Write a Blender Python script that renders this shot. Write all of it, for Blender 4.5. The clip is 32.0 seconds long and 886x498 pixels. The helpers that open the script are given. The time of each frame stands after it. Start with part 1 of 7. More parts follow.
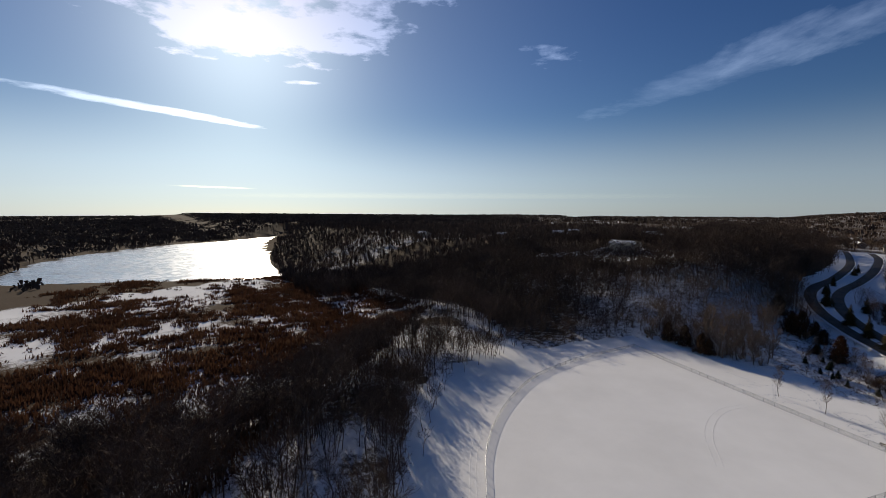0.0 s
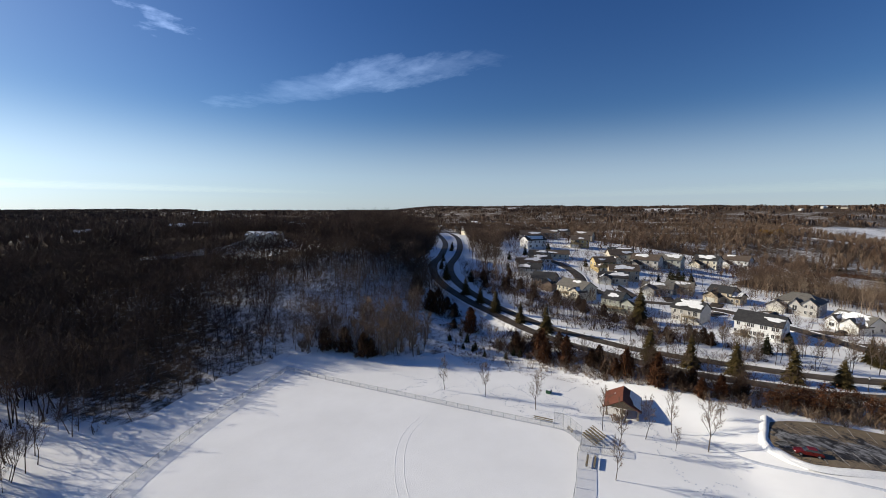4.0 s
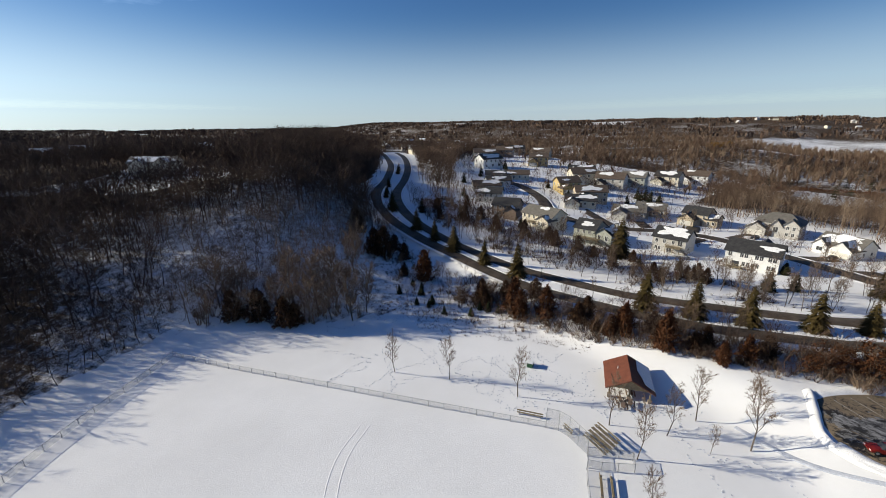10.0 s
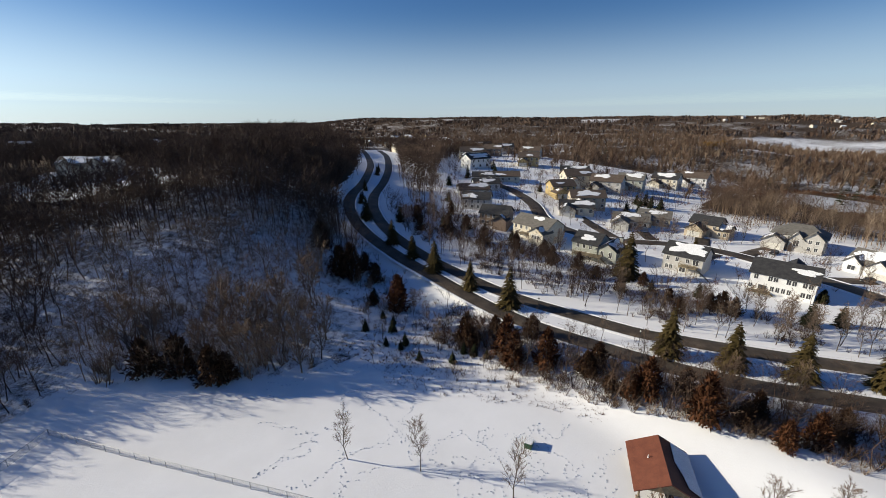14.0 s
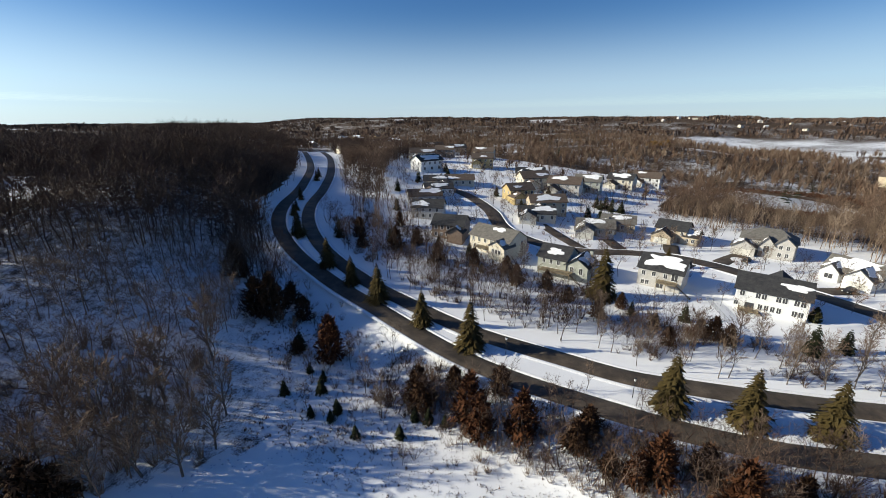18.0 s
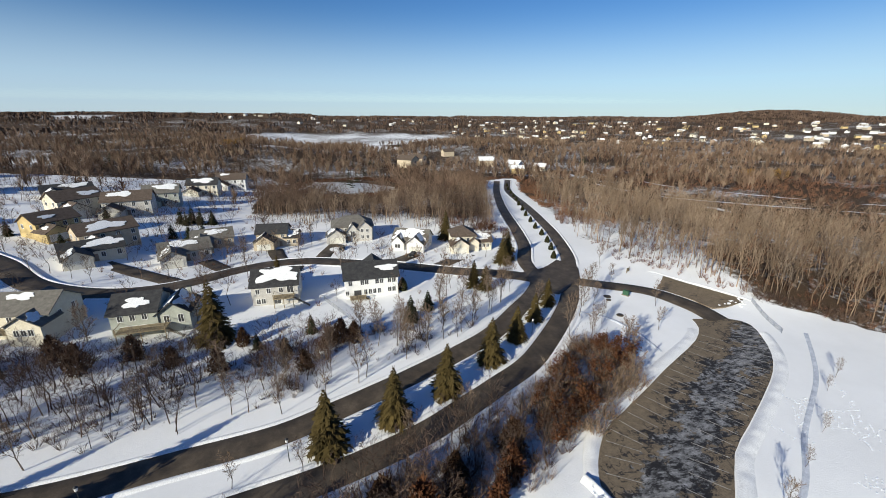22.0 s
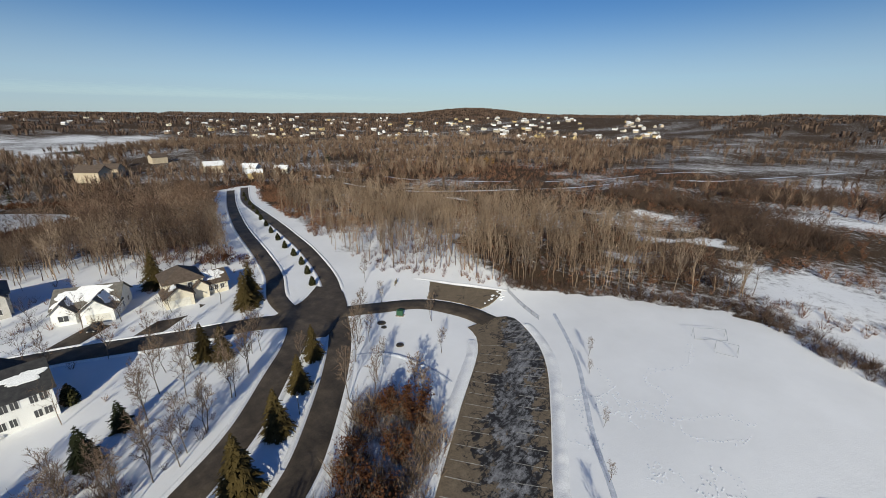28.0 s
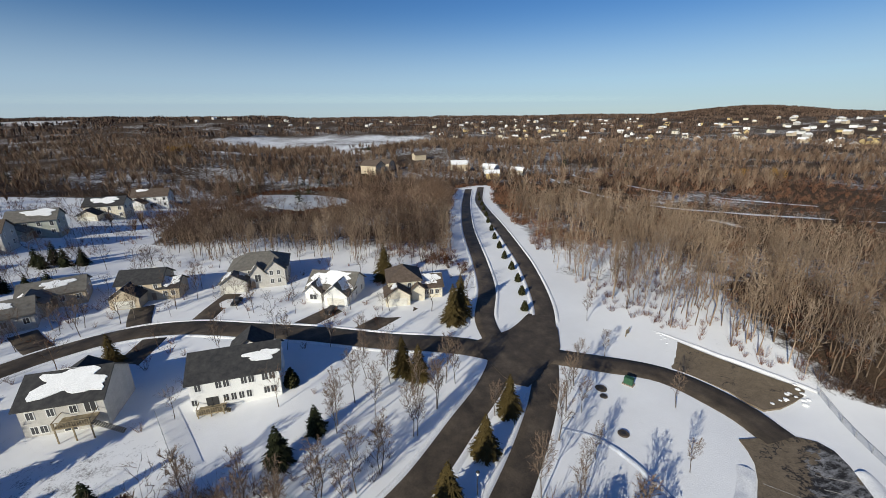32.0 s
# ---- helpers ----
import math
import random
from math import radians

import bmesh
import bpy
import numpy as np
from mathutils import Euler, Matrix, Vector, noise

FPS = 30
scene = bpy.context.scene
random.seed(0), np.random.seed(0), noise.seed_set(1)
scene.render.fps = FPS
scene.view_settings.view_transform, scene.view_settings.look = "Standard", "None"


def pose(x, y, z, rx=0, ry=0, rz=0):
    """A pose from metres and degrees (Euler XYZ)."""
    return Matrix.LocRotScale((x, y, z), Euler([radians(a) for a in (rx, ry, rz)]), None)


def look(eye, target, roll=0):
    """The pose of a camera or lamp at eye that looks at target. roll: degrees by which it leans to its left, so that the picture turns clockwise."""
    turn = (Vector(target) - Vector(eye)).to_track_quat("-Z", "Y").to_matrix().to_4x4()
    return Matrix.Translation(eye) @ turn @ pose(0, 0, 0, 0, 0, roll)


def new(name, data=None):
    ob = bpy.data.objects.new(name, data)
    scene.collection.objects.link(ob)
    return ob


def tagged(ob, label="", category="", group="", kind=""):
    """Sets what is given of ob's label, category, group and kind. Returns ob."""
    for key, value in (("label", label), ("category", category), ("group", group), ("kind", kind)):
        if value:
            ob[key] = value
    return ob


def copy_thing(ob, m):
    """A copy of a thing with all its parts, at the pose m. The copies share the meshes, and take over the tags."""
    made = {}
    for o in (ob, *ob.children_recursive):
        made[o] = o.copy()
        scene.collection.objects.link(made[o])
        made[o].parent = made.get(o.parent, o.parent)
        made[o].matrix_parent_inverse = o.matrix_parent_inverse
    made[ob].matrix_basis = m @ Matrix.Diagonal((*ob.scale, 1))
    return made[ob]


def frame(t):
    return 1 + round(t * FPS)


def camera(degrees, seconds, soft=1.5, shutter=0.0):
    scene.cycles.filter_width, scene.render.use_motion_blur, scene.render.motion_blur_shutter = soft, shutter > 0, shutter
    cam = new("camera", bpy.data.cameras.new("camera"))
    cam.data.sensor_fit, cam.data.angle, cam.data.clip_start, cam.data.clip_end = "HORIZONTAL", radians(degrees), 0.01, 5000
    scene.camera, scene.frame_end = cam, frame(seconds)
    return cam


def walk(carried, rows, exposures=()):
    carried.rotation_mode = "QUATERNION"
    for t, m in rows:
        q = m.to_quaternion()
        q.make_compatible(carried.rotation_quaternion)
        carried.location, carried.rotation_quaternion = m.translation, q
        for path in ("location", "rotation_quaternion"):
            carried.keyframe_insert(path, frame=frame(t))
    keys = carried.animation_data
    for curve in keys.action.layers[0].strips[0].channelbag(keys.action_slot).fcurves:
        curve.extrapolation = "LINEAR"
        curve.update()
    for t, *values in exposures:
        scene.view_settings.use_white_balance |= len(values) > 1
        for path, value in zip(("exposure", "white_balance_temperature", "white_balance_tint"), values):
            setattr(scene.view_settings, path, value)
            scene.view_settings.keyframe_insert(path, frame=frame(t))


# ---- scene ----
cam = camera(95.0, 32.0, 0.8)
PATH = [
    (0, look((15.41, -30.19, 52.15), (-4.65, 67.38, 43.34), 0.35)),
    (0.5, look((17.87, -23.20, 51.64), (4.30, 75.48, 42.71), 0.01)),
    (1, look((20.10, -16.19, 50.98), (9.49, 82.85, 42.10), -0.31)),
    (1.5, look((21.97, -9.19, 50.29), (30.15, 90.05, 41.07), -0.13)),
    (2, look((23.49, -2.26, 49.57), (47.50, 94.35, 40.03), -0.02)),
    (2.5, look((24.66, 4.56, 48.87), (63.05, 96.34, 38.81), -0.53)),
    (3, look((25.82, 10.98, 48.19), (74.49, 97.74, 38.05), -0.28)),
    (3.5, look((26.81, 16.46, 47.56), (82.04, 99.25, 37.73), 0.01)),
    (4, look((27.61, 20.90, 47.05), (86.29, 101.27, 37.21), 0.07)),
    (4.5, look((28.33, 24.49, 46.64), (90.67, 102.07, 36.97), 0.37)),
    (6.5, look((34.47, 35.70, 47.02), (103.21, 107.64, 37.03), -0.53)),
    (7, look((36.47, 37.64, 46.94), (104.48, 109.15, 30.80), -0.48)),
    (7.5, look((38.71, 39.43, 46.75), (105.92, 110.33, 25.40), -0.47)),
    (8, look((40.91, 41.24, 46.56), (107.47, 111.71, 21.98), -0.54)),
    (8.5, look((43.03, 43.11, 46.49), (109.14, 113.24, 19.82), -0.58)),
    (9, look((45.19, 44.92, 46.42), (111.02, 114.79, 18.42), -0.56)),
    (9.5, look((47.47, 46.68, 46.22), (113.14, 116.40, 17.46), -0.60)),
    (10, look((49.73, 48.37, 45.93), (115.28, 117.99, 16.70), -0.67)),
    (10.5, look((51.95, 50.00, 45.66), (117.94, 119.10, 16.14), -0.66)),
    (11, look((54.25, 51.78, 45.45), (120.42, 120.64, 15.77), -0.72)),
    (11.5, look((56.58, 53.57, 45.48), (122.92, 122.22, 15.71), -0.63)),
    (12, look((58.82, 55.53, 45.70), (125.33, 123.97, 15.82), -0.51)),
    (12.5, look((61.05, 57.46, 46.00), (127.73, 125.70, 16.06), -0.44)),
    (13, look((63.42, 59.44, 46.18), (130.43, 127.29, 16.08), -0.35)),
    (13.5, look((65.65, 61.35, 46.27), (132.84, 129.01, 16.16), -0.22)),
    (14, look((67.83, 63.21, 46.52), (135.31, 130.59, 16.41), -0.21)),
    (14.5, look((70.16, 65.12, 46.58), (138.28, 131.86, 16.48), -0.15)),
    (16.5, look((78.96, 72.07, 46.70), (147.85, 138.00, 16.58), -0.26)),
    (17, look((81.06, 73.69, 46.50), (150.76, 138.74, 16.31), -0.34)),
    (17.5, look((83.38, 75.24, 46.12), (154.19, 139.09, 15.96), -0.31)),
    (18, look((85.55, 76.84, 45.82), (160.29, 136.07, 15.74), -0.15)),
    (18.5, look((87.79, 78.11, 45.71), (168.17, 129.42, 15.61), -0.01)),
    (19, look((89.93, 78.86, 45.93), (178.65, 113.62, 15.60), 0.05)),
    (19.5, look((91.93, 79.19, 46.26), (186.03, 93.76, 15.69), 0.29)),
    (20, look((94.15, 79.48, 46.40), (189.28, 77.02, 15.66), 0.48)),
    (20.5, look((96.34, 79.89, 46.48), (191.16, 72.11, 15.67), 0.52)),
    (21, look((98.44, 80.05, 46.62), (193.06, 70.46, 15.74), 0.50)),
    (21.5, look((100.23, 79.83, 46.85), (193.67, 61.85, 16.09), 0.39)),
    (22, look((102.02, 79.15, 47.07), (193.71, 53.76, 16.29), 0.23)),
    (22.5, look((104.01, 78.48, 47.29), (194.04, 47.91, 16.31), 0.19)),
    (23, look((106.13, 77.71, 47.51), (194.83, 43.56, 16.41), -0.07)),
    (23.5, look((108.05, 76.99, 47.65), (195.24, 39.19, 16.52), -0.11)),
    (24, look((109.74, 76.20, 47.91), (190.06, 25.57, 16.50), 0.01)),
    (24.5, look((111.33, 75.11, 48.19), (184.22, 14.41, 16.54), 0.17)),
    (25, look((112.96, 73.83, 48.25), (180.03, 6.84, 16.45), 0.26)),
    (25.5, look((114.48, 72.42, 48.28), (174.20, -1.15, 16.31), 0.25)),
    (27.5, look((120.55, 66.11, 47.72), (173.56, -12.58, 16.13), 0.40)),
    (28, look((121.84, 64.61, 47.57), (183.19, -7.88, 16.22), 0.22)),
    (28.5, look((123.53, 62.95, 47.48), (200.21, 6.79, 16.43), -0.07)),
    (29, look((125.41, 61.35, 47.51), (204.63, 8.78, 16.49), -0.03)),
    (29.5, look((127.37, 59.88, 47.52), (207.94, 9.44, 16.48), 0.03)),
    (30, look((129.63, 58.53, 47.46), (216.44, 19.63, 16.62), -0.23)),
    (30.5, look((131.92, 57.44, 47.41), (221.37, 24.84, 16.80), -0.25)),
    (31, look((134.17, 56.39, 47.37), (224.31, 25.67, 16.85), -0.22)),
    (31.5, look((136.22, 55.17, 47.41), (226.81, 25.84, 16.86), -0.41)),
    (32, look((138.17, 53.85, 47.53), (228.87, 25.14, 16.72), -0.67)),
]
walk(cam, PATH, [(0, -0.82, 6800, 10), (1.5, -0.86, 6600, 8), (2.2, -0.78, 6500, 8), (3, -0.5, 6450, 8), (4.5, -0.22, 6400, 8), (9, -0.16, 6450, 6), (14, -0.16, 6450, 7), (19, 0.06, 6200, 4), (25, -0.25, 6150, 4), (28, -0.4, 6200, 4), (31, -0.33, 6100, 5), (32, -0.33, 6100, 5)])
# ---- light: a low winter sun, clear sky with a few clouds
SUN_AZ, SUN_EL = radians(-37.2), radians(21.5)
SUN_DIR = Vector((math.sin(SUN_AZ) * math.cos(SUN_EL), math.cos(SUN_AZ) * math.cos(SUN_EL), math.sin(SUN_EL)))


def build_world():
    w = bpy.data.worlds.new("winter_sky")
    scene.world = w
    w.use_nodes = True
    nt = w.node_tree
    nd, ln = nt.nodes, nt.links
    bg = nd["Background"]
    sky = nd.new("ShaderNodeTexSky")
    sky.sky_type, sky.sun_disc = "NISHITA", False
    sky.sun_elevation, sky.sun_rotation = SUN_EL, SUN_AZ
    sky.altitude, sky.air_density, sky.dust_density, sky.ozone_density = 250, 1.0, 0.25, 1.5
    hs = nd.new("ShaderNodeHueSaturation")
    hs.inputs["Saturation"].default_value = 1.3
    hs.inputs["Hue"].default_value = 0.517
    ln.new(sky.outputs[0], hs.inputs["Color"])

    # high clouds lie on a flat layer: place = direction / its rise
    tc = nd.new("ShaderNodeTexCoord")
    sep = nd.new("ShaderNodeSeparateXYZ")
    ln.new(tc.outputs["Generated"], sep.inputs[0])

    def math_node(op, a, b=None):
        m = nd.new("ShaderNodeMath")
        m.operation = op
        for i, v in enumerate((a, b)):
            if v is None:
                continue
            if isinstance(v, (int, float)):
                m.inputs[i].default_value = v
            else:
                ln.new(v, m.inputs[i])
        return m.outputs[0]

    rise = math_node("MAXIMUM", sep.outputs[2], 0.012)
    px, py = math_node("DIVIDE", sep.outputs[0], rise), math_node("DIVIDE", sep.outputs[1], rise)
    flat = nd.new("ShaderNodeCombineXYZ")
    ln.new(px, flat.inputs[0])
    ln.new(py, flat.inputs[1])

    # pale winter haze low over the horizon
    hz = nd.new("ShaderNodeMapRange")
    hz.interpolation_type = "SMOOTHERSTEP"
    for sock, val in ((1, 0.0), (2, 0.25), (3, 0.64), (4, 0.0)):
        hz.inputs[sock].default_value = val
    ln.new(sep.outputs[2], hz.inputs[0])
    hm = nd.new("ShaderNodeMix")
    hm.data_type = "RGBA"
    ln.new(hz.outputs[0], hm.inputs[0])
    ln.new(hs.outputs[0], hm.inputs[6])
    to_sun = nd.new("ShaderNodeVectorMath")
    to_sun.operation = "DOT_PRODUCT"
    ln.new(tc.outputs["Generated"], to_sun.inputs[0])
    to_sun.inputs[1].default_value = SUN_DIR
    glare = math_node("MULTIPLY_ADD", math_node("POWER", math_node("MAXIMUM", to_sun.outputs["Value"], 0.0), 4.0), 1.2)
    glare.node.inputs[2].default_value = 1.0
    hc = nd.new("ShaderNodeVectorMath")
    hc.operation = "SCALE"
    hc.inputs[0].default_value = (9.2, 8.4, 9.3)
    ln.new(glare, hc.inputs["Scale"])
    ln.new(hc.outputs[0], hm.inputs[7])
    # the bright ring of scattered light round the sun
    dot = nd.new("ShaderNodeVectorMath")
    dot.operation = "DOT_PRODUCT"
    ln.new(tc.outputs["Generated"], dot.inputs[0])
    dot.inputs[1].default_value = SUN_DIR
    near = math_node("MAXIMUM", dot.outputs["Value"], 0.0)
    ring = math_node("ADD", math_node("MULTIPLY", math_node("POWER", near, 7.0), 2.2), math_node("MULTIPLY", math_node("POWER", near, 60.0), 9.0))
    au = nd.new("ShaderNodeMix")
    au.data_type, au.blend_type = "RGBA", "ADD"
    au.inputs[0].default_value = 1.0
    gl = nd.new("ShaderNodeVectorMath")
    gl.operation = "SCALE"
    gl.inputs[0].default_value = (0.88, 1.0, 1.08)
    ln.new(ring, gl.inputs["Scale"])
    tint = nd.new("ShaderNodeVectorMath")
    tint.operation = "MULTIPLY"
    tint.inputs[1].default_value = (0.84, 1.07, 1.24)
    ln.new(hm.outputs[2], tint.inputs[0])
    ln.new(tint.outputs[0], au.inputs[6])
    ln.new(gl.outputs[0], au.inputs[7])
    air = au.outputs[2]

    def grain(scale, stretch, detail=6.0):
        mp = nd.new("ShaderNodeMapping")
        mp.inputs["Scale"].default_value = stretch
        n = nd.new("ShaderNodeTexNoise")
        n.inputs["Scale"].default_value, n.inputs["Detail"].default_value, n.inputs["Roughness"].default_value = scale, detail, 0.62
        ln.new(flat.outputs[0], mp.inputs[0])
        ln.new(mp.outputs[0], n.inputs[0])
        return n.outputs[0]

    def patch(cx, cy, turn, half_long, half_wide, noise_out, gain, bias):
        """A cloud: an ellipse on the layer, torn by noise."""
        c, s = math.cos(turn), math.sin(turn)
        dx, dy = math_node("SUBTRACT", px, cx), math_node("SUBTRACT", py, cy)
        u = math_node("DIVIDE", math_node("ADD", math_node("MULTIPLY", dx, c), math_node("MULTIPLY", dy, s)), half_long)
        v = math_node("DIVIDE", math_node("SUBTRACT", math_node("MULTIPLY", dy, c), math_node("MULTIPLY", dx, s)), half_wide)
        r2 = math_node("ADD", math_node("MULTIPLY", u, u), math_node("MULTIPLY", v, v))
        body = math_node("SUBTRACT", 1.0, r2)
        m = nd.new("ShaderNodeMath")
        m.operation, m.use_clamp = "MULTIPLY", True
        ln.new(math_node("ADD", math_node("MULTIPLY", body, bias), math_node("SUBTRACT", noise_out, 0.52)), m.inputs[0])
        m.inputs[1].default_value = gain
        return m.outputs[0]

    puff, wisp = grain(3.0, (1, 1, 1), 8), grain(1.6, (1.2, 1.2, 1), 5)
    clouds = [patch(-1.45, 2.05, 0.3, 0.75, 0.55, puff, 9.0, 0.22), patch(-0.75, 1.85, 0.2, 0.5, 0.16, puff, 9.0, 0.1),
              patch(-3.62, 3.35, 1.15, 1.45, 0.2, wisp, 4.0, 0.34), patch(0.06, 2.8, 0.4, 0.2, 0.14, puff, 4.0, 0.06),
              patch(1.25, 3.35, -1.07, 1.5, 0.3, wisp, 0.8, 0.3), patch(1.5, 2.86, -1.07, 0.85, 0.34, grain(2.6, (1.6, 0.8, 1), 7), 1.3, 0.3), patch(-1.75, 2.95, 0.3, 0.2, 0.06, puff, 7.0, 0.2),
              patch(-12.5, 14.5, 0.9, 1.6, 0.8, wisp, 1.2, 0.5), patch(-5.0, 24.0, 0.1, 16.0, 5.0, wisp, 0.16, 0.4), patch(25.0, 2.0, 1.5, 26.0, 7.0, wisp, 0.12, 0.4)]
    total = clouds[0]
    for c in clouds[1:]:
        total = math_node("MAXIMUM", total, c)
    mx = nd.new("ShaderNodeMix")
    mx.data_type = "RGBA"
    ln.new(total, mx.inputs[0])
    ln.new(air, mx.inputs[6])
    br = nd.new("ShaderNodeMix")
    br.data_type, br.blend_type = "RGBA", "ADD"
    br.inputs[0].default_value = 1.0
    dbl = nd.new("ShaderNodeVectorMath")
    dbl.operation = "MULTIPLY"
    dbl.inputs[1].default_value = (2.8, 2.7, 2.6)
    ln.new(hs.outputs[0], dbl.inputs[0])
    ln.new(dbl.outputs[0], br.inputs[6])
    br.inputs[7].default_value = (3.5, 3.4, 3.3, 1)
    ln.new(br.outputs[2], mx.inputs[7])
    ln.new(mx.outputs[2], bg.inputs[0])
    bg.inputs[1].default_value = 0.08
    return w


build_world()
sun_data = bpy.data.lights.new("sun", "SUN")
sun_data.energy, sun_data.angle, sun_data.color = 6.7, radians(0.6), (1.0, 0.9, 0.75)
sun = new("sun", sun_data)
sun.matrix_world = Matrix.Translation((0, 0, 400)) @ SUN_DIR.to_track_quat("Z", "Y").to_matrix().to_4x4()


# ---- materials
def node_mat(name, rough=0.8):
    m = bpy.data.materials.new(name)
    m.use_nodes = True
    b = m.node_tree.nodes["Principled BSDF"]
    b.inputs["Roughness"].default_value = rough
    b.inputs["Specular IOR Level"].default_value = 0.3
    return m, m.node_tree.nodes, m.node_tree.links, b


def noise_node(nd, ln, scale, detail=4.0, rough=0.6, coord="Object", stretch=None):
    tc = nd.new("ShaderNodeTexCoord")
    n = nd.new("ShaderNodeTexNoise")
    n.inputs["Scale"].default_value, n.inputs["Detail"].default_value, n.inputs["Roughness"].default_value = scale, detail, rough
    if stretch:
        mp = nd.new("ShaderNodeMapping")
        mp.inputs["Scale"].default_value = stretch
        ln.new(tc.outputs[coord], mp.inputs[0])
        ln.new(mp.outputs[0], n.inputs[0])
    else:
        ln.new(tc.outputs[coord], n.inputs[0])
    return n


def ramp(nd, ln, src, stops):
    r = nd.new("ShaderNodeValToRGB")
    while len(r.color_ramp.elements) < len(stops):
        r.color_ramp.elements.new(0.5)
    for e, (p, c) in zip(r.color_ramp.elements, stops):
        e.position = p
        e.color = (*c, 1) if len(c) == 3 else c
    ln.new(src, r.inputs[0])
    return r


def mix(nd, ln, fac, a, b, kind="MIX"):
    m = nd.new("ShaderNodeMix")
    m.data_type, m.blend_type = "RGBA", kind
    for sock, v in ((0, fac), (6, a), (7, b)):
        if isinstance(v, (int, float)):
            m.inputs[sock].default_value = v
        elif isinstance(v, tuple):
            m.inputs[sock].default_value = (*v, 1)
        else:
            ln.new(v, m.inputs[sock])
    return m.outputs[2]


def bump(nd, ln, b, src, strength=0.3, dist=0.05):
    bn = nd.new("ShaderNodeBump")
    bn.inputs["Strength"].default_value, bn.inputs["Distance"].default_value = strength, dist
    ln.new(src, bn.inputs["Height"])
    ln.new(bn.outputs[0], b.inputs["Normal"])


def grainy(name, dark, light, scale=3.0, rough=0.8, fine=25.0, bump_by=0.2, metal=0.0, spread=(0.3, 0.7), per_object=0.0, stretch=None):
    """A surface between two colours, varied at two scales and, if asked, from thing to thing."""
    m, nd, ln, b = node_mat(name, rough)
    n1, n2 = noise_node(nd, ln, scale, 5, stretch=stretch), noise_node(nd, ln, fine, 4, stretch=stretch)
    c = ramp(nd, ln, n1.outputs[0], [(spread[0], dark), (spread[1], light)]).outputs[0]
    g = ramp(nd, ln, n2.outputs[0], [(0.25, (0.72, 0.72, 0.72)), (0.75, (1.15, 1.15, 1.15))]).outputs[0]
    c = mix(nd, ln, 1.0, c, g, "MULTIPLY")
    if per_object:
        oi = nd.new("ShaderNodeObjectInfo")
        lo, hi = 1 - per_object, 1 + per_object
        v = ramp(nd, ln, oi.outputs["Random"], [(0, (lo, lo, lo)), (1, (hi, hi, hi * 0.96))]).outputs[0]
        c = mix(nd, ln, 1.0, c, v, "MULTIPLY")
    ln.new(c, b.inputs["Base Color"])
    b.inputs["Metallic"].default_value = metal
    if bump_by:
        bump(nd, ln, b, n2.outputs[0], bump_by, 0.03)
    return m


def islands(name, stops, rough=0.85):
    """Colour that differs from plant to plant or twig to twig of one joined mesh."""
    m, nd, ln, b = node_mat(name, rough)
    g = nd.new("ShaderNodeNewGeometry")
    at = nd.new("ShaderNodeAttribute")
    at.attribute_name = "tone"
    share = nd.new("ShaderNodeMath")
    share.operation = "MULTIPLY_ADD"
    share.inputs[1].default_value = 0.72
    half = nd.new("ShaderNodeMath")
    half.operation = "MULTIPLY"
    half.inputs[1].default_value = 0.28
    ln.new(g.outputs["Random Per Island"], half.inputs[0])
    ln.new(at.outputs["Fac"], share.inputs[0])
    ln.new(half.outputs[0], share.inputs[2])
    r = ramp(nd, ln, share.outputs[0], stops)
    n = noise_node(nd, ln, 0.035, 5, 0.65)
    v = ramp(nd, ln, n.outputs[0], [(0.3, (0.42, 0.43, 0.46)), (0.5, (0.84, 0.78, 0.73)), (0.72, (1.25, 1.19, 1.12))]).outputs[0]
    ln.new(mix(nd, ln, 1.0, r.outputs[0], v, "MULTIPLY"), b.inputs["Base Color"])
    b.inputs["Specular IOR Level"].default_value = 0.1
    return m


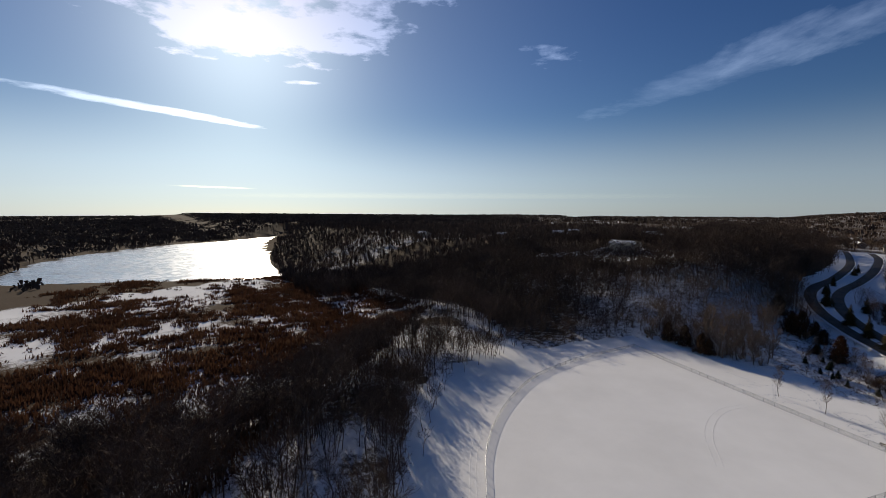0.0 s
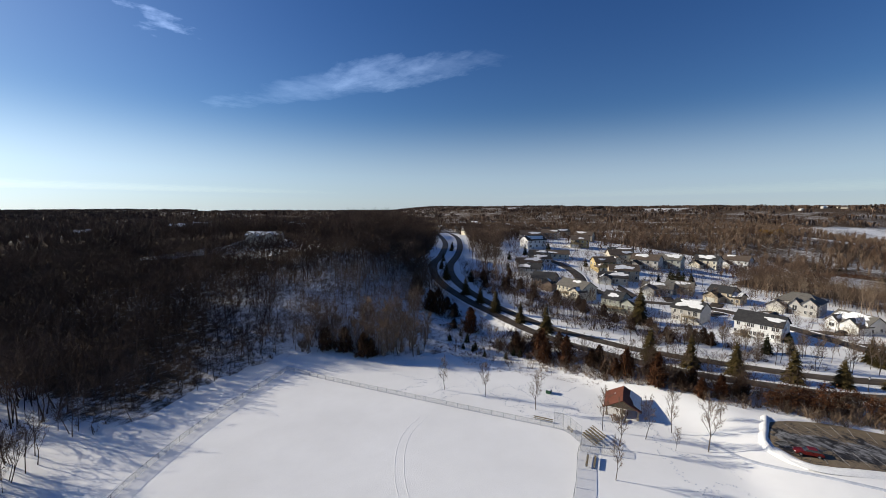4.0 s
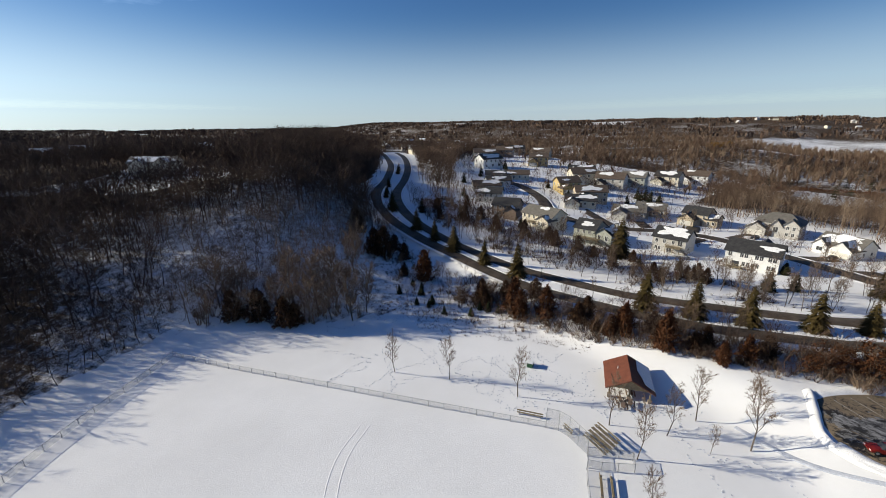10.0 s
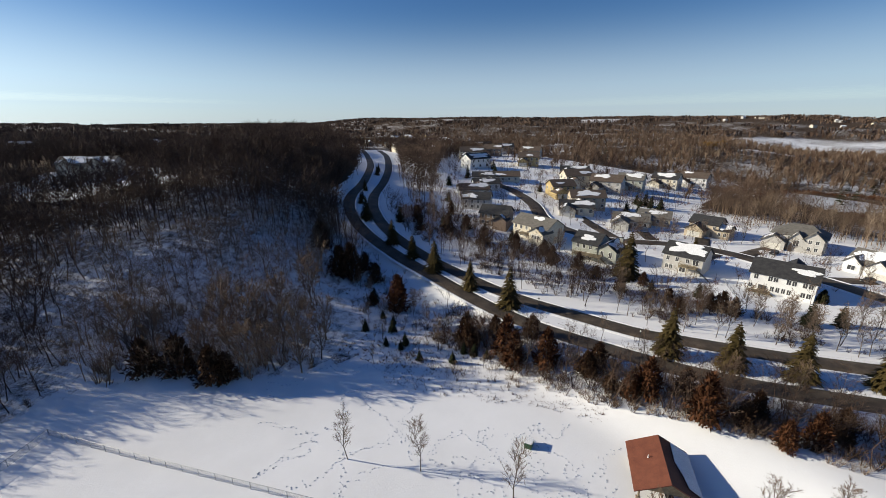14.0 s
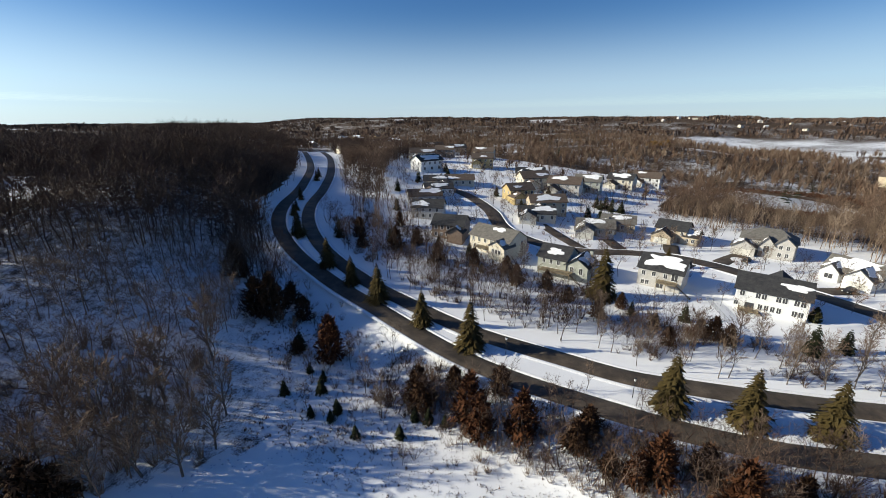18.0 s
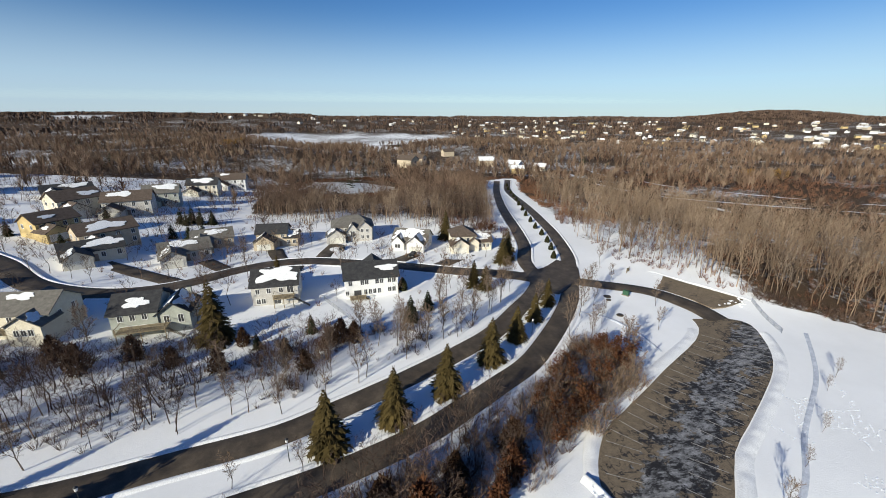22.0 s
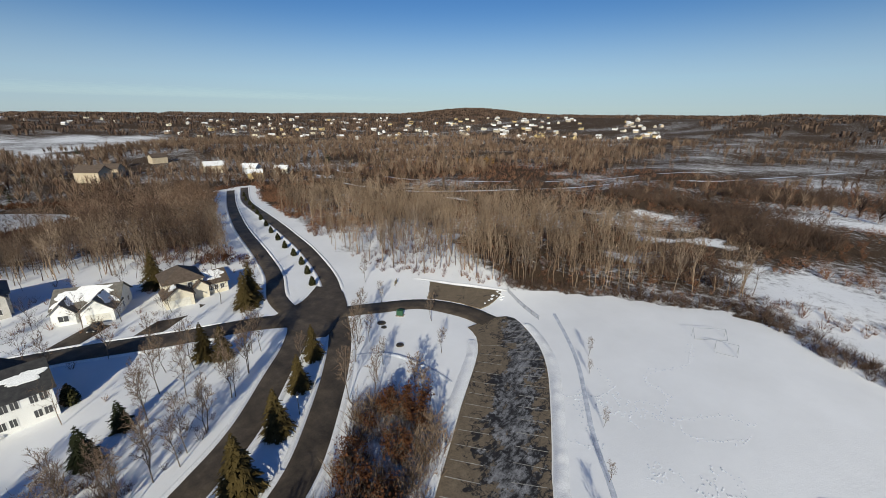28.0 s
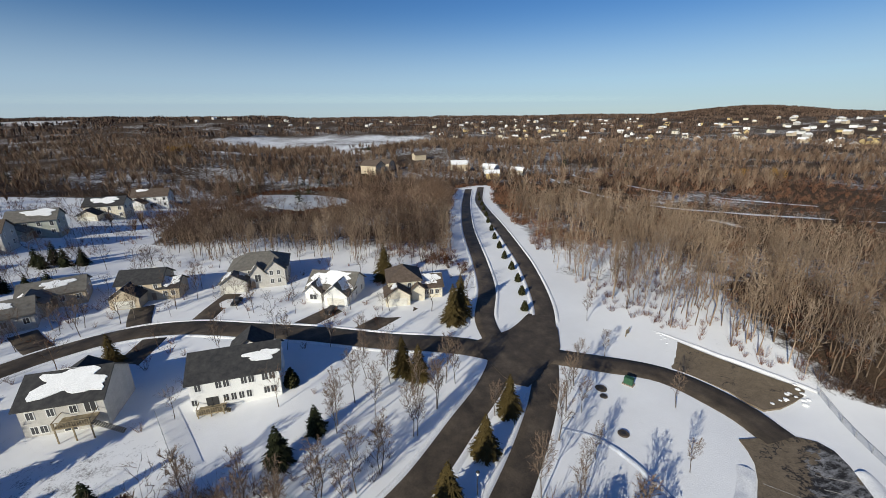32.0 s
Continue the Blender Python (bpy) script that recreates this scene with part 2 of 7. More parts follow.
def ground_material():
    """Snow over grass; the point layer 'litter' says how far leaf litter and dead grass show through."""
    m, nd, ln, b = node_mat("snow_ground", 0.75)
    at = nd.new("ShaderNodeAttribute")
    at.attribute_name = "litter"
    big, mid, fine = noise_node(nd, ln, 0.05, 5, 0.65), noise_node(nd, ln, 0.45, 6, 0.72), noise_node(nd, ln, 3.5, 5, 0.7)
    snow = ramp(nd, ln, big.outputs[0], [(0.3, (0.78, 0.775, 0.76)), (0.7, (0.87, 0.865, 0.85))]).outputs[0]
    litter = ramp(nd, ln, fine.outputs[0], [(0.3, (0.03, 0.02, 0.014)), (0.55, (0.085, 0.058, 0.037)), (0.75, (0.17, 0.12, 0.075))]).outputs[0]
    s1 = nd.new("ShaderNodeMath")
    s1.operation = "MULTIPLY_ADD"
    s1.inputs[1].default_value = 0.45
    s0 = nd.new("ShaderNodeMath")
    s0.operation = "MULTIPLY_ADD"
    s0.inputs[1].default_value, s0.inputs[2].default_value = 0.2, -0.02
    ln.new(big.outputs[0], s0.inputs[0])
    ln.new(s0.outputs[0], s1.inputs[2])
    ln.new(mid.outputs[0], s1.inputs[0])
    s2 = nd.new("ShaderNodeMath")
    s2.operation = "MULTIPLY_ADD"
    s2.inputs[1].default_value = 0.35
    ln.new(fine.outputs[0], s2.inputs[0])
    ln.new(s1.outputs[0], s2.inputs[2])
    s3 = nd.new("ShaderNodeMath")
    s3.operation = "SUBTRACT"
    ln.new(at.outputs["Fac"], s3.inputs[0])
    ln.new(s2.outputs[0], s3.inputs[1])
    cover = ramp(nd, ln, s3.outputs[0], [(0.0, (0, 0, 0)), (0.12, (1, 1, 1))])
    ln.new(mix(nd, ln, cover.outputs[0], snow, litter), b.inputs["Base Color"])
    b.inputs["Roughness"].default_value, b.inputs["Specular IOR Level"].default_value = 0.95, 0.04
    bump(nd, ln, b, fine.outputs[0], 0.35, 0.12)
    return m


def asphalt_material():
    m, nd, ln, b = node_mat("asphalt", 0.7)
    big, fine = noise_node(nd, ln, 0.18, 5, 0.7), noise_node(nd, ln, 6.0, 5)
    c = ramp(nd, ln, big.outputs[0], [(0.33, (0.036, 0.029, 0.022)), (0.52, (0.074, 0.058, 0.042)), (0.72, (0.135, 0.106, 0.074))]).outputs[0]
    g = ramp(nd, ln, fine.outputs[0], [(0.3, (0.8, 0.8, 0.8)), (0.7, (1.2, 1.2, 1.2))]).outputs[0]
    ln.new(mix(nd, ln, 1.0, c, g, "MULTIPLY"), b.inputs["Base Color"])
    bump(nd, ln, b, fine.outputs[0], 0.15, 0.02)
    return m


def lot_material():
    """Worn tan asphalt; towards the middle ('litter') ragged black melt water with sheets of streaked grey ice."""
    m, nd, ln, b = node_mat("parking_asphalt", 0.6)
    big, mid, fine = noise_node(nd, ln, 0.28, 8, 0.72, stretch=(1.0, 0.55, 1)), noise_node(nd, ln, 0.8, 7, 0.75), noise_node(nd, ln, 5.0, 5)
    streak = noise_node(nd, ln, 0.8, 8, 0.78, stretch=(1.0, 0.35, 1))
    dry = ramp(nd, ln, mid.outputs[0], [(0.3, (0.125, 0.096, 0.064)), (0.7, (0.195, 0.152, 0.102))]).outputs[0]
    at = nd.new("ShaderNodeAttribute")
    at.attribute_name = "litter"

    def reach(src, gain, low, high):
        a = nd.new("ShaderNodeMath")
        a.operation = "MULTIPLY_ADD"
        a.inputs[1].default_value = gain
        ln.new(at.outputs["Fac"], a.inputs[0])
        ln.new(src, a.inputs[2])
        return ramp(nd, ln, a.outputs[0], [(low, (0, 0, 0)), (high, (1, 1, 1))]).outputs[0]

    wet = reach(big.outputs[0], 0.3, 0.68, 0.7)
    sheets = reach(mid.outputs[0], 0.3, 0.68, 0.74)
    lace = ramp(nd, ln, streak.outputs[0], [(0.44, (0, 0, 0)), (0.52, (0.4, 0.4, 0.4)), (0.68, (1, 1, 1))]).outputs[0]
    ice = mix(nd, ln, 1.0, mix(nd, ln, 1.0, sheets, lace, "MULTIPLY"), wet, "MULTIPLY")
    rill = ramp(nd, ln, noise_node(nd, ln, 0.33, 6, 0.6).outputs[0], [(0.478, (0, 0, 0)), (0.49, (1, 1, 1)), (0.508, (1, 1, 1)), (0.52, (0, 0, 0))]).outputs[0]
    wet = mix(nd, ln, 1.0, wet, mix(nd, ln, 1.0, rill, reach(big.outputs[0], 0.2, 0.5, 0.56), "MULTIPLY"), "LIGHTEN")
    c = mix(nd, ln, wet, dry, (0.022, 0.02, 0.018))
    c = mix(nd, ln, ice, c, (0.37, 0.365, 0.36))
    g = ramp(nd, ln, fine.outputs[0], [(0.3, (0.75, 0.75, 0.75)), (0.7, (1.25, 1.25, 1.25))]).outputs[0]
    ln.new(mix(nd, ln, 1.0, c, g, "MULTIPLY"), b.inputs["Base Color"])
    rr = ramp(nd, ln, wet, [(0, (0.85, 0.85, 0.85)), (1, (0.62, 0.62, 0.62))])
    ln.new(rr.outputs[0], b.inputs["Roughness"])
    return m


def lake_material():
    m, nd, ln, b = node_mat("lake_ice", 0.22)
    big, mid = noise_node(nd, ln, 0.012, 5, 0.7), noise_node(nd, ln, 0.09, 6, 0.7)
    c = ramp(nd, ln, big.outputs[0], [(0.35, (0.28, 0.32, 0.36)), (0.65, (0.6, 0.64, 0.68))]).outputs[0]
    ln.new(c, b.inputs["Base Color"])
    rr = ramp(nd, ln, mid.outputs[0], [(0.35, (0.16, 0.16, 0.16)), (0.7, (0.42, 0.42, 0.42))])
    ln.new(rr.outputs[0], b.inputs["Roughness"])
    b.inputs["Specular IOR Level"].default_value = 0.5
    bump(nd, ln, b, mid.outputs[0], 0.1, 0.1)
    return m


def glass_material():
    m, nd, ln, b = node_mat("window_glass", 0.06)
    b.inputs["Base Color"].default_value = (0.055, 0.055, 0.056, 1)
    b.inputs["Specular IOR Level"].default_value = 0.6
    return m


M_GROUND, M_ROAD, M_LOT, M_LAKE, M_GLASS = ground_material(), asphalt_material(), lot_material(), lake_material(), glass_material()
M_SNOW = grainy("snow", (0.79, 0.785, 0.77), (0.87, 0.865, 0.85), 0.8, 0.7, 6, 0.4)
M_BARK = grainy("bark", (0.07, 0.055, 0.045), (0.17, 0.14, 0.115), 2.0, 0.9, 14, 0.5, stretch=(4, 4, 0.6))
M_TWIG = islands("twigs", [(0, (0.055, 0.037, 0.029)), (0.5, (0.105, 0.074, 0.057)), (1, (0.175, 0.13, 0.1))])
M_TWIG_PALE = islands("pale_twigs", [(0, (0.14, 0.1, 0.07)), (0.5, (0.22, 0.165, 0.12)), (1, (0.31, 0.25, 0.19))])
M_FAR = islands("far_woods", [(0, (0.06, 0.036, 0.026)), (0.35, (0.13, 0.085, 0.06)), (0.6, (0.2, 0.145, 0.105)), (1, (0.36, 0.28, 0.21))])
M_ASPEN = islands("aspen_stems", [(0, (0.11, 0.08, 0.056)), (0.5, (0.23, 0.175, 0.125)), (1, (0.42, 0.345, 0.265))])
M_TWIG_RED = islands("russet_twigs", [(0, (0.11, 0.052, 0.03)), (0.5, (0.19, 0.1, 0.06)), (1, (0.27, 0.17, 0.11))])
M_NEEDLE = islands("spruce_needles", [(0, (0.046, 0.036, 0.013)), (0.5, (0.092, 0.071, 0.026)), (1, (0.155, 0.12, 0.05))])
def see_through(m, share):
    """Dry blades and leaves that pass on part of the light from behind."""
    nd, ln = m.node_tree.nodes, m.node_tree.links
    b = nd["Principled BSDF"]
    tr, mx = nd.new("ShaderNodeBsdfTranslucent"), nd.new("ShaderNodeMixShader")
    ln.new(b.inputs["Base Color"].links[0].from_socket, tr.inputs[0])
    mx.inputs[0].default_value = share
    ln.new(b.outputs[0], mx.inputs[1])
    ln.new(tr.outputs[0], mx.inputs[2])
    ln.new(mx.outputs[0], nd["Material Output"].inputs[0])
    return m


M_LEAF = islands("dead_oak_leaves", [(0, (0.05, 0.022, 0.01)), (0.5, (0.105, 0.045, 0.021)), (1, (0.17, 0.085, 0.04))])
M_REED = see_through(islands("dead_reeds", [(0, (0.055, 0.026, 0.015)), (0.5, (0.105, 0.052, 0.03)), (1, (0.18, 0.105, 0.06))]), 0.25)
M_TRODDEN = grainy("trodden_snow", (0.42, 0.45, 0.52), (0.7, 0.72, 0.76), 0.7, 0.75, 5, 0.5)
M_WOOD = grainy("weathered_wood", (0.17, 0.13, 0.075), (0.33, 0.27, 0.17), 1.5, 0.8, 20, 0.3)
M_STEEL = grainy("galvanised_steel", (0.32, 0.33, 0.34), (0.5, 0.5, 0.5), 2, 0.45, 30, 0.1, metal=0.7)
M_TRIM = grainy("white_trim", (0.68, 0.67, 0.63), (0.8, 0.79, 0.76), 1, 0.6, 20, 0.05)
M_DOOR = grainy("garage_door_paint", (0.55, 0.52, 0.46), (0.74, 0.72, 0.66), 1, 0.55, 20, 0.05, per_object=0.15)
M_STONE = grainy("stone_facing", (0.2, 0.16, 0.12), (0.36, 0.3, 0.24), 5, 0.85, 30, 0.5)
WALLS = {
    "white": grainy("white_siding", (0.74, 0.73, 0.69), (0.82, 0.81, 0.78), 0.6, 0.6, 12, 0.1),
    "cream": grainy("cream_siding", (0.6, 0.54, 0.41), (0.72, 0.66, 0.53), 0.6, 0.65, 12, 0.1),
    "tan": grainy("tan_siding", (0.44, 0.36, 0.25), (0.57, 0.48, 0.35), 0.6, 0.65, 12, 0.1),
    "grey": grainy("grey_siding", (0.42, 0.4, 0.36), (0.56, 0.53, 0.48), 0.6, 0.65, 12, 0.1),
    "green": grainy("sage_siding", (0.32, 0.33, 0.28), (0.44, 0.45, 0.38), 0.6, 0.65, 12, 0.1),
    "brown": grainy("brown_siding", (0.22, 0.15, 0.1), (0.34, 0.25, 0.18), 0.6, 0.65, 12, 0.1),
    "yellow": grainy("ochre_siding", (0.45, 0.33, 0.14), (0.58, 0.45, 0.22), 0.6, 0.65, 12, 0.1),
}
ROOFS = {
    "black": grainy("charcoal_shingles", (0.025, 0.025, 0.027), (0.06, 0.058, 0.056), 1.2, 0.85, 16, 0.5),
    "grey": grainy("weathered_grey_shingles", (0.11, 0.1, 0.085), (0.19, 0.175, 0.15), 1.2, 0.85, 16, 0.5),
    "brown": grainy("brown_shingles", (0.075, 0.055, 0.04), (0.14, 0.105, 0.08), 1.2, 0.85, 16, 0.5),
    "rust": grainy("rust_red_metal_roof", (0.13, 0.042, 0.024), (0.19, 0.066, 0.036), 0.8, 0.6, 12, 0.1),
}


def sm(v, a, b):
    t = np.clip((v - a) / (b - a), 0, 1)
    return t * t * (3 - 2 * t)


def road_x(y):
    """Where the parkway's middle runs, as x for each y north of the park."""
    return np.interp(y, [60, 128, 189, 250, 360, 500], [158, 148, 163, 205, 290, 380])


def height(x, y):
    """The lie of the land: field, wooded hill, marsh, the rise to the north, the valley to the east."""
    x, y = np.asarray(x, float), np.asarray(y, float)
    field = sm(130 + 0.12 * y - x, 0, 14 + 50 * sm(60 - y, 0, 60)) * sm(x, -30, 10)
    z = -2.6 * field * sm(y, -90, 95) - 1.2 * field
    z = z - 9.5 * sm(-x + 0.15 * y, 25, 110)
    v = 0.68 * x + 0.72 * y - 118 - 10 * np.sin(x * 0.021) + 6 * np.sin(y * 0.035 + x * 0.013)
    east = 1 - 0.93 * sm(x - road_x(y), -85, -8)
    z = z + 31 * sm(v, 0, 150) * east * sm(y, 110, 190)
    z = z + 13.5 * sm(y, 95, 330) * sm(x - road_x(y), -85, -8) * (1 - 0.5 * sm(x, 300, 600))
    z = z - 4.5 * sm(x, 280, 400) * (1 - sm(y, 100, 260)) + 2.5 * sm(x, 160, 190) * sm(-y, 5, 40) * (1 - sm(x, 200, 240))
    d = np.hypot(x - 110, y - 55)
    dn = np.sin(x * 0.0041 + 1.0) * np.sin(y * 0.0052 + 0.4)
    toward = sm(0.9 * x - 0.44 * y, 180, 640)
    z = z + toward * (5 * sm(d, 560, 900) + (32 + 7 * dn) * sm(d, 880, 1800)) + 9 * sm(d, 1300, 3600) * sm(x + 0.3 * y, 300, 1500)
    z = z + 14 * np.exp(-((x - 665) / 95) ** 2 - ((y - 150) / 90) ** 2) + 11 * np.exp(-((x - 720) / 120) ** 2 - ((y + 150) / 150) ** 2)
    z = z + 6 * sm(d, 1500, 4200)
    z = z + 46 * np.exp(-((x - 2000) / 420) ** 2 - ((y + 2500) / 420) ** 2)
    return z


# ---- mesh helpers
def mesh_from(name, verts, faces, mat, smooth=False, tone=None):
    """A mesh from arrays; tone is a shade for each vertex that plants share within one tree."""
    me = bpy.data.meshes.new(name)
    v, f = np.asarray(verts, np.float32).reshape(-1, 3), np.asarray(faces, np.int32)
    k = f.shape[1]
    me.vertices.add(len(v))
    me.vertices.foreach_set("co", v.ravel())
    me.loops.add(f.size)
    me.loops.foreach_set("vertex_index", f.ravel())
    me.polygons.add(len(f))
    me.polygons.foreach_set("loop_start", np.arange(0, f.size, k, dtype=np.int32))
    me.polygons.foreach_set("use_smooth", np.full(len(f), smooth))
    me.update(calc_edges=True)
    if tone is not None:
        a = me.attributes.new("tone", "FLOAT", "POINT")
        a.data.foreach_set("value", np.broadcast_to(np.asarray(tone, np.float32), len(v)).copy())
    me.validate()
    if mat:
        me.materials.append(mat)
    return me


def part(name, bm, material, parent, label=""):
    """A bmesh as one mesh object under a thing or a part."""
    me = bpy.data.meshes.new(name)
    bm.to_mesh(me)
    bm.free()
    me.materials.append(material)
    ob = new(name, me)
    ob.parent = parent
    return tagged(ob, label)


def part_mesh(name, me, parent, label=""):
    ob = new(name, me)
    ob.parent = parent
    return tagged(ob, label)


def slab(bm, x0, x1, y0, y1, z0, z1, bevel=0.0, m=None):
    r = bmesh.ops.create_cube(bm, size=1, matrix=Matrix.Translation(((x0 + x1) / 2, (y0 + y1) / 2, (z0 + z1) / 2)) @ Matrix.Diagonal((x1 - x0, y1 - y0, z1 - z0, 1)))
    if bevel:
        es = list({e for v in r["verts"] for e in v.link_edges})
        r = bmesh.ops.bevel(bm, geom=es, offset=bevel, segments=1, affect="EDGES")
    if m:
        bmesh.ops.transform(bm, matrix=m, verts=r["verts"])
    return bm


def block(x0, x1, y0, y1, z0, z1, bevel=0.0):
    return slab(bmesh.new(), x0, x1, y0, y1, z0, z1, bevel)


def tube(bm, a, b, r0, r1, n=6):
    a, b = Vector(a), Vector(b)
    q = (b - a).to_track_quat("Z", "Y").to_matrix().to_4x4()
    bmesh.ops.create_cone(bm, cap_ends=True, segments=n, radius1=r0, radius2=r1, depth=(b - a).length, matrix=Matrix.Translation((a + b) / 2) @ q)
    return bm


def poly(bm, pts, thick=None):
    """A flat face through the points; with thick, extruded by that vector into a solid."""
    vs = [bm.verts.new(p) for p in pts]
    f = bm.faces.new(vs)
    if thick is not None:
        r = bmesh.ops.extrude_face_region(bm, geom=[f])
        bmesh.ops.translate(bm, verts=[g for g in r["geom"] if isinstance(g, bmesh.types.BMVert)], vec=thick)
    bmesh.ops.recalc_face_normals(bm, faces=bm.faces)
    return bm


def spline(pts, step=2.0):
    """A smooth line through the points, sampled about every step metres."""
    p = np.array(pts, float)
    q = np.vstack([2 * p[0] - p[1], p, 2 * p[-1] - p[-2]])
    out = []
    for i in range(1, len(q) - 2):
        n = max(2, int(np.linalg.norm(q[i + 1] - q[i]) / step))
        for t in np.linspace(0, 1, n, endpoint=False):
            out.append(0.5 * (2 * q[i] + (q[i + 1] - q[i - 1]) * t + (2 * q[i - 1] - 5 * q[i] + 4 * q[i + 1] - q[i + 2]) * t * t + (3 * q[i] - q[i - 1] - 3 * q[i + 1] + q[i + 2]) * t ** 3))
    out.append(p[-1])
    return np.array(out)


def side_of(line):
    d = np.gradient(line, axis=0)
    n = np.stack([-d[:, 1], d[:, 0]], 1)
    return n / (np.linalg.norm(n, axis=1, keepdims=True) + 1e-9)


def inside(px, py, ring):
    """Which of the points lie in the ring."""
    px, py = np.asarray(px, float), np.asarray(py, float)
    r = np.asarray(ring, float)
    hit = np.zeros(px.shape, bool)
    for (x0, y0), (x1, y1) in zip(r, np.roll(r, -1, 0)):
        if y0 != y1:
            hit ^= ((y0 > py) != (y1 > py)) & (px < (x1 - x0) * (py - y0) / (y1 - y0) + x0)
    return hit


def near_line(px, py, line):
    """Distance of each point from a line."""
    px, py = np.asarray(px, float), np.asarray(py, float)
    d = np.full(px.shape, 1e9)
    for x, y in line:
        d = np.minimum(d, (px - x) ** 2 + (py - y) ** 2)
    return np.sqrt(d)


# ---- plan: roads, lot, edges of the woods
OUTER = spline([(430, -70), (417, -64), (375, -46), (313, -28), (276, -18), (251, -11), (224, -1), (208, 8), (193, 17), (182, 26), (172, 36), (165.5, 43.5), (161, 51.5), (157, 59), (152.5, 68), (148.5, 80.5), (146, 94), (144, 109), (144, 123), (146, 144), (147.5, 165), (151.5, 188), (160, 211), (176, 234), (205, 265), (245, 315), (290, 384), (330, 450)])
INNER = spline([(425, -58), (414, -53), (368, -34), (305, -11), (260, 2), (238, 9), (221, 17), (206, 20), (197, 26), (189, 34.5), (179.5, 45), (174, 54), (168, 66), (164, 75), (161.5, 81), (158, 90), (156, 104), (153.5, 122), (153.5, 141), (154.5, 160), (159.5, 184), (171, 209), (187, 231), (214, 258), (250, 300), (305, 375), (345, 440)])
STREET = spline([(206, 20), (212, 28), (219, 43), (227, 57), (234, 72), (240, 86), (241, 99), (236, 111), (226, 124), (222, 140), (228, 158), (246, 176), (262, 200), (270, 225)])
LOT_ROAD = spline([(203, 13), (197, 4), (189, -6), (178, -10), (170, -10)])
LOT_RING = [(172.3, -4.2), (168.3, -2), (164, 3.4), (160, 11.4), (156.6, 18.6), (153.5, 24.6), (151, 29.6), (148.4, 34.8), (145, 41), (136.5, 47.5), (128, 44.3), (125.8, 38.5), (130.8, 31.5), (136.6, 24.7), (140.5, 17.2), (145.6, 7.4), (150.6, -1.4), (155.6, -7.6), (161, -12.1), (166.2, -15.1), (169.8, -12.9)]
STUB_RING = [(201.5, -13), (200.7, -16.2), (188.4, -19.9), (180.2, -23.4), (176.4, -25), (175.2, -20.5), (175.6, -14), (181, -13.1), (188, -10.5), (194.4, -7.5)]
LOT_MID = spline([(164, -12), (157, -4), (152, 8), (146, 19), (140, 30), (133, 42)], 1.0)
ROADS = np.vstack([OUTER, INNER, STREET])
FIELD_RING = [(-4, 30), (-12, 62), (-16, 86), (-8, 110), (8, 129), (23, 138), (41, 153), (60, 158), (74, 153), (92, 137), (109, 131), (113, 122), (121, 108), (129, 97), (131, 88), (136, 70), (140, 50), (152, 26), (172, -8), (176, -26), (166, -35), (154, -42), (137, -48), (127, -53), (117, -50), (107, -41), (92, -33), (60, -30), (0, -60)]
NEIGH_RING = [(203, 60), (201, 110), (196, 160), (205, 200), (230, 232), (290, 290), (380, 330), (440, 330), (425, 240), (440, 150), (410, 125), (330, 122), (296, 100), (284, 60), (258, 12), (228, 14)]
ISLAND_RING = [(171, -6), (160, 12), (150, 31), (141, 50), (150, 66), (157, 56), (163, 44), (172, 33), (188, 17), (198, 9), (188, -2)]
BANK_RING = [(121, 108), (113, 122), (109, 131), (116, 141), (124, 160), (138, 162), (140, 120), (143, 95), (148, 70), (140, 52), (134, 70), (130, 88), (129, 97)]
LAKE_RING = [(-215, 319), (-230, 299), (-294, 270), (-359, 248), (-408, 219), (-440, 222), (-469, 256), (-548, 335), (-601, 431), (-634, 604), (-616, 763), (-655, 1080), (-591, 975), (-418, 611), (-301, 425), (-230, 342)]


def terrain():
    """One sheet: fine near the flight, coarser towards the horizon."""
    def axis(a, b, fine, far):
        mid = np.arange(a, b + fine, fine)
        grow = [fine]
        while sum(grow) < far:
            grow.append(grow[-1] * 1.09)
        g = np.cumsum(grow)
        return np.concatenate([a - g[::-1], mid, b + g])
    xs, ys = axis(-120, 420, 2.5, 4600), axis(-80, 330, 2.5, 4600)
    gx, gy = np.meshgrid(xs, ys)
    z = height(gx, gy)
    z = z + 0.25 * np.sin(gx * 0.09 + 2 * np.sin(gy * 0.05)) * np.sin(gy * 0.11) * (1 - inside(gx, gy, FIELD_RING)) * sm(near_line(gx, gy, ROADS[::3]), 6, 14)
    z = np.where(inside(gx, gy, LAKE_RING), np.minimum(z - 1.5, -11.6), z)
    nx, ny = len(xs), len(ys)
    idx = np.arange(nx * ny).reshape(ny, nx)
    f = np.stack([idx[:-1, :-1], idx[:-1, 1:], idx[1:, 1:], idx[1:, :-1]], -1).reshape(-1, 4)
    me = mesh_from("ground", np.stack([gx, gy, z], -1).reshape(-1, 3), f, M_GROUND, True)
    litter = litter_at(gx, gy)
    a = me.attributes.new("litter", "FLOAT", "POINT")
    a.data.foreach_set("value", litter.astype(np.float32).ravel())
    return tagged(new("ground", me), "snow-covered ground with leaf litter and dead grass showing through", "ground", kind="structure")


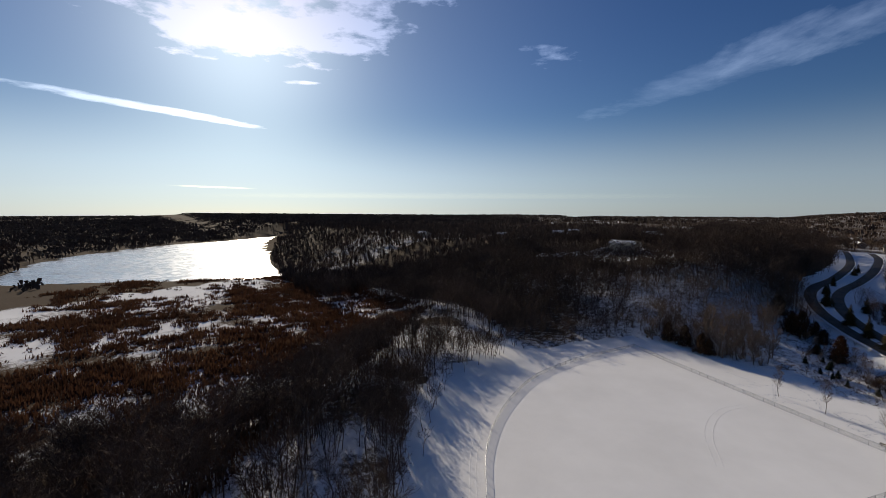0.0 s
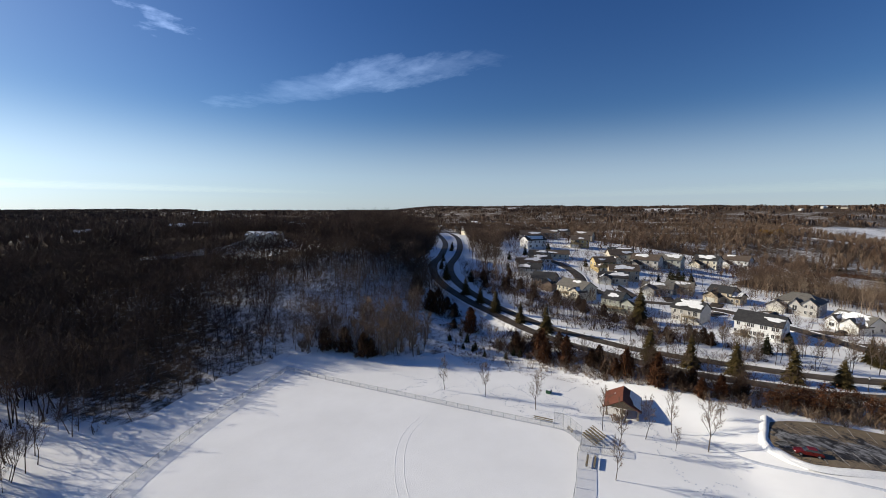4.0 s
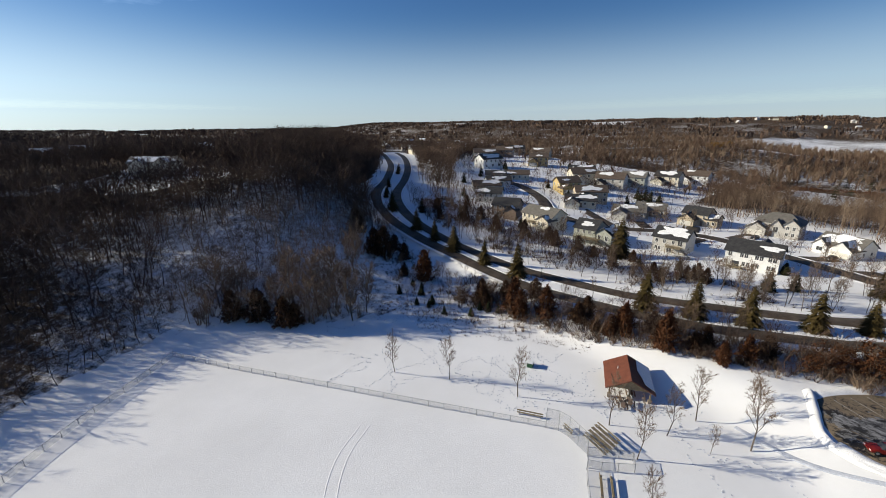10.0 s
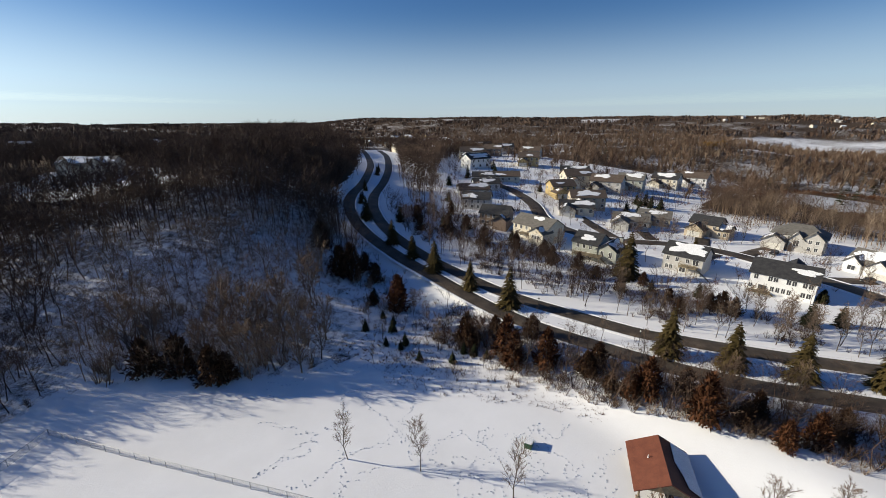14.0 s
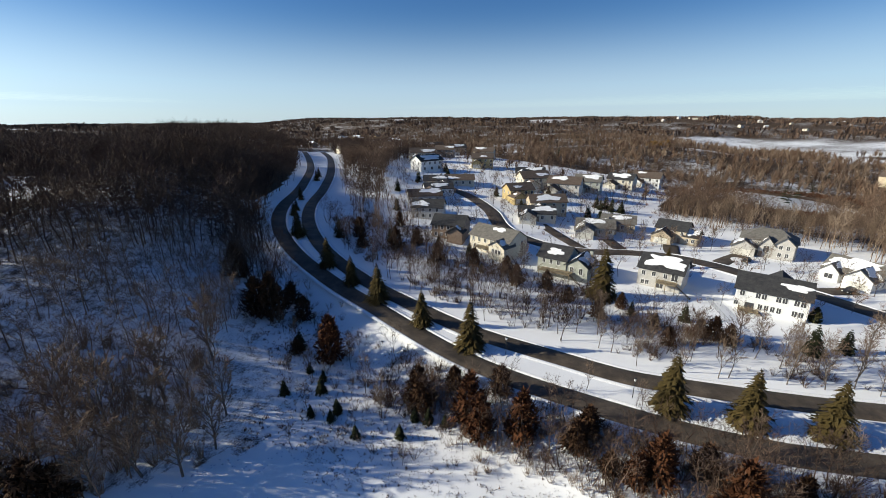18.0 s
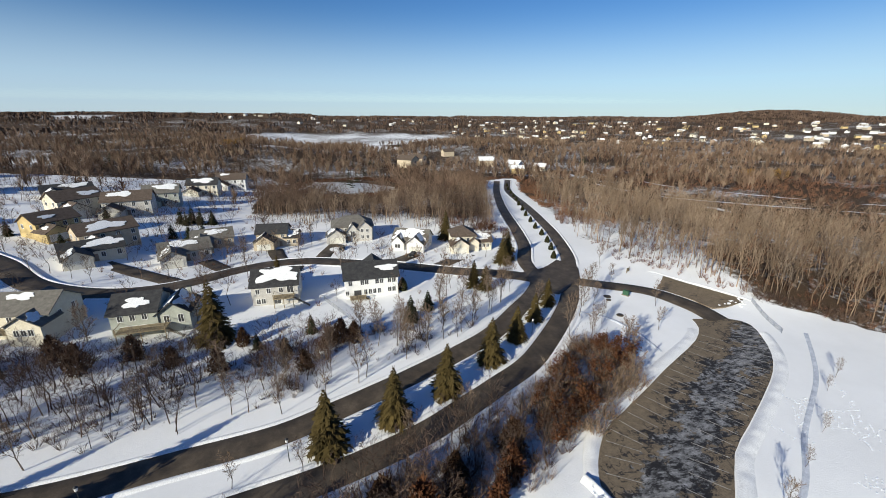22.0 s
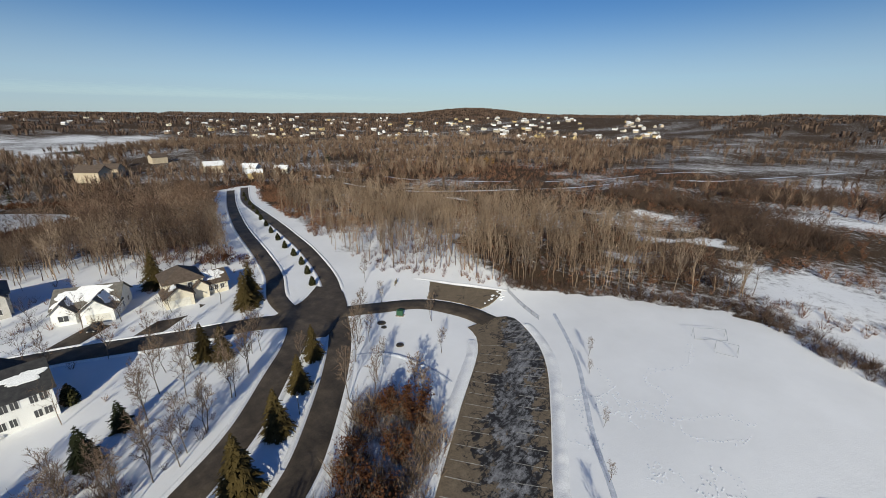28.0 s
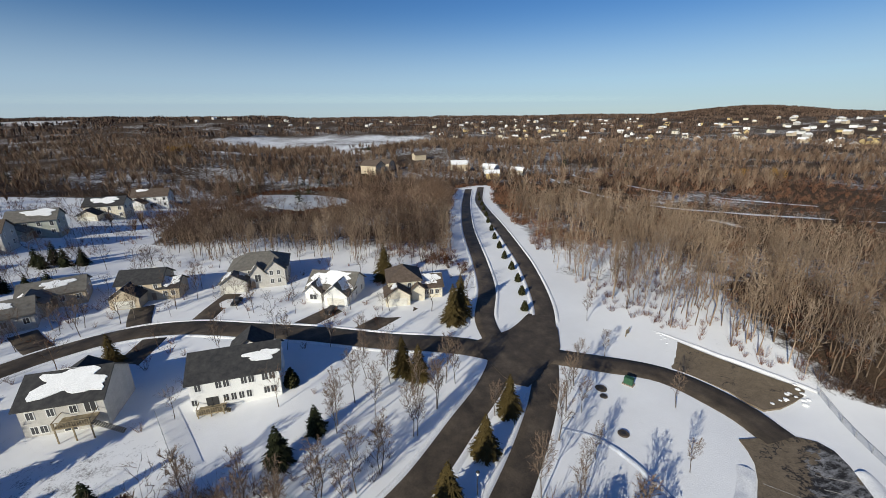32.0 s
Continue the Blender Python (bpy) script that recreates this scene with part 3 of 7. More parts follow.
FAR_FIELDS = [(1040, 10, 240, 190, 1.4), (790, 0, 70, 22, 0.2), (585, 355, 60, 22, 0.4), (700, 180, 60, 12, 1.2), (1900, 900, 300, 120, 0.5), (500, 1700, 300, 90, 0.1), (-600, 1900, 400, 80, 0.2), (2300, 200, 300, 160, 1.3), (1500, 1500, 260, 90, 0.9), (2600, -900, 260, 130, 1.0), (120, 1200, 200, 60, 0.0)]
TRAIL = spline([(470, -150), (409, -135), (345, -128), (301, -133), (249, -189), (185, -276), (120, -380), (40, -520)], 6)
BERM = spline([(480, -185), (447, -172), (409, -180), (340, -178), (277, -205), (219, -280), (150, -400)], 6)


GLADE = [(30, 296), (42, 293), (52, 290), (62, 287), (75, 278), (89, 270), (102, 257)]


# open snow among the flats beyond the field: x, y, half widths
GAPS = [(108, -84, 24, 15), (161, -80, 9, 5), (160, -112, 10, 7), (141, -118, 12, 7), (127, -97, 9, 6), (170, -152, 11, 7), (191, -132, 8, 6), (96, -197, 22, 10), (222, -56, 9, 6), (271, -124, 10, 6), (246, -27, 17, 12)]


def in_gap(x, y, grow=1.0):
    out = np.zeros(np.shape(x), bool)
    for gx_, gy_, a_, b_ in GAPS:
        out |= np.hypot((x - gx_) / a_, (y - gy_) / b_) < grow + 0.2 * np.sin(x * 0.3) * np.sin(y * 0.37)
    return out


def open_land(x, y):
    """Fields among the far woods."""
    out = np.zeros(np.shape(x))
    for cx, cy, rx, ry, turn in FAR_FIELDS:
        c, s = math.cos(turn), math.sin(turn)
        u, v = (x - cx) * c + (y - cy) * s, (y - cy) * c - (x - cx) * s
        wob = 1 + 0.18 * np.sin(u * 0.03) + 0.15 * np.sin(v * 0.045 + u * 0.011)
        out = np.maximum(out, 1.55 - (u / rx) ** 2 * wob - (v / ry) ** 2 * wob)
    return out


def litter_at(x, y):
    """How much the snow is broken by litter or dead grass, 0 to 1."""
    x, y = np.asarray(x, float), np.asarray(y, float)
    d = np.hypot(x - 110, y - 55)
    v = 0.68 * x + 0.72 * y - 118
    n = np.sin(x * 0.031 + 1.7 * np.sin(y * 0.023)) * np.sin(y * 0.027 + 1.3 * np.sin(x * 0.019))
    out = np.full(x.shape, 0.33) + 0.08 * n
    woods = sm(v + 30 * sm(-x, 90, 120), -5, 25) * (x < road_x(y) - 12)
    out = np.where(woods > 0, 0.55 + 0.07 * woods + 0.06 * n - 0.11 * sm(x, 20, 75), out)
    deep = sm(np.hypot(x - 40, y - 60), 170, 260) * (woods > 0.5)
    out = np.where(deep > 0, out + 0.2 * deep, out)
    marsh = sm(-x + 0.1 * y, 5, 45) * (1 - sm(v, -10, 15)) * (1 - woods)
    n2 = np.sin(x * 0.11 + 2.1 * np.sin(y * 0.07)) * np.sin(y * 0.13 + 1.6 * np.sin(x * 0.06))
    out = np.where(marsh > 0.02, 0.41 + 0.16 * marsh * (1 - sm(-x, 130, 300)) - 0.06 * sm(x, -55, -35) + 0.1 * n + 0.12 * n2, out)
    near_marsh = sm(-x - 0.15 * y, 25, 70) * (1 - sm(y, 75, 110)) * (marsh > 0.02)
    out = out + 0.07 * near_marsh
    east = sm(x - 0.35 * y, 255, 300)
    out = out * (1 - east) + east * (0.65 + 0.1 * n + 0.05 * n2)
    flat = sm(-y, 50, 75) * (x < 150)
    out = np.maximum(out, flat * (0.65 + 0.13 * n))
    brush = sm(-y - 0.55 * x + 90, 0, 30) * sm(x, 60, 120)
    out = np.maximum(out, brush * (0.6 + 0.03 * sm(-y, 80, 115) + 0.08 * n + 0.06 * n2))
    out = np.where(in_gap(x, y, 0.85), 0.47 + 0.06 * n2, out)
    out = np.where(d > 420, np.where(open_land(x, y) < 0.55, 0.61, 0.51) + 0.06 * n, out)
    out = np.where((x < -250) & (d > 420), 0.85, out)
    town = sm(d, 900, 1500) * sm(x - 0.5 * y, 200, 700)
    out = out + 0.03 * town
    out = np.where(np.hypot(x - 2000, y + 2500) < 620, 0.9, out)
    slope = sm(x, 155, 165) * (1 - sm(x, 200, 206)) * sm(y, 40, 55) * (1 - sm(y, 215, 240))
    out = np.where(slope > 0.05, 0.3 + 0.12 * sm(y, 60, 90) + 0.05 * n, out)
    out = np.where(inside(x, y, NEIGH_RING), 0.32 + 0.08 * n, out)
    glade = (np.hypot(x - 84, y - 280) < 24) | (near_line(x, y, GLADE) < 6)
    out = np.where(glade, 0.16, out)
    out = np.where(near_line(x, y, ROADS[::2]) < 9, 0.2, out)
    out = np.where(inside(x, y, FIELD_RING), 0.1, out)
    out = np.where(inside(x, y, ISLAND_RING), 0.14, out)
    bank = inside(x, y, BANK_RING)
    out = np.where(bank, 0.4 + 0.1 * sm(x + 0.1 * (y - 100), 131, 135) * (1 - sm(y, 118, 135)) + 0.05 * n, out)
    return out


def ribbon(name, line, width, mat, lift, label, thick=0.25):
    """A strip of made ground along a line, with edges that go down into the land."""
    n = side_of(line)
    offs = [-width / 2 - 0.25, -width / 2, -width / 6, width / 6, width / 2, width / 2 + 0.25]
    v = []
    for o in offs:
        p = line + n * o
        c = height(line[:, 0], line[:, 1])
        drop = thick if abs(o) > width / 2 + 0.01 else 0
        v.append(np.column_stack([p, np.maximum(c, height(p[:, 0], p[:, 1])) + lift - drop]))
    v = np.stack(v, 1)
    k = len(offs)
    idx = np.arange(len(line) * k).reshape(-1, k)
    f = np.stack([idx[:-1, :-1], idx[:-1, 1:], idx[1:, 1:], idx[1:, :-1]], -1).reshape(-1, 4)
    return tagged(new(name, mesh_from(name, v.reshape(-1, 3), f[:, ::-1], mat, True)), label, kind="structure", category="road")


def sheet(name, ring, mat, lift, label, step=1.5, ice=None):
    """A made surface within a ring, laid on the land."""
    r = np.array(ring, float)
    bm = bmesh.new()
    bm.faces.new([bm.verts.new((x, y, 0)) for x, y in spline(np.vstack([r, r[:1]]), 3)[:-1]])
    for axis, k in (((1, 0, 0), 0), ((0, 1, 0), 1)):
        for c in np.arange(r[:, k].min() + step, r[:, k].max(), step):
            bmesh.ops.bisect_plane(bm, geom=bm.verts[:] + bm.edges[:] + bm.faces[:], plane_co=[c * a for a in axis], plane_no=axis)
    for vv in bm.verts:
        vv.co.z = float(height(vv.co.x, vv.co.y)) + lift
    edge = [e for e in bm.edges if e.is_boundary]
    up = bmesh.ops.extrude_edge_only(bm, edges=edge)
    for g in up["geom"]:
        if isinstance(g, bmesh.types.BMVert):
            g.co.z -= 0.5
    bmesh.ops.recalc_face_normals(bm, faces=bm.faces)
    me = bpy.data.meshes.new(name)
    bm.to_mesh(me)
    bm.free()
    me.materials.append(mat)
    if ice:
        a = me.attributes.new("litter", "FLOAT", "POINT")
        a.data.foreach_set("value", np.array([ice(p.co.x, p.co.y) for p in me.vertices], np.float32))
    return tagged(new(name, me), label, kind="structure", category="road")


ground = terrain()
ribbon("road", OUTER, 4.8, M_ROAD, 0.09, "dark asphalt parkway carriageway cleared of snow")
ribbon("road", INNER, 4.8, M_ROAD, 0.12, "dark asphalt parkway carriageway with patched surface")
ribbon("road", STREET, 6.4, M_ROAD, 0.15, "asphalt neighbourhood street between snowy yards")
ribbon("road", LOT_ROAD, 5.4, M_ROAD, 0.17, "asphalt driveway to the parking lot")
sheet("road", [(220, 5.5), (214, 14), (211.5, 24), (205, 23.5), (198, 23), (194, 20), (198, 14), (201, 9), (207, 5), (214, 2)], M_ROAD, 0.19, "asphalt crossing where the parkway meets the street", 2.5)
lot = sheet("pavement", LOT_RING, M_LOT, 0.12, "worn parking lot asphalt with melting dirty ice", 2.0, lambda x, y: float(np.clip(1.15 - near_line([x], [y], LOT_MID)[0] / 7.5, 0, 1)))
sheet("pavement", STUB_RING, M_LOT, 0.1, "bare muddy gravel turnaround beside the parking lot", 2.0, lambda x, y: 0.0)


def lake():
    bm = bmesh.new()
    r = np.array(LAKE_RING, float)
    vs = [bm.verts.new((x, y, -10.1)) for x, y in spline(np.vstack([r, r[:1]]), 12)[:-1]]
    f = bm.faces.new(vs)
    r2 = bmesh.ops.extrude_face_region(bm, geom=[f])
    bmesh.ops.translate(bm, verts=[g for g in r2["geom"] if isinstance(g, bmesh.types.BMVert)], vec=(0, 0, -0.6))
    bmesh.ops.recalc_face_normals(bm, faces=bm.faces)
    me = bpy.data.meshes.new("lake")
    bm.to_mesh(me)
    bm.free()
    me.materials.append(M_LAKE)
    return tagged(new("water", me), "frozen lake with wet ice shining in the sun", "lake", kind="structure")


lake()


def snowbank(line, off, seed, wide=1.15, tall=0.26):
    """The ridge that the plough leaves beside a road."""
    r = np.random.default_rng(seed)
    n = side_of(line)
    d = near_line(line[:, 0] + n[:, 0] * off, line[:, 1] + n[:, 1] * off, [(207, 14), (209, 12), (203, 18), (212, 22), (200, 12), (205, 8)])
    wob = np.convolve(r.random(len(line)), np.ones(3) / 3, "same")
    keep = sm(d, 8, 12)
    prof = [(-0.5, -0.3), (-0.28, 0.5), (-0.05, 1.0), (0.2, 0.75), (0.5, -0.3)]
    sgn = 1 if off > 0 else -1
    v = []
    for u, h in prof:
        p = line + n * (off + sgn * u * wide)
        v.append(np.column_stack([p, height(line[:, 0], line[:, 1]) + 0.05 + h * tall * (0.45 + 0.9 * wob) * keep - (1 - keep) * 0.6]))
    v = np.stack(v, 1)
    k = len(prof)
    idx = np.arange(len(line) * k).reshape(-1, k)
    f = np.stack([idx[:-1, :-1], idx[:-1, 1:], idx[1:, 1:], idx[1:, :-1]], -1).reshape(-1, 4)
    if sgn > 0:
        f = f[:, ::-1]
    return tagged(new("snowbank", mesh_from("snowbank", v.reshape(-1, 3), f, M_SNOW, True)), "ploughed ridge of snow along the road edge", kind="structure", category="snow")


for ln_, w_ in ((OUTER, 2.4), (INNER, 2.4), (STREET, 3.2)):
    for sg in (-1, 1):
        snowbank(ln_, sg * (w_ + 0.55), 11 + sg)


def pond():
    bm = bmesh.new()
    r = np.array([(457, 94), (446, 66), (437, 50), (415, 33), (398, 31), (392, 45), (390, 62), (405, 78), (425, 92), (442, 99)], float)
    z0 = -4.2
    f = bm.faces.new([bm.verts.new((x, y, z0)) for x, y in spline(np.vstack([r, r[:1]]), 5)[:-1]])
    g = bmesh.ops.extrude_face_region(bm, geom=[f])
    bmesh.ops.translate(bm, verts=[v for v in g["geom"] if isinstance(v, bmesh.types.BMVert)], vec=(0, 0, -1.2))
    bmesh.ops.recalc_face_normals(bm, faces=bm.faces)
    me = bpy.data.meshes.new("pond")
    bm.to_mesh(me)
    bm.free()
    me.materials.append(M_POND)
    return tagged(new("water", me), "small frozen pond with dull grey ice among bare trees", "pond", kind="structure")


M_POND = grainy("pond_ice", (0.44, 0.43, 0.41), (0.6, 0.59, 0.56), 0.05, 0.4, 0.6, 0.05)
pond()
ribbon("trail", TRAIL, 2.6, M_TRODDEN, 0.05, "snow-covered straight trail across the flats")
ribbon("trail", BERM, 2.2, M_TRODDEN, 0.06, "snow-covered railway bank at the foot of the far hill")


# ---- plants
rng = np.random.default_rng(7)


def prism(a, b, r0, r1, n=3):
    """An open n-sided tapered stick: verts and quads."""
    a, b = np.asarray(a, float), np.asarray(b, float)
    d = (b - a) / (np.linalg.norm(b - a) + 1e-9)
    u = np.cross(d, (0.3, 0.9, 0.31))
    u /= np.linalg.norm(u)
    w = np.cross(d, u)
    ang = np.arange(n) * 2 * np.pi / n
    ring = np.cos(ang)[:, None] * u + np.sin(ang)[:, None] * w
    i = np.arange(n)
    j = (i + 1) % n
    return np.vstack([a + ring * r0, b + ring * r1]), np.stack([i, j, j + n, i + n], 1)


def blade(a, b, width, side):
    """One thin tapered twig or spray."""
    a, b = np.asarray(a, float), np.asarray(b, float)
    s = np.asarray(side, float) * width / 2
    return np.array([a - s, a + s, b + s * 0.35, b - s * 0.35]), np.array([[0, 1, 2, 3]])


def twig(a, b, width, side):
    """One fine twig that runs out to a point."""
    a, b = np.asarray(a, float), np.asarray(b, float)
    s = np.asarray(side, float) * width / 2
    return np.array([a - s, a + s, b]), np.array([[0, 1, 2]])


class Heap:
    """Collects pieces of one mesh."""

    def __init__(self):
        self.v, self.f, self.n = [], [], 0

    def add(self, vf):
        self.v.append(vf[0])
        self.f.append(vf[1] + self.n)
        self.n += len(vf[0])

    def arrays(self):
        if len({f.shape[1] for f in self.f}) > 1:
            self.f = [f if f.shape[1] == 3 else np.vstack([f[:, :3], f[:, [0, 2, 3]]]) for f in self.f]
        return np.vstack(self.v), np.vstack(self.f)


def way_off(d, spread, r):
    v = d + spread * r.normal(size=3)
    return v / np.linalg.norm(v)


def bare_tree(r, tall=10.0, limbs=7, subs=4, twigs=4, girth=0.16, lean=0.05, upright=0.55, fine=0.02, sides=3, base=0.3, reach=1.0):
    """A leafless tree: (trunk and limbs), (twigs)."""
    wood, spray = Heap(), Heap()
    top = np.array([lean * tall * r.normal(), lean * tall * r.normal(), tall * 0.8])
    p = [np.zeros(3), top * 0.35 + r.normal(size=3) * 0.02 * tall * (1, 1, 0), top * 0.7 + r.normal(size=3) * 0.02 * tall * (1, 1, 0), top]
    rad = [girth, girth * 0.72, girth * 0.42, girth * 0.14]
    for k in range(3):
        wood.add(prism(p[k], p[k + 1], rad[k], rad[k + 1], sides))
    for k in range(limbs):
        h = base + (0.97 - base) * (k + 0.6 * r.random()) / limbs
        s = h * 3 if h < 1 else 2.99
        i = min(2, int(s))
        a = p[i] + (p[i + 1] - p[i]) * (s - i)
        ang = 2.4 * k + r.random()
        d = np.array([math.cos(ang), math.sin(ang), upright + 0.5 * r.random()])
        d /= np.linalg.norm(d)
        length = reach * tall * (0.46 - 0.26 * abs(h - 0.45)) * (0.75 + 0.5 * r.random())
        m = a + d * length * 0.5
        e = m + way_off(d + (0, 0, 0.25), 0.14, r) * length * 0.5
        gr = rad[i] * 0.45
        wood.add(prism(a, m, gr, gr * 0.6, sides))
        if sides > 3:
            wood.add(prism(m, e, gr * 0.6, gr * 0.16, sides))
        else:
            wood.add(twig(m, e, gr * 1.4, np.cross(d, (0.2, 0.1, 1.0))))
        for j in range(subs):
            t = 0.3 + 0.7 * (j + r.random()) / subs
            q = a + (m - a) * t * 2 if t < 0.5 else m + (e - m) * (t * 2 - 1)
            dd = way_off(d + (0, 0, 0.2), 0.5, r)
            ln = length * (0.5 - 0.2 * t) * (0.7 + 0.6 * r.random())
            e2 = q + dd * ln
            side = np.cross(dd, r.normal(size=3))
            side /= np.linalg.norm(side) + 1e-9
            spray.add(twig(q, e2, fine * 2.2, side))
            for _ in range(twigs):
                q2 = q + (e2 - q) * (0.25 + 0.75 * r.random())
                d3 = way_off(dd, 0.55, r)
                s3 = np.cross(d3, r.normal(size=3))
                s3 /= np.linalg.norm(s3) + 1e-9
                spray.add(twig(q2, q2 + d3 * ln * (0.4 + 0.45 * r.random()), fine * 1.5, s3))
    return wood.arrays(), spray.arrays()


def spruce(r, tall=8.0, wide=2.7, tiers=22):
    trunk, crown = Heap(), Heap()
    trunk.add(prism((0, 0, -0.1), (0, 0, tall * 0.95), 0.17, 0.02, 6))
    for k in range(tiers):
        t = k / (tiers - 1)
        z = tall * (0.07 + 0.9 * t)
        reach = wide * (1 - t) ** 0.8 * (0.85 + 0.25 * r.random()) + 0.15
        n = max(6, int(14 * (1 - 0.5 * t)))
        for j in range(n):
            ang = j * 2 * np.pi / n + r.random() * 0.5 + k
            d = np.array([math.cos(ang), math.sin(ang), 0])
            rr = reach * (0.75 + 0.4 * r.random())
            a, e = np.array([0, 0, z + rr * 0.12]), d * rr + (0, 0, z - rr * (0.22 + 0.2 * r.random()))
            side = np.array([-d[1], d[0], 0.25 * r.normal()])
            crown.add(blade(a * 0.75 + e * 0.25, e, 0.42 + 0.14 * rr, side))
            for s in (-1, 1, -1, 1):
                q = a + (e - a) * (0.35 + 0.55 * r.random())
                d2 = d + side * s * (0.5 + 0.4 * r.random()) + (0, 0, -0.25 - 0.3 * r.random())
                crown.add(blade(q, q + d2 * rr * (0.22 + 0.2 * r.random()), 0.24, np.cross(d2, (0.2 * r.normal(), 0.2, 1)) / (np.linalg.norm(d2) + 0.2)))
    for _ in range(6):
        d = way_off(np.array([0, 0, 1.0]), 0.3, r)
        crown.add(blade((0, 0, tall * 0.93), np.array([0, 0, tall * 0.93]) + d * tall * 0.08, 0.14, (d[1], -d[0], 0.3)))
    return trunk.arrays(), crown.arrays()


def leafy(r, tall=4.5, wide=3.2, clumps=16, leaves=46, size=0.22):
    """A shrub or small oak that has kept its dead leaves: (stems), (leaves)."""
    stems, crown = Heap(), Heap()
    for _ in range(clumps):
        ang, u = r.random() * 6.28, r.random()
        c = np.array([math.cos(ang) * wide * 0.5 * u ** 0.6, math.sin(ang) * wide * 0.5 * u ** 0.6, tall * (0.22 + 0.7 * r.random() * (1 - 0.45 * u))])
        stems.add(prism((c[0] * 0.15, c[1] * 0.15, -0.1), c + (0, 0, 0.3), 0.06, 0.015, 3))
        rad = (0.35 + 0.45 * r.random()) * min(wide, tall) * 0.3
        for _ in range(leaves):
            q = c + r.normal(size=3) * rad * (0.55, 0.55, 0.6)
            d, s = r.normal(size=3), r.normal(size=3)
            crown.add(blade(q, q + d / np.linalg.norm(d) * size * (0.6 + 0.8 * r.random()), size, s / np.linalg.norm(s)))
    return stems.arrays(), crown.arrays()


def trimmed_cone(r, tall=2.2, wide=1.7, n=420):
    trunk, crown = Heap(), Heap()
    trunk.add(prism((0, 0, -0.1), (0, 0, tall * 0.8), 0.07, 0.02, 5))
    for _ in range(n):
        t, ang = r.random() ** 1.2, r.random() * 6.28
        rad = wide / 2 * (1 - t) ** 0.6 * (0.85 + 0.2 * r.random()) * min(1, 0.55 + t * 4)
        q = np.array([math.cos(ang) * rad, math.sin(ang) * rad, 0.06 + t * tall * 0.95])
        d = np.array([math.cos(ang), math.sin(ang), 0.7 * r.normal() + 0.3])
        s = np.array([-d[1], d[0], 0.4 * r.normal()])
        crown.add(blade(q - d * 0.15, q + d * 0.16, 0.26, s))
    return trunk.arrays(), crown.arrays()


def plant_thing(name, parts, label, category, group):
    """One plant as a thing: an empty at its foot with its parts."""
    e = tagged(new(name), label, category, group)
    for pname, vf, mat in parts:
        part_mesh(pname, mesh_from(pname, vf[0], vf[1], mat, tone=0.5), e)
    return e


def stand(ob, x, y, rz, s, first, lift=0.0):
    m = Matrix.Translation((x, y, float(height(x, y)) + lift)) @ Matrix.Rotation(rz, 4, "Z") @ Matrix.Diagonal((s, s, s, 1))
    if first:
        ob.matrix_basis = m
        return ob
    c = copy_thing(ob, Matrix())
    c.matrix_basis = m
    return c


class Kind:
    """A kind of plant with a few builds, planted one by one."""

    def __init__(self, makers):
        self.makers, self.made, self.k = makers, {}, 0

    def put(self, x, y, s=1.0, which=None):
        i = self.k % len(self.makers) if which is None else which
        self.k += 1
        first = i not in self.made
        if first:
            self.made[i] = self.makers[i]()
        return stand(self.made[i], x, y, rng.random() * 6.28, s, first)


def maker(name, fn, mats, label, category, group, names=("trunk", "crown")):
    def make():
        vf = fn()
        return plant_thing(name, [(n, a, m) for n, a, m in zip(names, vf, mats)], label, category, group)
    return make


def woods(name, label, spots, builds, mat, seed, smin=0.75, smax=1.25):
    """Many plants of a few builds as one joined mesh."""
    r = np.random.default_rng(seed)
    vs, fs, tones, n = [], [], [], 0
    which = r.integers(len(builds), size=len(spots))
    z = height(spots[:, 0], spots[:, 1])
    for b, (v, f) in enumerate(builds):
        sel = np.where(which == b)[0]
        if not len(sel):
            continue
        a, s = r.random(len(sel)) * 6.28, smin + (smax - smin) * r.random(len(sel))
        c, q = np.cos(a)[:, None] * s[:, None], np.sin(a)[:, None] * s[:, None]
        x = v[None, :, 0] * c - v[None, :, 1] * q + spots[sel, 0][:, None]
        y = v[None, :, 0] * q + v[None, :, 1] * c + spots[sel, 1][:, None]
        zz = v[None, :, 2] * s[:, None] + z[sel][:, None]
        vs.append(np.stack([x, y, zz], -1).reshape(-1, 3))
        fs.append((f[None] + (np.arange(len(sel)) * len(v))[:, None, None]).reshape(-1, f.shape[1]) + n)
        tones.append(np.repeat(np.clip(0.5 + 0.24 * r.normal(size=len(sel)), 0, 1), len(v)))
        n += len(sel) * len(v)
    if not vs:
        return None
    return tagged(new(name, mesh_from(name, np.vstack(vs), np.vstack(fs), mat, tone=np.concatenate(tones))), label, "woods", kind="stuff")


def scatter(x0, x1, y0, y1, n, seed, keep):
    r = np.random.default_rng(seed)
    p = np.column_stack([r.uniform(x0, x1, n), r.uniform(y0, y1, n)])
    return p[keep(p[:, 0], p[:, 1])]


def clear(x, y, gap=6.0):
    ok = near_line(x, y, ROADS[::2]) > gap
    for ring in (FIELD_RING, LOT_RING, STUB_RING, LAKE_RING):
        ok &= ~inside(x, y, ring)
    ok &= near_line(x, y, LOT_ROAD) > 6
    ok &= near_line(x, y, TRAIL) > 6
    ok &= near_line(x, y, BERM) > 5
    for hx, hy, hr in HOUSE_SPOTS:
        ok &= np.hypot(x - hx, y - hy) > hr
    return ok


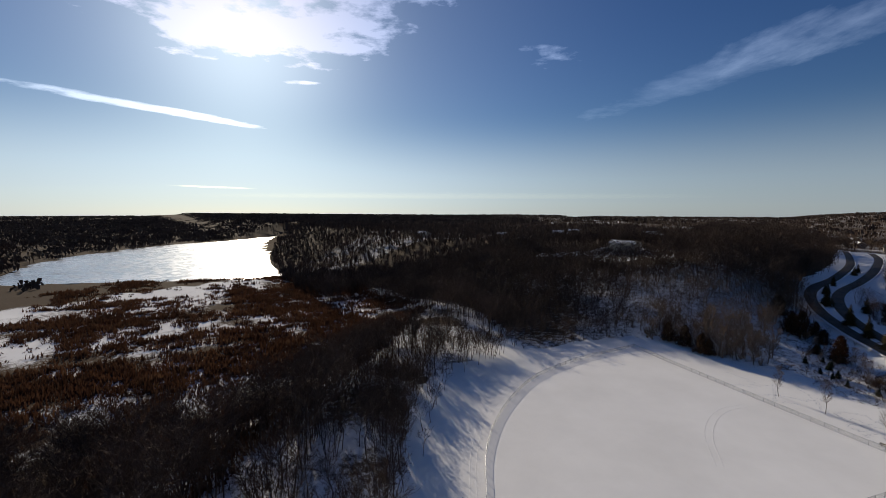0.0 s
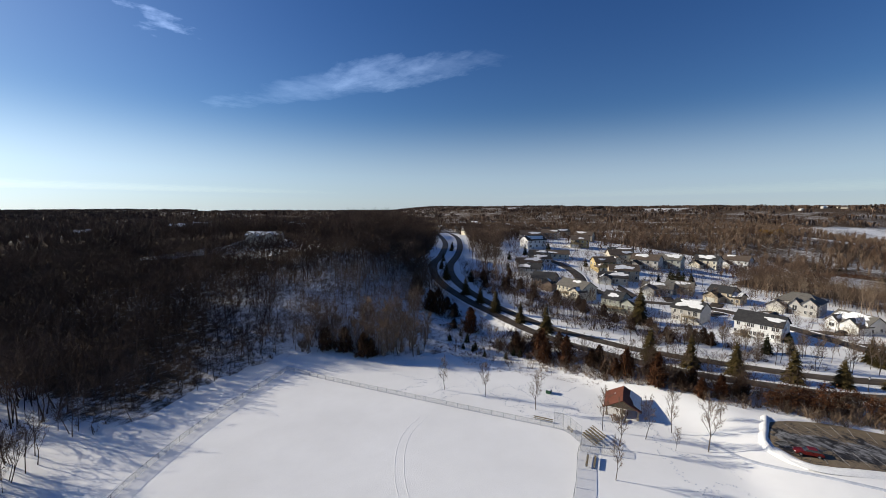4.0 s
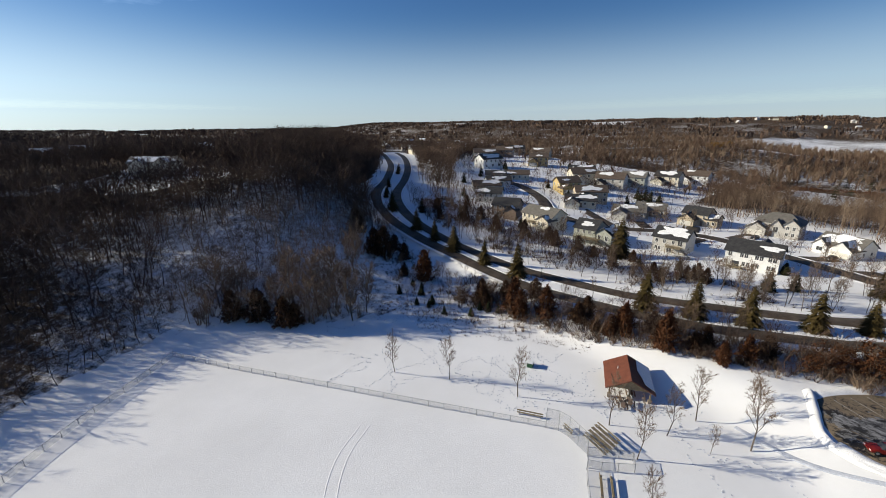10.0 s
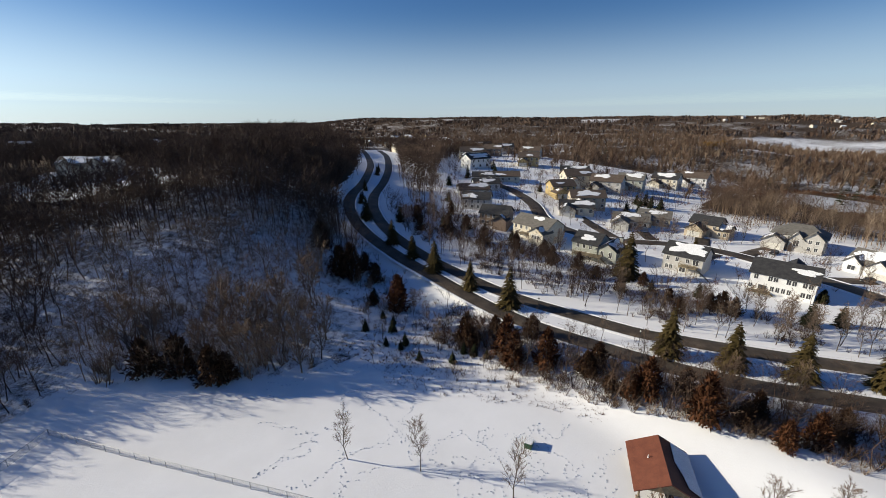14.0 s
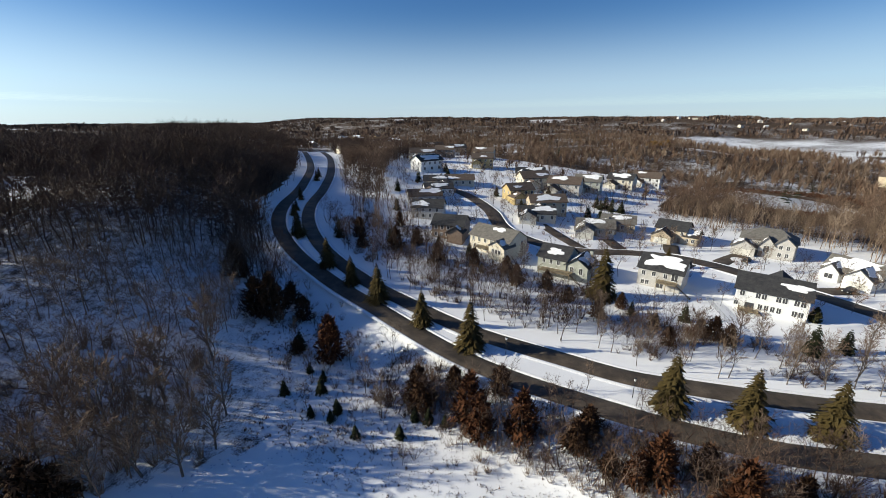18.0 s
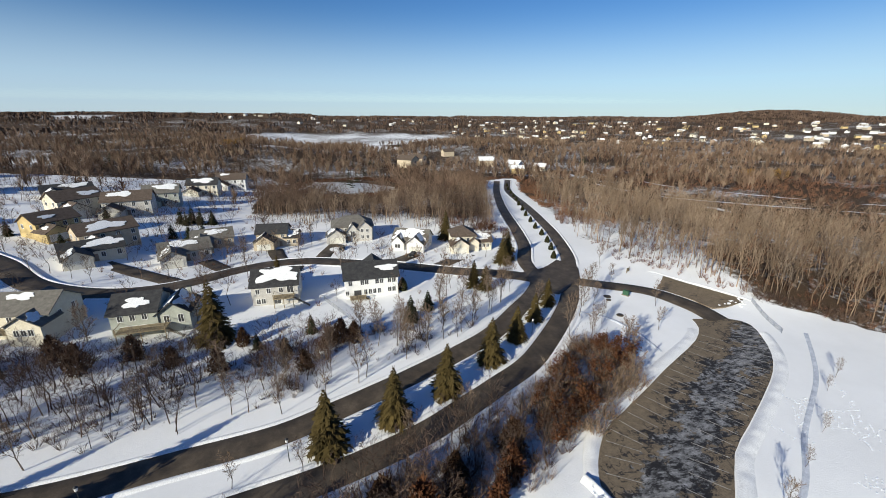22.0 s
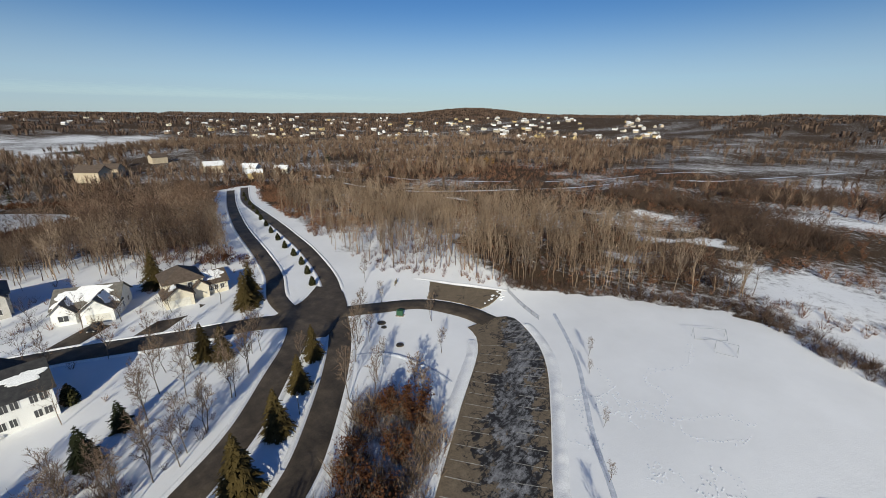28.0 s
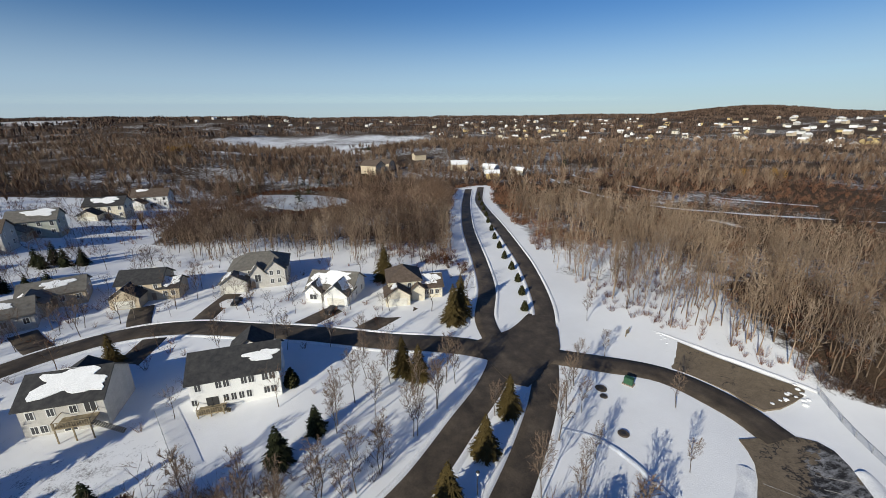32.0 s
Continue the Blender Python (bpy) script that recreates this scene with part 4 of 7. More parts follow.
# ---- houses
def at_pose(x, y, rz, z=None):
    return Matrix.Translation((x, y, float(height(x, y)) if z is None else z)) @ Matrix.Rotation(radians(rz), 4, "Z")


def body_bm(w, d, h, rise, kind, cx=0.0, cy=0.0, base=-1.2):
    """The walls as one solid: eaves at h, gables along the ridge ends."""
    x0, x1, y0, y1 = cx - w / 2, cx + w / 2, cy - d / 2, cy + d / 2
    bm = bmesh.new()
    if kind == "gable_x":
        return poly(bm, [(x0, y0, base), (x0, y1, base), (x0, y1, h), (x0, cy, h + rise), (x0, y0, h)], (w, 0, 0))
    if kind == "gable_y":
        return poly(bm, [(x0, y0, base), (x1, y0, base), (x1, y0, h), (cx, y0, h + rise), (x0, y0, h)], (0, d, 0))
    return slab(bm, x0, x1, y0, y1, base, h)


def roof_bm(w, d, h, rise, kind, cx=0.0, cy=0.0, over=0.5, thick=0.22):
    x0, x1, y0, y1 = cx - w / 2 - over, cx + w / 2 + over, cy - d / 2 - over, cy + d / 2 + over
    bm = bmesh.new()
    if kind == "gable_x":
        k = rise / (d / 2)
        e = h - k * over
        poly(bm, [(x0, y0, e), (x1, y0, e), (x1, cy, h + rise), (x0, cy, h + rise)], (0, 0, thick))
        poly(bm, [(x0, y1, e), (x1, y1, e), (x1, cy, h + rise), (x0, cy, h + rise)], (0, 0, thick))
    elif kind == "gable_y":
        k = rise / (w / 2)
        e = h - k * over
        poly(bm, [(x0, y0, e), (x0, y1, e), (cx, y1, h + rise), (cx, y0, h + rise)], (0, 0, thick))
        poly(bm, [(x1, y0, e), (x1, y1, e), (cx, y1, h + rise), (cx, y0, h + rise)], (0, 0, thick))
    else:
        b = [bm.verts.new(p) for p in ((x0, y0, h), (x1, y0, h), (x1, y1, h), (x0, y1, h))]
        t = [bm.verts.new((v.co.x, v.co.y, h + 0.18)) for v in b]
        if w >= d:
            r0, r1 = bm.verts.new((x0 + d / 2, cy, h + rise)), bm.verts.new((x1 - d / 2, cy, h + rise))
            fs = [(t[0], t[1], r1, r0), (t[1], t[2], r1), (t[2], t[3], r0, r1), (t[3], t[0], r0)]
        else:
            r0, r1 = bm.verts.new((cx, y0 + w / 2, h + rise)), bm.verts.new((cx, y1 - w / 2, h + rise))
            fs = [(t[0], t[1], r0), (t[1], t[2], r1, r0), (t[2], t[3], r1), (t[3], t[0], r0, r1)]
        for f in fs:
            bm.faces.new(f)
        for i in range(4):
            bm.faces.new((b[i], b[(i + 1) % 4], t[(i + 1) % 4], t[i]))
        bm.faces.new(b[::-1])
        bmesh.ops.recalc_face_normals(bm, faces=bm.faces)
    return bm


def slope_snow_bm(w, d, h, rise, kind, cx, cy, side, cover, r, over=0.5):
    """A ragged sheet of snow on one slope. side -1 or 1; cover 0 to 1; slope coordinates u along the eave, v up the slope."""
    along, half = (w, d / 2) if kind == "gable_x" else (d, w / 2)
    k = rise / half
    n = 40
    u0, v0 = (r.random() - 0.5) * (1 - cover) * 0.8, 0.5 + (r.random() - 0.5) * (1 - cover) * 0.7
    ph = r.random(3) * 6.28
    pts = []
    for i in range(n):
        a = i * 2 * math.pi / n
        q = 0.8 + 0.14 * math.sin(3 * a + ph[0]) + 0.12 * math.sin(5 * a + ph[1]) + 0.06 * math.sin(8 * a + ph[2]) + 0.035 * r.normal()
        sx, sy = math.cos(a), math.sin(a)
        m = max(abs(sx), abs(sy))
        q = q / (m ** (1.0 if cover > 0.6 else 0.2))
        u = max(-0.5, min(0.5, u0 + sx * q * 0.52 * cover ** 0.5))
        v = max(-0.03, min(0.97, v0 + sy * q * 0.52 * cover ** 0.5))
        pts.append((u * (along + 0.8), v))
    bm = bmesh.new()
    out = []
    for u, v in pts:
        run = (1 - v) * half
        z = h + rise * v + 0.24
        out.append((cx + u, cy + side * run, z) if kind == "gable_x" else (cx + side * run, cy + u, z))
    return poly(bm, out, (0, 0, 0.13))


def window(parent, x, y, z, w=1.1, h=1.3, face="-y"):
    """A framed window on a wall, with its pane."""
    turn = {"-y": 0, "+x": 90, "+y": 180, "-x": -90}[face]
    m = Matrix.Translation((x, y, z)) @ Matrix.Rotation(radians(turn), 4, "Z")
    key = ("window", round(w, 2), round(h, 2))
    if key not in SHARED:
        bm = bmesh.new()
        t = 0.11
        for a in ((-w / 2 - t, w / 2 + t, -h / 2 - t, -h / 2), (-w / 2 - t, w / 2 + t, h / 2, h / 2 + t), (-w / 2 - t, -w / 2, -h / 2, h / 2), (w / 2, w / 2 + t, -h / 2, h / 2), (-0.03, 0.03, -h / 2, h / 2)):
            slab(bm, a[0], a[1], -0.07, 0.05, a[2], a[3])
        fr = bpy.data.meshes.new("window")
        bm.to_mesh(fr)
        bm.free()
        fr.materials.append(M_TRIM)
        bm = block(-w / 2, w / 2, -0.035, 0.03, -h / 2, h / 2)
        pa = bpy.data.meshes.new("pane")
        bm.to_mesh(pa)
        bm.free()
        pa.materials.append(M_GLASS)
        SHARED[key] = fr, pa
    fr, pa = SHARED[key]
    f = part_mesh("window", fr, parent)
    f.matrix_basis = m
    part_mesh("pane", pa, f)
    return f


SHARED = {}


def garage_door(parent, x, y, w=4.8, h=2.2, face="-y"):
    turn = {"-y": 0, "+x": 90, "+y": 180, "-x": -90}[face]
    key = ("garage", w, h)
    if key not in SHARED:
        bm = bmesh.new()
        for i in range(4):
            slab(bm, -w / 2, w / 2, -0.05, 0.03, i * h / 4 + 0.015, (i + 1) * h / 4 - 0.015, 0.012)
        me = bpy.data.meshes.new("garage_door")
        bm.to_mesh(me)
        bm.free()
        me.materials.append(M_DOOR)
        SHARED[key] = me
    g = part_mesh("garage_door", SHARED[key], parent, "panelled pale garage door")
    g.matrix_basis = Matrix.Translation((x, y, 0.1)) @ Matrix.Rotation(radians(turn), 4, "Z")
    return g


def deck(parent, x, y, w, d, z):
    part("deck", block(x - w / 2, x + w / 2, y - d, y, z - 0.2, z, 0.02), M_WOOD, parent, "raised timber deck")
    for px in (x - w / 2 + 0.15, x, x + w / 2 - 0.15):
        part("deck_post", block(px - 0.08, px + 0.08, y - d + 0.05, y - d + 0.2, -1.2, z + 1.0), M_WOOD, parent)
    bm = bmesh.new()
    slab(bm, x - w / 2, x + w / 2, y - d, y - d + 0.08, z + 0.95, z + 1.05)
    slab(bm, x - w / 2, x - w / 2 + 0.08, y - d, y, z + 0.95, z + 1.05)
    slab(bm, x + w / 2 - 0.08, x + w / 2, y - d, y, z + 0.95, z + 1.05)
    for i in range(int(w / 0.35)):
        slab(bm, x - w / 2 + i * 0.35, x - w / 2 + i * 0.35 + 0.05, y - d + 0.02, y - d + 0.06, z, z + 0.95)
    part("deck_railing", bm, M_WOOD, parent)
    bm = bmesh.new()
    n = max(3, int(z / 0.19))
    for i in range(n):
        slab(bm, x + w / 2 + i * 0.27, x + w / 2 + i * 0.27 + 0.3, y - d, y - d + 1.1, z - (i + 1) * z / n - 0.05, z - (i + 1) * z / n)
    part("deck_stair", bm, M_WOOD, parent)


def house(x, y, rz, blocks, wall, roof, label, windows=(), garages=(), decks=(), snow=(), chimney=None, doors=(), z=None, seed=1, detail=True):
    """blocks: (cx, cy, w, d, eaves, rise, roof kind). windows: (x, z, w, h, face, wall coordinate). snow: (block, side, cover)."""
    r = np.random.default_rng(seed)
    h = tagged(new("house"), label, "house", "houses of the neighbourhood")
    h.matrix_basis = at_pose(x, y, rz, z)
    for cx, cy, w, d, ev, rise, kind in blocks:
        part("wall", body_bm(w, d, ev, rise, kind, cx, cy), WALLS[wall], h)
        part("roof", roof_bm(w, d, ev, rise, kind, cx, cy), ROOFS[roof], h)
    for b, side, cover in snow:
        cx, cy, w, d, ev, rise, kind = blocks[b]
        if kind != "hip":
            part("roof_snow", slope_snow_bm(w, d, ev, rise, kind, cx, cy, side, cover, r), M_SNOW, h, "half-melted snow left on the roof")
    for wx, wz, ww, wh, face, c in windows:
        if face in ("-y", "+y"):
            window(h, wx, c, wz, ww, wh, face)
        else:
            window(h, c, wx, wz, ww, wh, face)
    for gx, gy, gw, face in garages:
        garage_door(h, gx, gy, gw, 2.2, face)
    for dk in decks:
        deck(h, *dk)
    for dx, dy in doors:
        part("door", block(dx - 0.5, dx + 0.5, dy - 0.06, dy + 0.03, 0.05, 2.1, 0.01), M_GLASS if wall == "white" else WALLS["brown"], h, "dark glazed patio door" if wall == "white" else "panelled front door")
    if chimney:
        cx, cy, top = chimney
        ch = part("chimney", block(cx - 0.45, cx + 0.45, cy - 0.4, cy + 0.4, 0, top, 0.03), WALLS[wall], h)
        part("chimney_cap", block(cx - 0.55, cx + 0.55, cy - 0.5, cy + 0.5, top, top + 0.15, 0.02), ROOFS["black"], ch)
    return h


def rows(x0, x1, n, z, c, face="-y", w=0.92, h=1.3):
    return [(x0 + (x1 - x0) * i / max(1, n - 1), z, w, h, face, c) for i in range(n)]


def plain_house(x, y, rz, wall, roof, w=14, d=9, two=True, snow=0.4, seed=1, label="", hip=False):
    """A suburban house with a front garage wing and windows on all sides."""
    ev = 5.4 if two else 3.2
    kind = "hip" if hip else "gable_x"
    blocks = [(0, 0, w, d, ev, 2.6 if two else 2.2, kind), (-w * 0.28, -d / 2 - 2.2, 6.2, 6.0, 3.0, 1.9, "gable_y")]
    wz = 4.1 if two else 1.7
    win = rows(-w * 0.38, w * 0.4, 4, wz, -d / 2) + rows(-w * 0.35, w * 0.35, 4, wz, d / 2, "+y") + rows(-d * 0.25, d * 0.25, 2, wz, w / 2, "+x") + rows(-d * 0.25, d * 0.25, 2, wz, -w / 2, "-x")
    if two:
        win += rows(w * 0.1, w * 0.4, 2, 1.6, -d / 2) + rows(-w * 0.3, w * 0.35, 3, 1.5, d / 2, "+y", 1.3, 1.4) + rows(-d * 0.2, d * 0.2, 2, 1.5, w / 2, "+x")
    blk = 1 if hip else 0
    sn = [(blk, 1, snow), (blk, -1, snow * 0.9), (1, -1, min(1, snow * 1.4))] if snow > 0 else []
    return house(x, y, rz, blocks, wall, roof, label or f"{wall} suburban house with {roof} shingle roof and patches of snow", win, [(-w * 0.28, -d / 2 - 5.2, 4.8, "-y")], (), sn, None, [(w * 0.02, -d / 2)], seed=seed)


# footprints kept free of trees: x, y, radius
HOUSE_SPOTS = [(212, 70, 11), (212, 97, 10), (203, 121, 11), (204, 146, 13), (201, 166, 10), (216, 188, 10), (268, 73, 12), (250, 50, 10), (242, 30, 12), (265, 102, 10), (268, 124, 9), (254, 128, 9),
               (252, 155, 9), (266, 155, 9), (277, 178, 9), (314, 186, 10), (318, 172, 10), (350, 208, 11), (346, 166, 12), (388, 156, 10), (420, 146, 10), (282, 219, 9), (266, 224, 10), (257, 212, 10), (236, 208, 10), (304, 264, 11), (356, 252, 13), (388, 314, 12), (86, 287, 18), (49, 400, 12), (68, 440, 12), (139, 415, 12), (120, 90, 3)]


# ---- the houses near the parkway, each with its own shape
# white two-storey house with its back to the parkway
house(211.2, 70.4, -90, [(0, 0, 14.4, 9.5, 5.5, 3.0, "gable_x"), (1.5, 6.0, 7, 5, 5.2, 2.6, "gable_y")], "white", "black", "white two-storey house with black shingle roof and a snow patch",
      rows(-5.8, -5.8, 1, 4.3, -4.75) + rows(-2.6, -1.4, 2, 4.3, -4.75) + rows(1.4, 2.6, 2, 4.3, -4.75) + rows(4.8, 6.0, 2, 4.3, -4.75) + rows(-1.8, 1.9, 4, 1.5, -4.75, "-y", 0.8, 1.35) + rows(4.8, 6.0, 2, 1.6, -4.75) + rows(-6.7, -6.7, 1, 1.5, -4.75, "-y", 0.8, 1.1)
      + [(0, 4.3, 1.1, 1.3, "+x", 7.2), (0, 1.6, 1.1, 1.3, "+x", 7.2)],
      (), [(-4.0, -4.75, 4.2, 2.2, 0.5)], [(0, -1, 0.17)], None, [(-4.4, -4.75), (-3.5, -4.75)], seed=4)
# grey walkout house with a deck and much snow on the roof
house(212.0, 95.2, -92, [(0, 0, 11.4, 9.6, 5.6, 3.0, "gable_x"), (-3, 7, 6.4, 6, 3.4, 1.9, "gable_y")], "grey", "black", "grey siding walkout house with dark roof half under snow",
      rows(-4.2, -4.2, 1, 4.1, -4.8) + rows(-1.5, 1.5, 2, 4.2, -4.8) + rows(-4.2, -3.0, 2, 1.4, -4.8) + rows(0.4, 0.4, 1, 1.3, -4.8, "-y", 1.7, 1.8) + rows(3.8, 3.8, 1, 4.2, -4.8, "-y", 1.5, 1.8) + rows(-2, 2, 2, 4.2, -5.2, "-x"),
      (), [(2.3, -4.8, 5.0, 2.8, 2.9)], [(0, -1, 0.75), (0, 1, 0.5)], None, (), seed=5)
# sage house, two roofs, deck
house(202.5, 121, -88, [(-2.5, 0, 9, 10, 5.6, 2.8, "gable_x"), (5.0, -0.5, 6.6, 8.4, 4.4, 2.4, "gable_y"), (-1, 7, 6.5, 6, 3.2, 1.8, "gable_y")], "green", "black", "sage green house with dark roofs, patchy snow and a timber deck",
      rows(-5.0, -0.4, 3, 4.4, -5) + rows(-4.6, -1.0, 3, 1.6, -5, "-y", 1.3, 1.6) + rows(3.6, 6.4, 2, 2.9, -4.7, "-y", 1.0, 1.9),
      (), [(-0.5, -5.0, 9.5, 3.4, 2.4)], [(0, -1, 0.3), (1, -1, 0.95), (1, 1, 0.9)], (6.9, 3.0, 7.5), (), seed=6)
# wide cream house
house(203.5, 146, -97, [(0, 0, 17, 10, 5.5, 3.0, "gable_x"), (5.5, -5.2, 6.5, 5.5, 4.2, 2.0, "gable_y"), (-2, 7.5, 7, 6, 3.4, 2.0, "gable_y")], "cream", "grey", "wide cream two-storey house with weathered grey roof and lean snow patches",
      rows(-6.8, 1.2, 4, 4.3, -5) + rows(-6.0, 0.5, 4, 1.6, -5, "-y", 1.3, 1.5) + rows(4.2, 6.8, 3, 2.6, -7.95) + rows(-2, 2, 2, 4.2, 8.5, "+x"),
      (), [(-0.5, -5.0, 6, 3.0, 2.5)], [(0, -1, 0.12), (1, 1, 0.5)], None, (), seed=7)
# dark brown house with cross gables
house(203, 166, -70, [(0, 0, 12, 9, 5.2, 2.8, "gable_x"), (3.5, -5.0, 5.6, 5, 3.4, 1.9, "gable_y"), (-2, 6.5, 6.4, 6, 3.2, 1.8, "gable_y")], "brown", "black", "dark brown house with black cross gables",
      rows(-4.4, 0.2, 3, 4.1, -4.5) + rows(-4.4, -0.2, 3, 1.5, -4.5) + rows(-2, 2, 2, 3.9, -6, "-x"), (), (), [(1, 1, 0.6), (0, 1, 0.5)], None, (), seed=8)
house(215, 187, -60, [(0, 0, 13, 9, 5.0, 2.6, "gable_x"), (-3, 6.5, 6.4, 6, 3.2, 1.8, "gable_y")], "grey", "black", "grey house with a snow-covered garage roof",
      rows(-4.4, 4.2, 4, 3.9, -4.5) + rows(-4.4, 4.0, 4, 1.5, -4.5), (), (), [(0, 1, 0.9), (1, -1, 0.95), (1, 1, 0.95), (0, -1, 0.4)], None, (), seed=9)
# across the street: grey hipped house with a stone front and arched entry gable
house(268.5, 73, -91, [(1, 0, 16, 11, 5.4, 3.6, "hip"), (-5.6, -6.4, 7, 6.5, 3.2, 2.4, "gable_y"), (0.8, -6.2, 4.2, 2.4, 4.6, 2.6, "gable_y"), (5.6, -6.0, 5.6, 2.8, 5.2, 2.6, "gable_y")], "grey", "grey", "large grey house with hipped roof and tall front gables",
      rows(-4.5, -1.5, 2, 4.2, -5.5) + rows(0.8, 0.8, 1, 3.0, -7.4, "-y", 1.6, 2.2) + rows(4.6, 6.6, 2, 4.2, -7.4) + rows(4.6, 6.6, 2, 1.6, -7.4) + rows(-3, 3, 2, 4.0, 9, "+x"),
      [(-5.6, -9.65, 5.0, "-y")], (), [(1, 1, 0.5), (1, -1, 0.85), (2, -1, 0.3)], None, [(-0.6, -7.42)], seed=10)
# low white house with steep snow-covered gables
house(249, 50.5, -117, [(0, 0, 13, 9.5, 3.6, 3.2, "gable_x"), (3.0, -5.0, 6.4, 6, 3.4, 2.6, "gable_y"), (-4.0, -4.6, 4.6, 4, 3.3, 2.2, "gable_y")], "white", "grey", "low white house with steep gables under snow",
      rows(-4.0, -4.0, 1, 1.7, -6.6, "-y", 1.9, 1.4) + rows(-1.0, 0.0, 2, 1.6, -4.75) + rows(-2, 2, 2, 1.7, 6.5, "+x"), [(3.0, -8.0, 4.8, "-y")], (), [(0, -1, 0.9), (1, -1, 0.97), (1, 1, 0.7), (2, -1, 0.95), (2, 1, 0.6)], None, [(-0.8, -4.77)], seed=11)
# cream house with brown hipped roof and a lower wing
house(243, 31, -98, [(-1.5, 0, 9, 9.5, 5.4, 3.2, "hip"), (5.6, -0.5, 6.6, 8, 3.2, 2.2, "gable_x"), (-3.6, -5.6, 6.4, 6, 3.2, 2.2, "gable_y"), (2.0, -5.0, 3.6, 2, 3.4, 1.6, "gable_y")], "cream", "brown", "cream house with brown hipped roof and a snowy side wing",
      rows(-0.2, 1.6, 2, 4.2, -4.75) + rows(4.4, 7.4, 3, 1.7, -4.5) + rows(-2, 2, 2, 4.2, -6, "-x"), [(-3.6, -8.6, 4.8, "-y")], (), [(1, -1, 0.8), (1, 1, 0.8), (2, -1, 0.3)], None, [(0.6, -4.77)], seed=12)
house(266, 102, -95, [(0, 0, 11, 9, 5.2, 2.6, "gable_x"), (-2, -6, 7, 6.2, 3.2, 2.4, "gable_y"), (7, -1, 5, 7, 3.4, 2.0, "gable_x")], "tan", "black", "tan split-level house with dark roof and snow on the garage",
      rows(-3, 4, 3, 4.0, -4.5) + rows(6, 8, 2, 1.7, -4.5), [(-2, -9.1, 4.8, "-y")], (), [(1, -1, 0.7), (2, -1, 0.9), (0, 1, 0.8)], None, [(3.2, -4.52)], seed=13)

k = 20
for hx, hy, rz, wl, rf, two in ((268, 124, -75, "tan", "grey", 0), (253, 129, -70, "grey", "grey", 0), (252, 155, -60, "cream", "black", 0), (266, 157, -50, "tan", "brown", 1), (277, 178, -35, "yellow", "brown", 1), (314, 188, -40, "cream", "brown", 1), (318, 169, -80, "grey", "brown", 1), (350, 208, -60, "cream", "black", 0), (346, 165, -80, "green", "grey", 1),
                                (388, 156, -90, "cream", "black", 1), (420, 146, -90, "white", "brown", 1), (282, 220, 130, "cream", "brown", 0), (267, 226, 130, "grey", "black", 0), (252, 212, 140, "white", "black", 0), (234, 206, 140, "grey", "brown", 0), (304, 264, 170, "white", "black", 1), (356, 252, -55, "yellow", "brown", 1), (388, 314, -60, "brown", "brown", 1),
                                (410, 285, -70, "tan", "brown", 1), (340, 300, -40, "cream", "brown", 1), (430, 330, -40, "tan", "black", 1), (368, 360, -50, "cream", "brown", 1), (330, 330, -60, "grey", "brown", 1), (465, 390, -30, "cream", "black", 1)):
    h_ = plain_house(hx, hy, rz, wl, rf, 12 + k % 4, 9, bool(two), 0.14 + 0.1 * (k % 6), k)
    h_.matrix_basis = h_.matrix_basis @ Matrix.Scale(1.3 if hx > 300 else 1.12, 4)
    k += 1
# houses on the wooded hill
house(86, 286, 148, [(0, 0, 20, 10, 4.8, 2.4, "gable_x"), (-5, 5.5, 7, 4, 4.6, 2.2, "gable_y"), (5, 5.5, 6, 4, 4.4, 2.2, "gable_y")], "cream", "grey", "large pale house with snow-white roofs on the hilltop",
      rows(-8, 8, 6, 3.6, 5, "+y", 1.4, 1.6) + rows(-8, 8, 6, 1.2, 5, "+y", 1.4, 1.4) + rows(-6, -4, 2, 3.4, 7.5, "+y"), (), (), [(0, 1, 0.97), (0, -1, 0.97), (1, -1, 0.95), (1, 1, 0.95), (2, 1, 0.95), (2, -1, 0.95)], None, (), seed=31)
for hx, hy, wl, rf, sd in ((49, 400, "grey", "brown", 41), (68, 440, "tan", "brown", 42), (139, 415, "tan", "black", 43), (-114, 470, "cream", "brown", 44), (131, 361, "grey", "grey", 45), (-10, 430, "tan", "brown", 46)):
    plain_house(hx, hy, 160, wl, rf, 14, 9, True, 0.7, sd, f"{wl} house among bare trees on the hill")

# driveways from the street to the garages
for a, b in (((240, 85), (258.5, 79)), ((231, 62), (242, 47)), ((224, 48), (234, 32.5)), ((242, 97), (257, 101)), ((236, 112), (248, 122)), ((228, 124), (246, 150)), ((224, 128), (210, 121)), ((238, 92), (219, 95)), ((225, 142), (212, 148))):
    ribbon("driveway", spline([a, ((a[0] + b[0]) / 2, (a[1] + b[1]) / 2 + 0.3), b]), 5.0, M_ROAD, 0.08, "dark asphalt driveway cleared of snow")


def far_house(me_wall, me_roof, x, y, rz, s, label):
    e = tagged(new("house"), label, "house", "houses of the distant town")
    e.matrix_basis = Matrix.Translation((x, y, float(height(x, y)))) @ Matrix.Rotation(rz, 4, "Z") @ Matrix.Diagonal((s, s, s, 1))
    part_mesh("wall", me_wall, e)
    part_mesh("roof", me_roof, e)
    for i, (wx, wz, face, c) in enumerate(((-3, 4, "-y", -4.5), (3, 4, "-y", -4.5), (0, 4, "-x", -6.5))):
        window(e, wx if face == "-y" else c, c if face == "-y" else wx, wz, 1.6, 1.6, face)
    return e


def mesh_of(name, bm, mat):
    me = bpy.data.meshes.new(name)
    bm.to_mesh(me)
    bm.free()
    me.materials.append(mat)
    return me


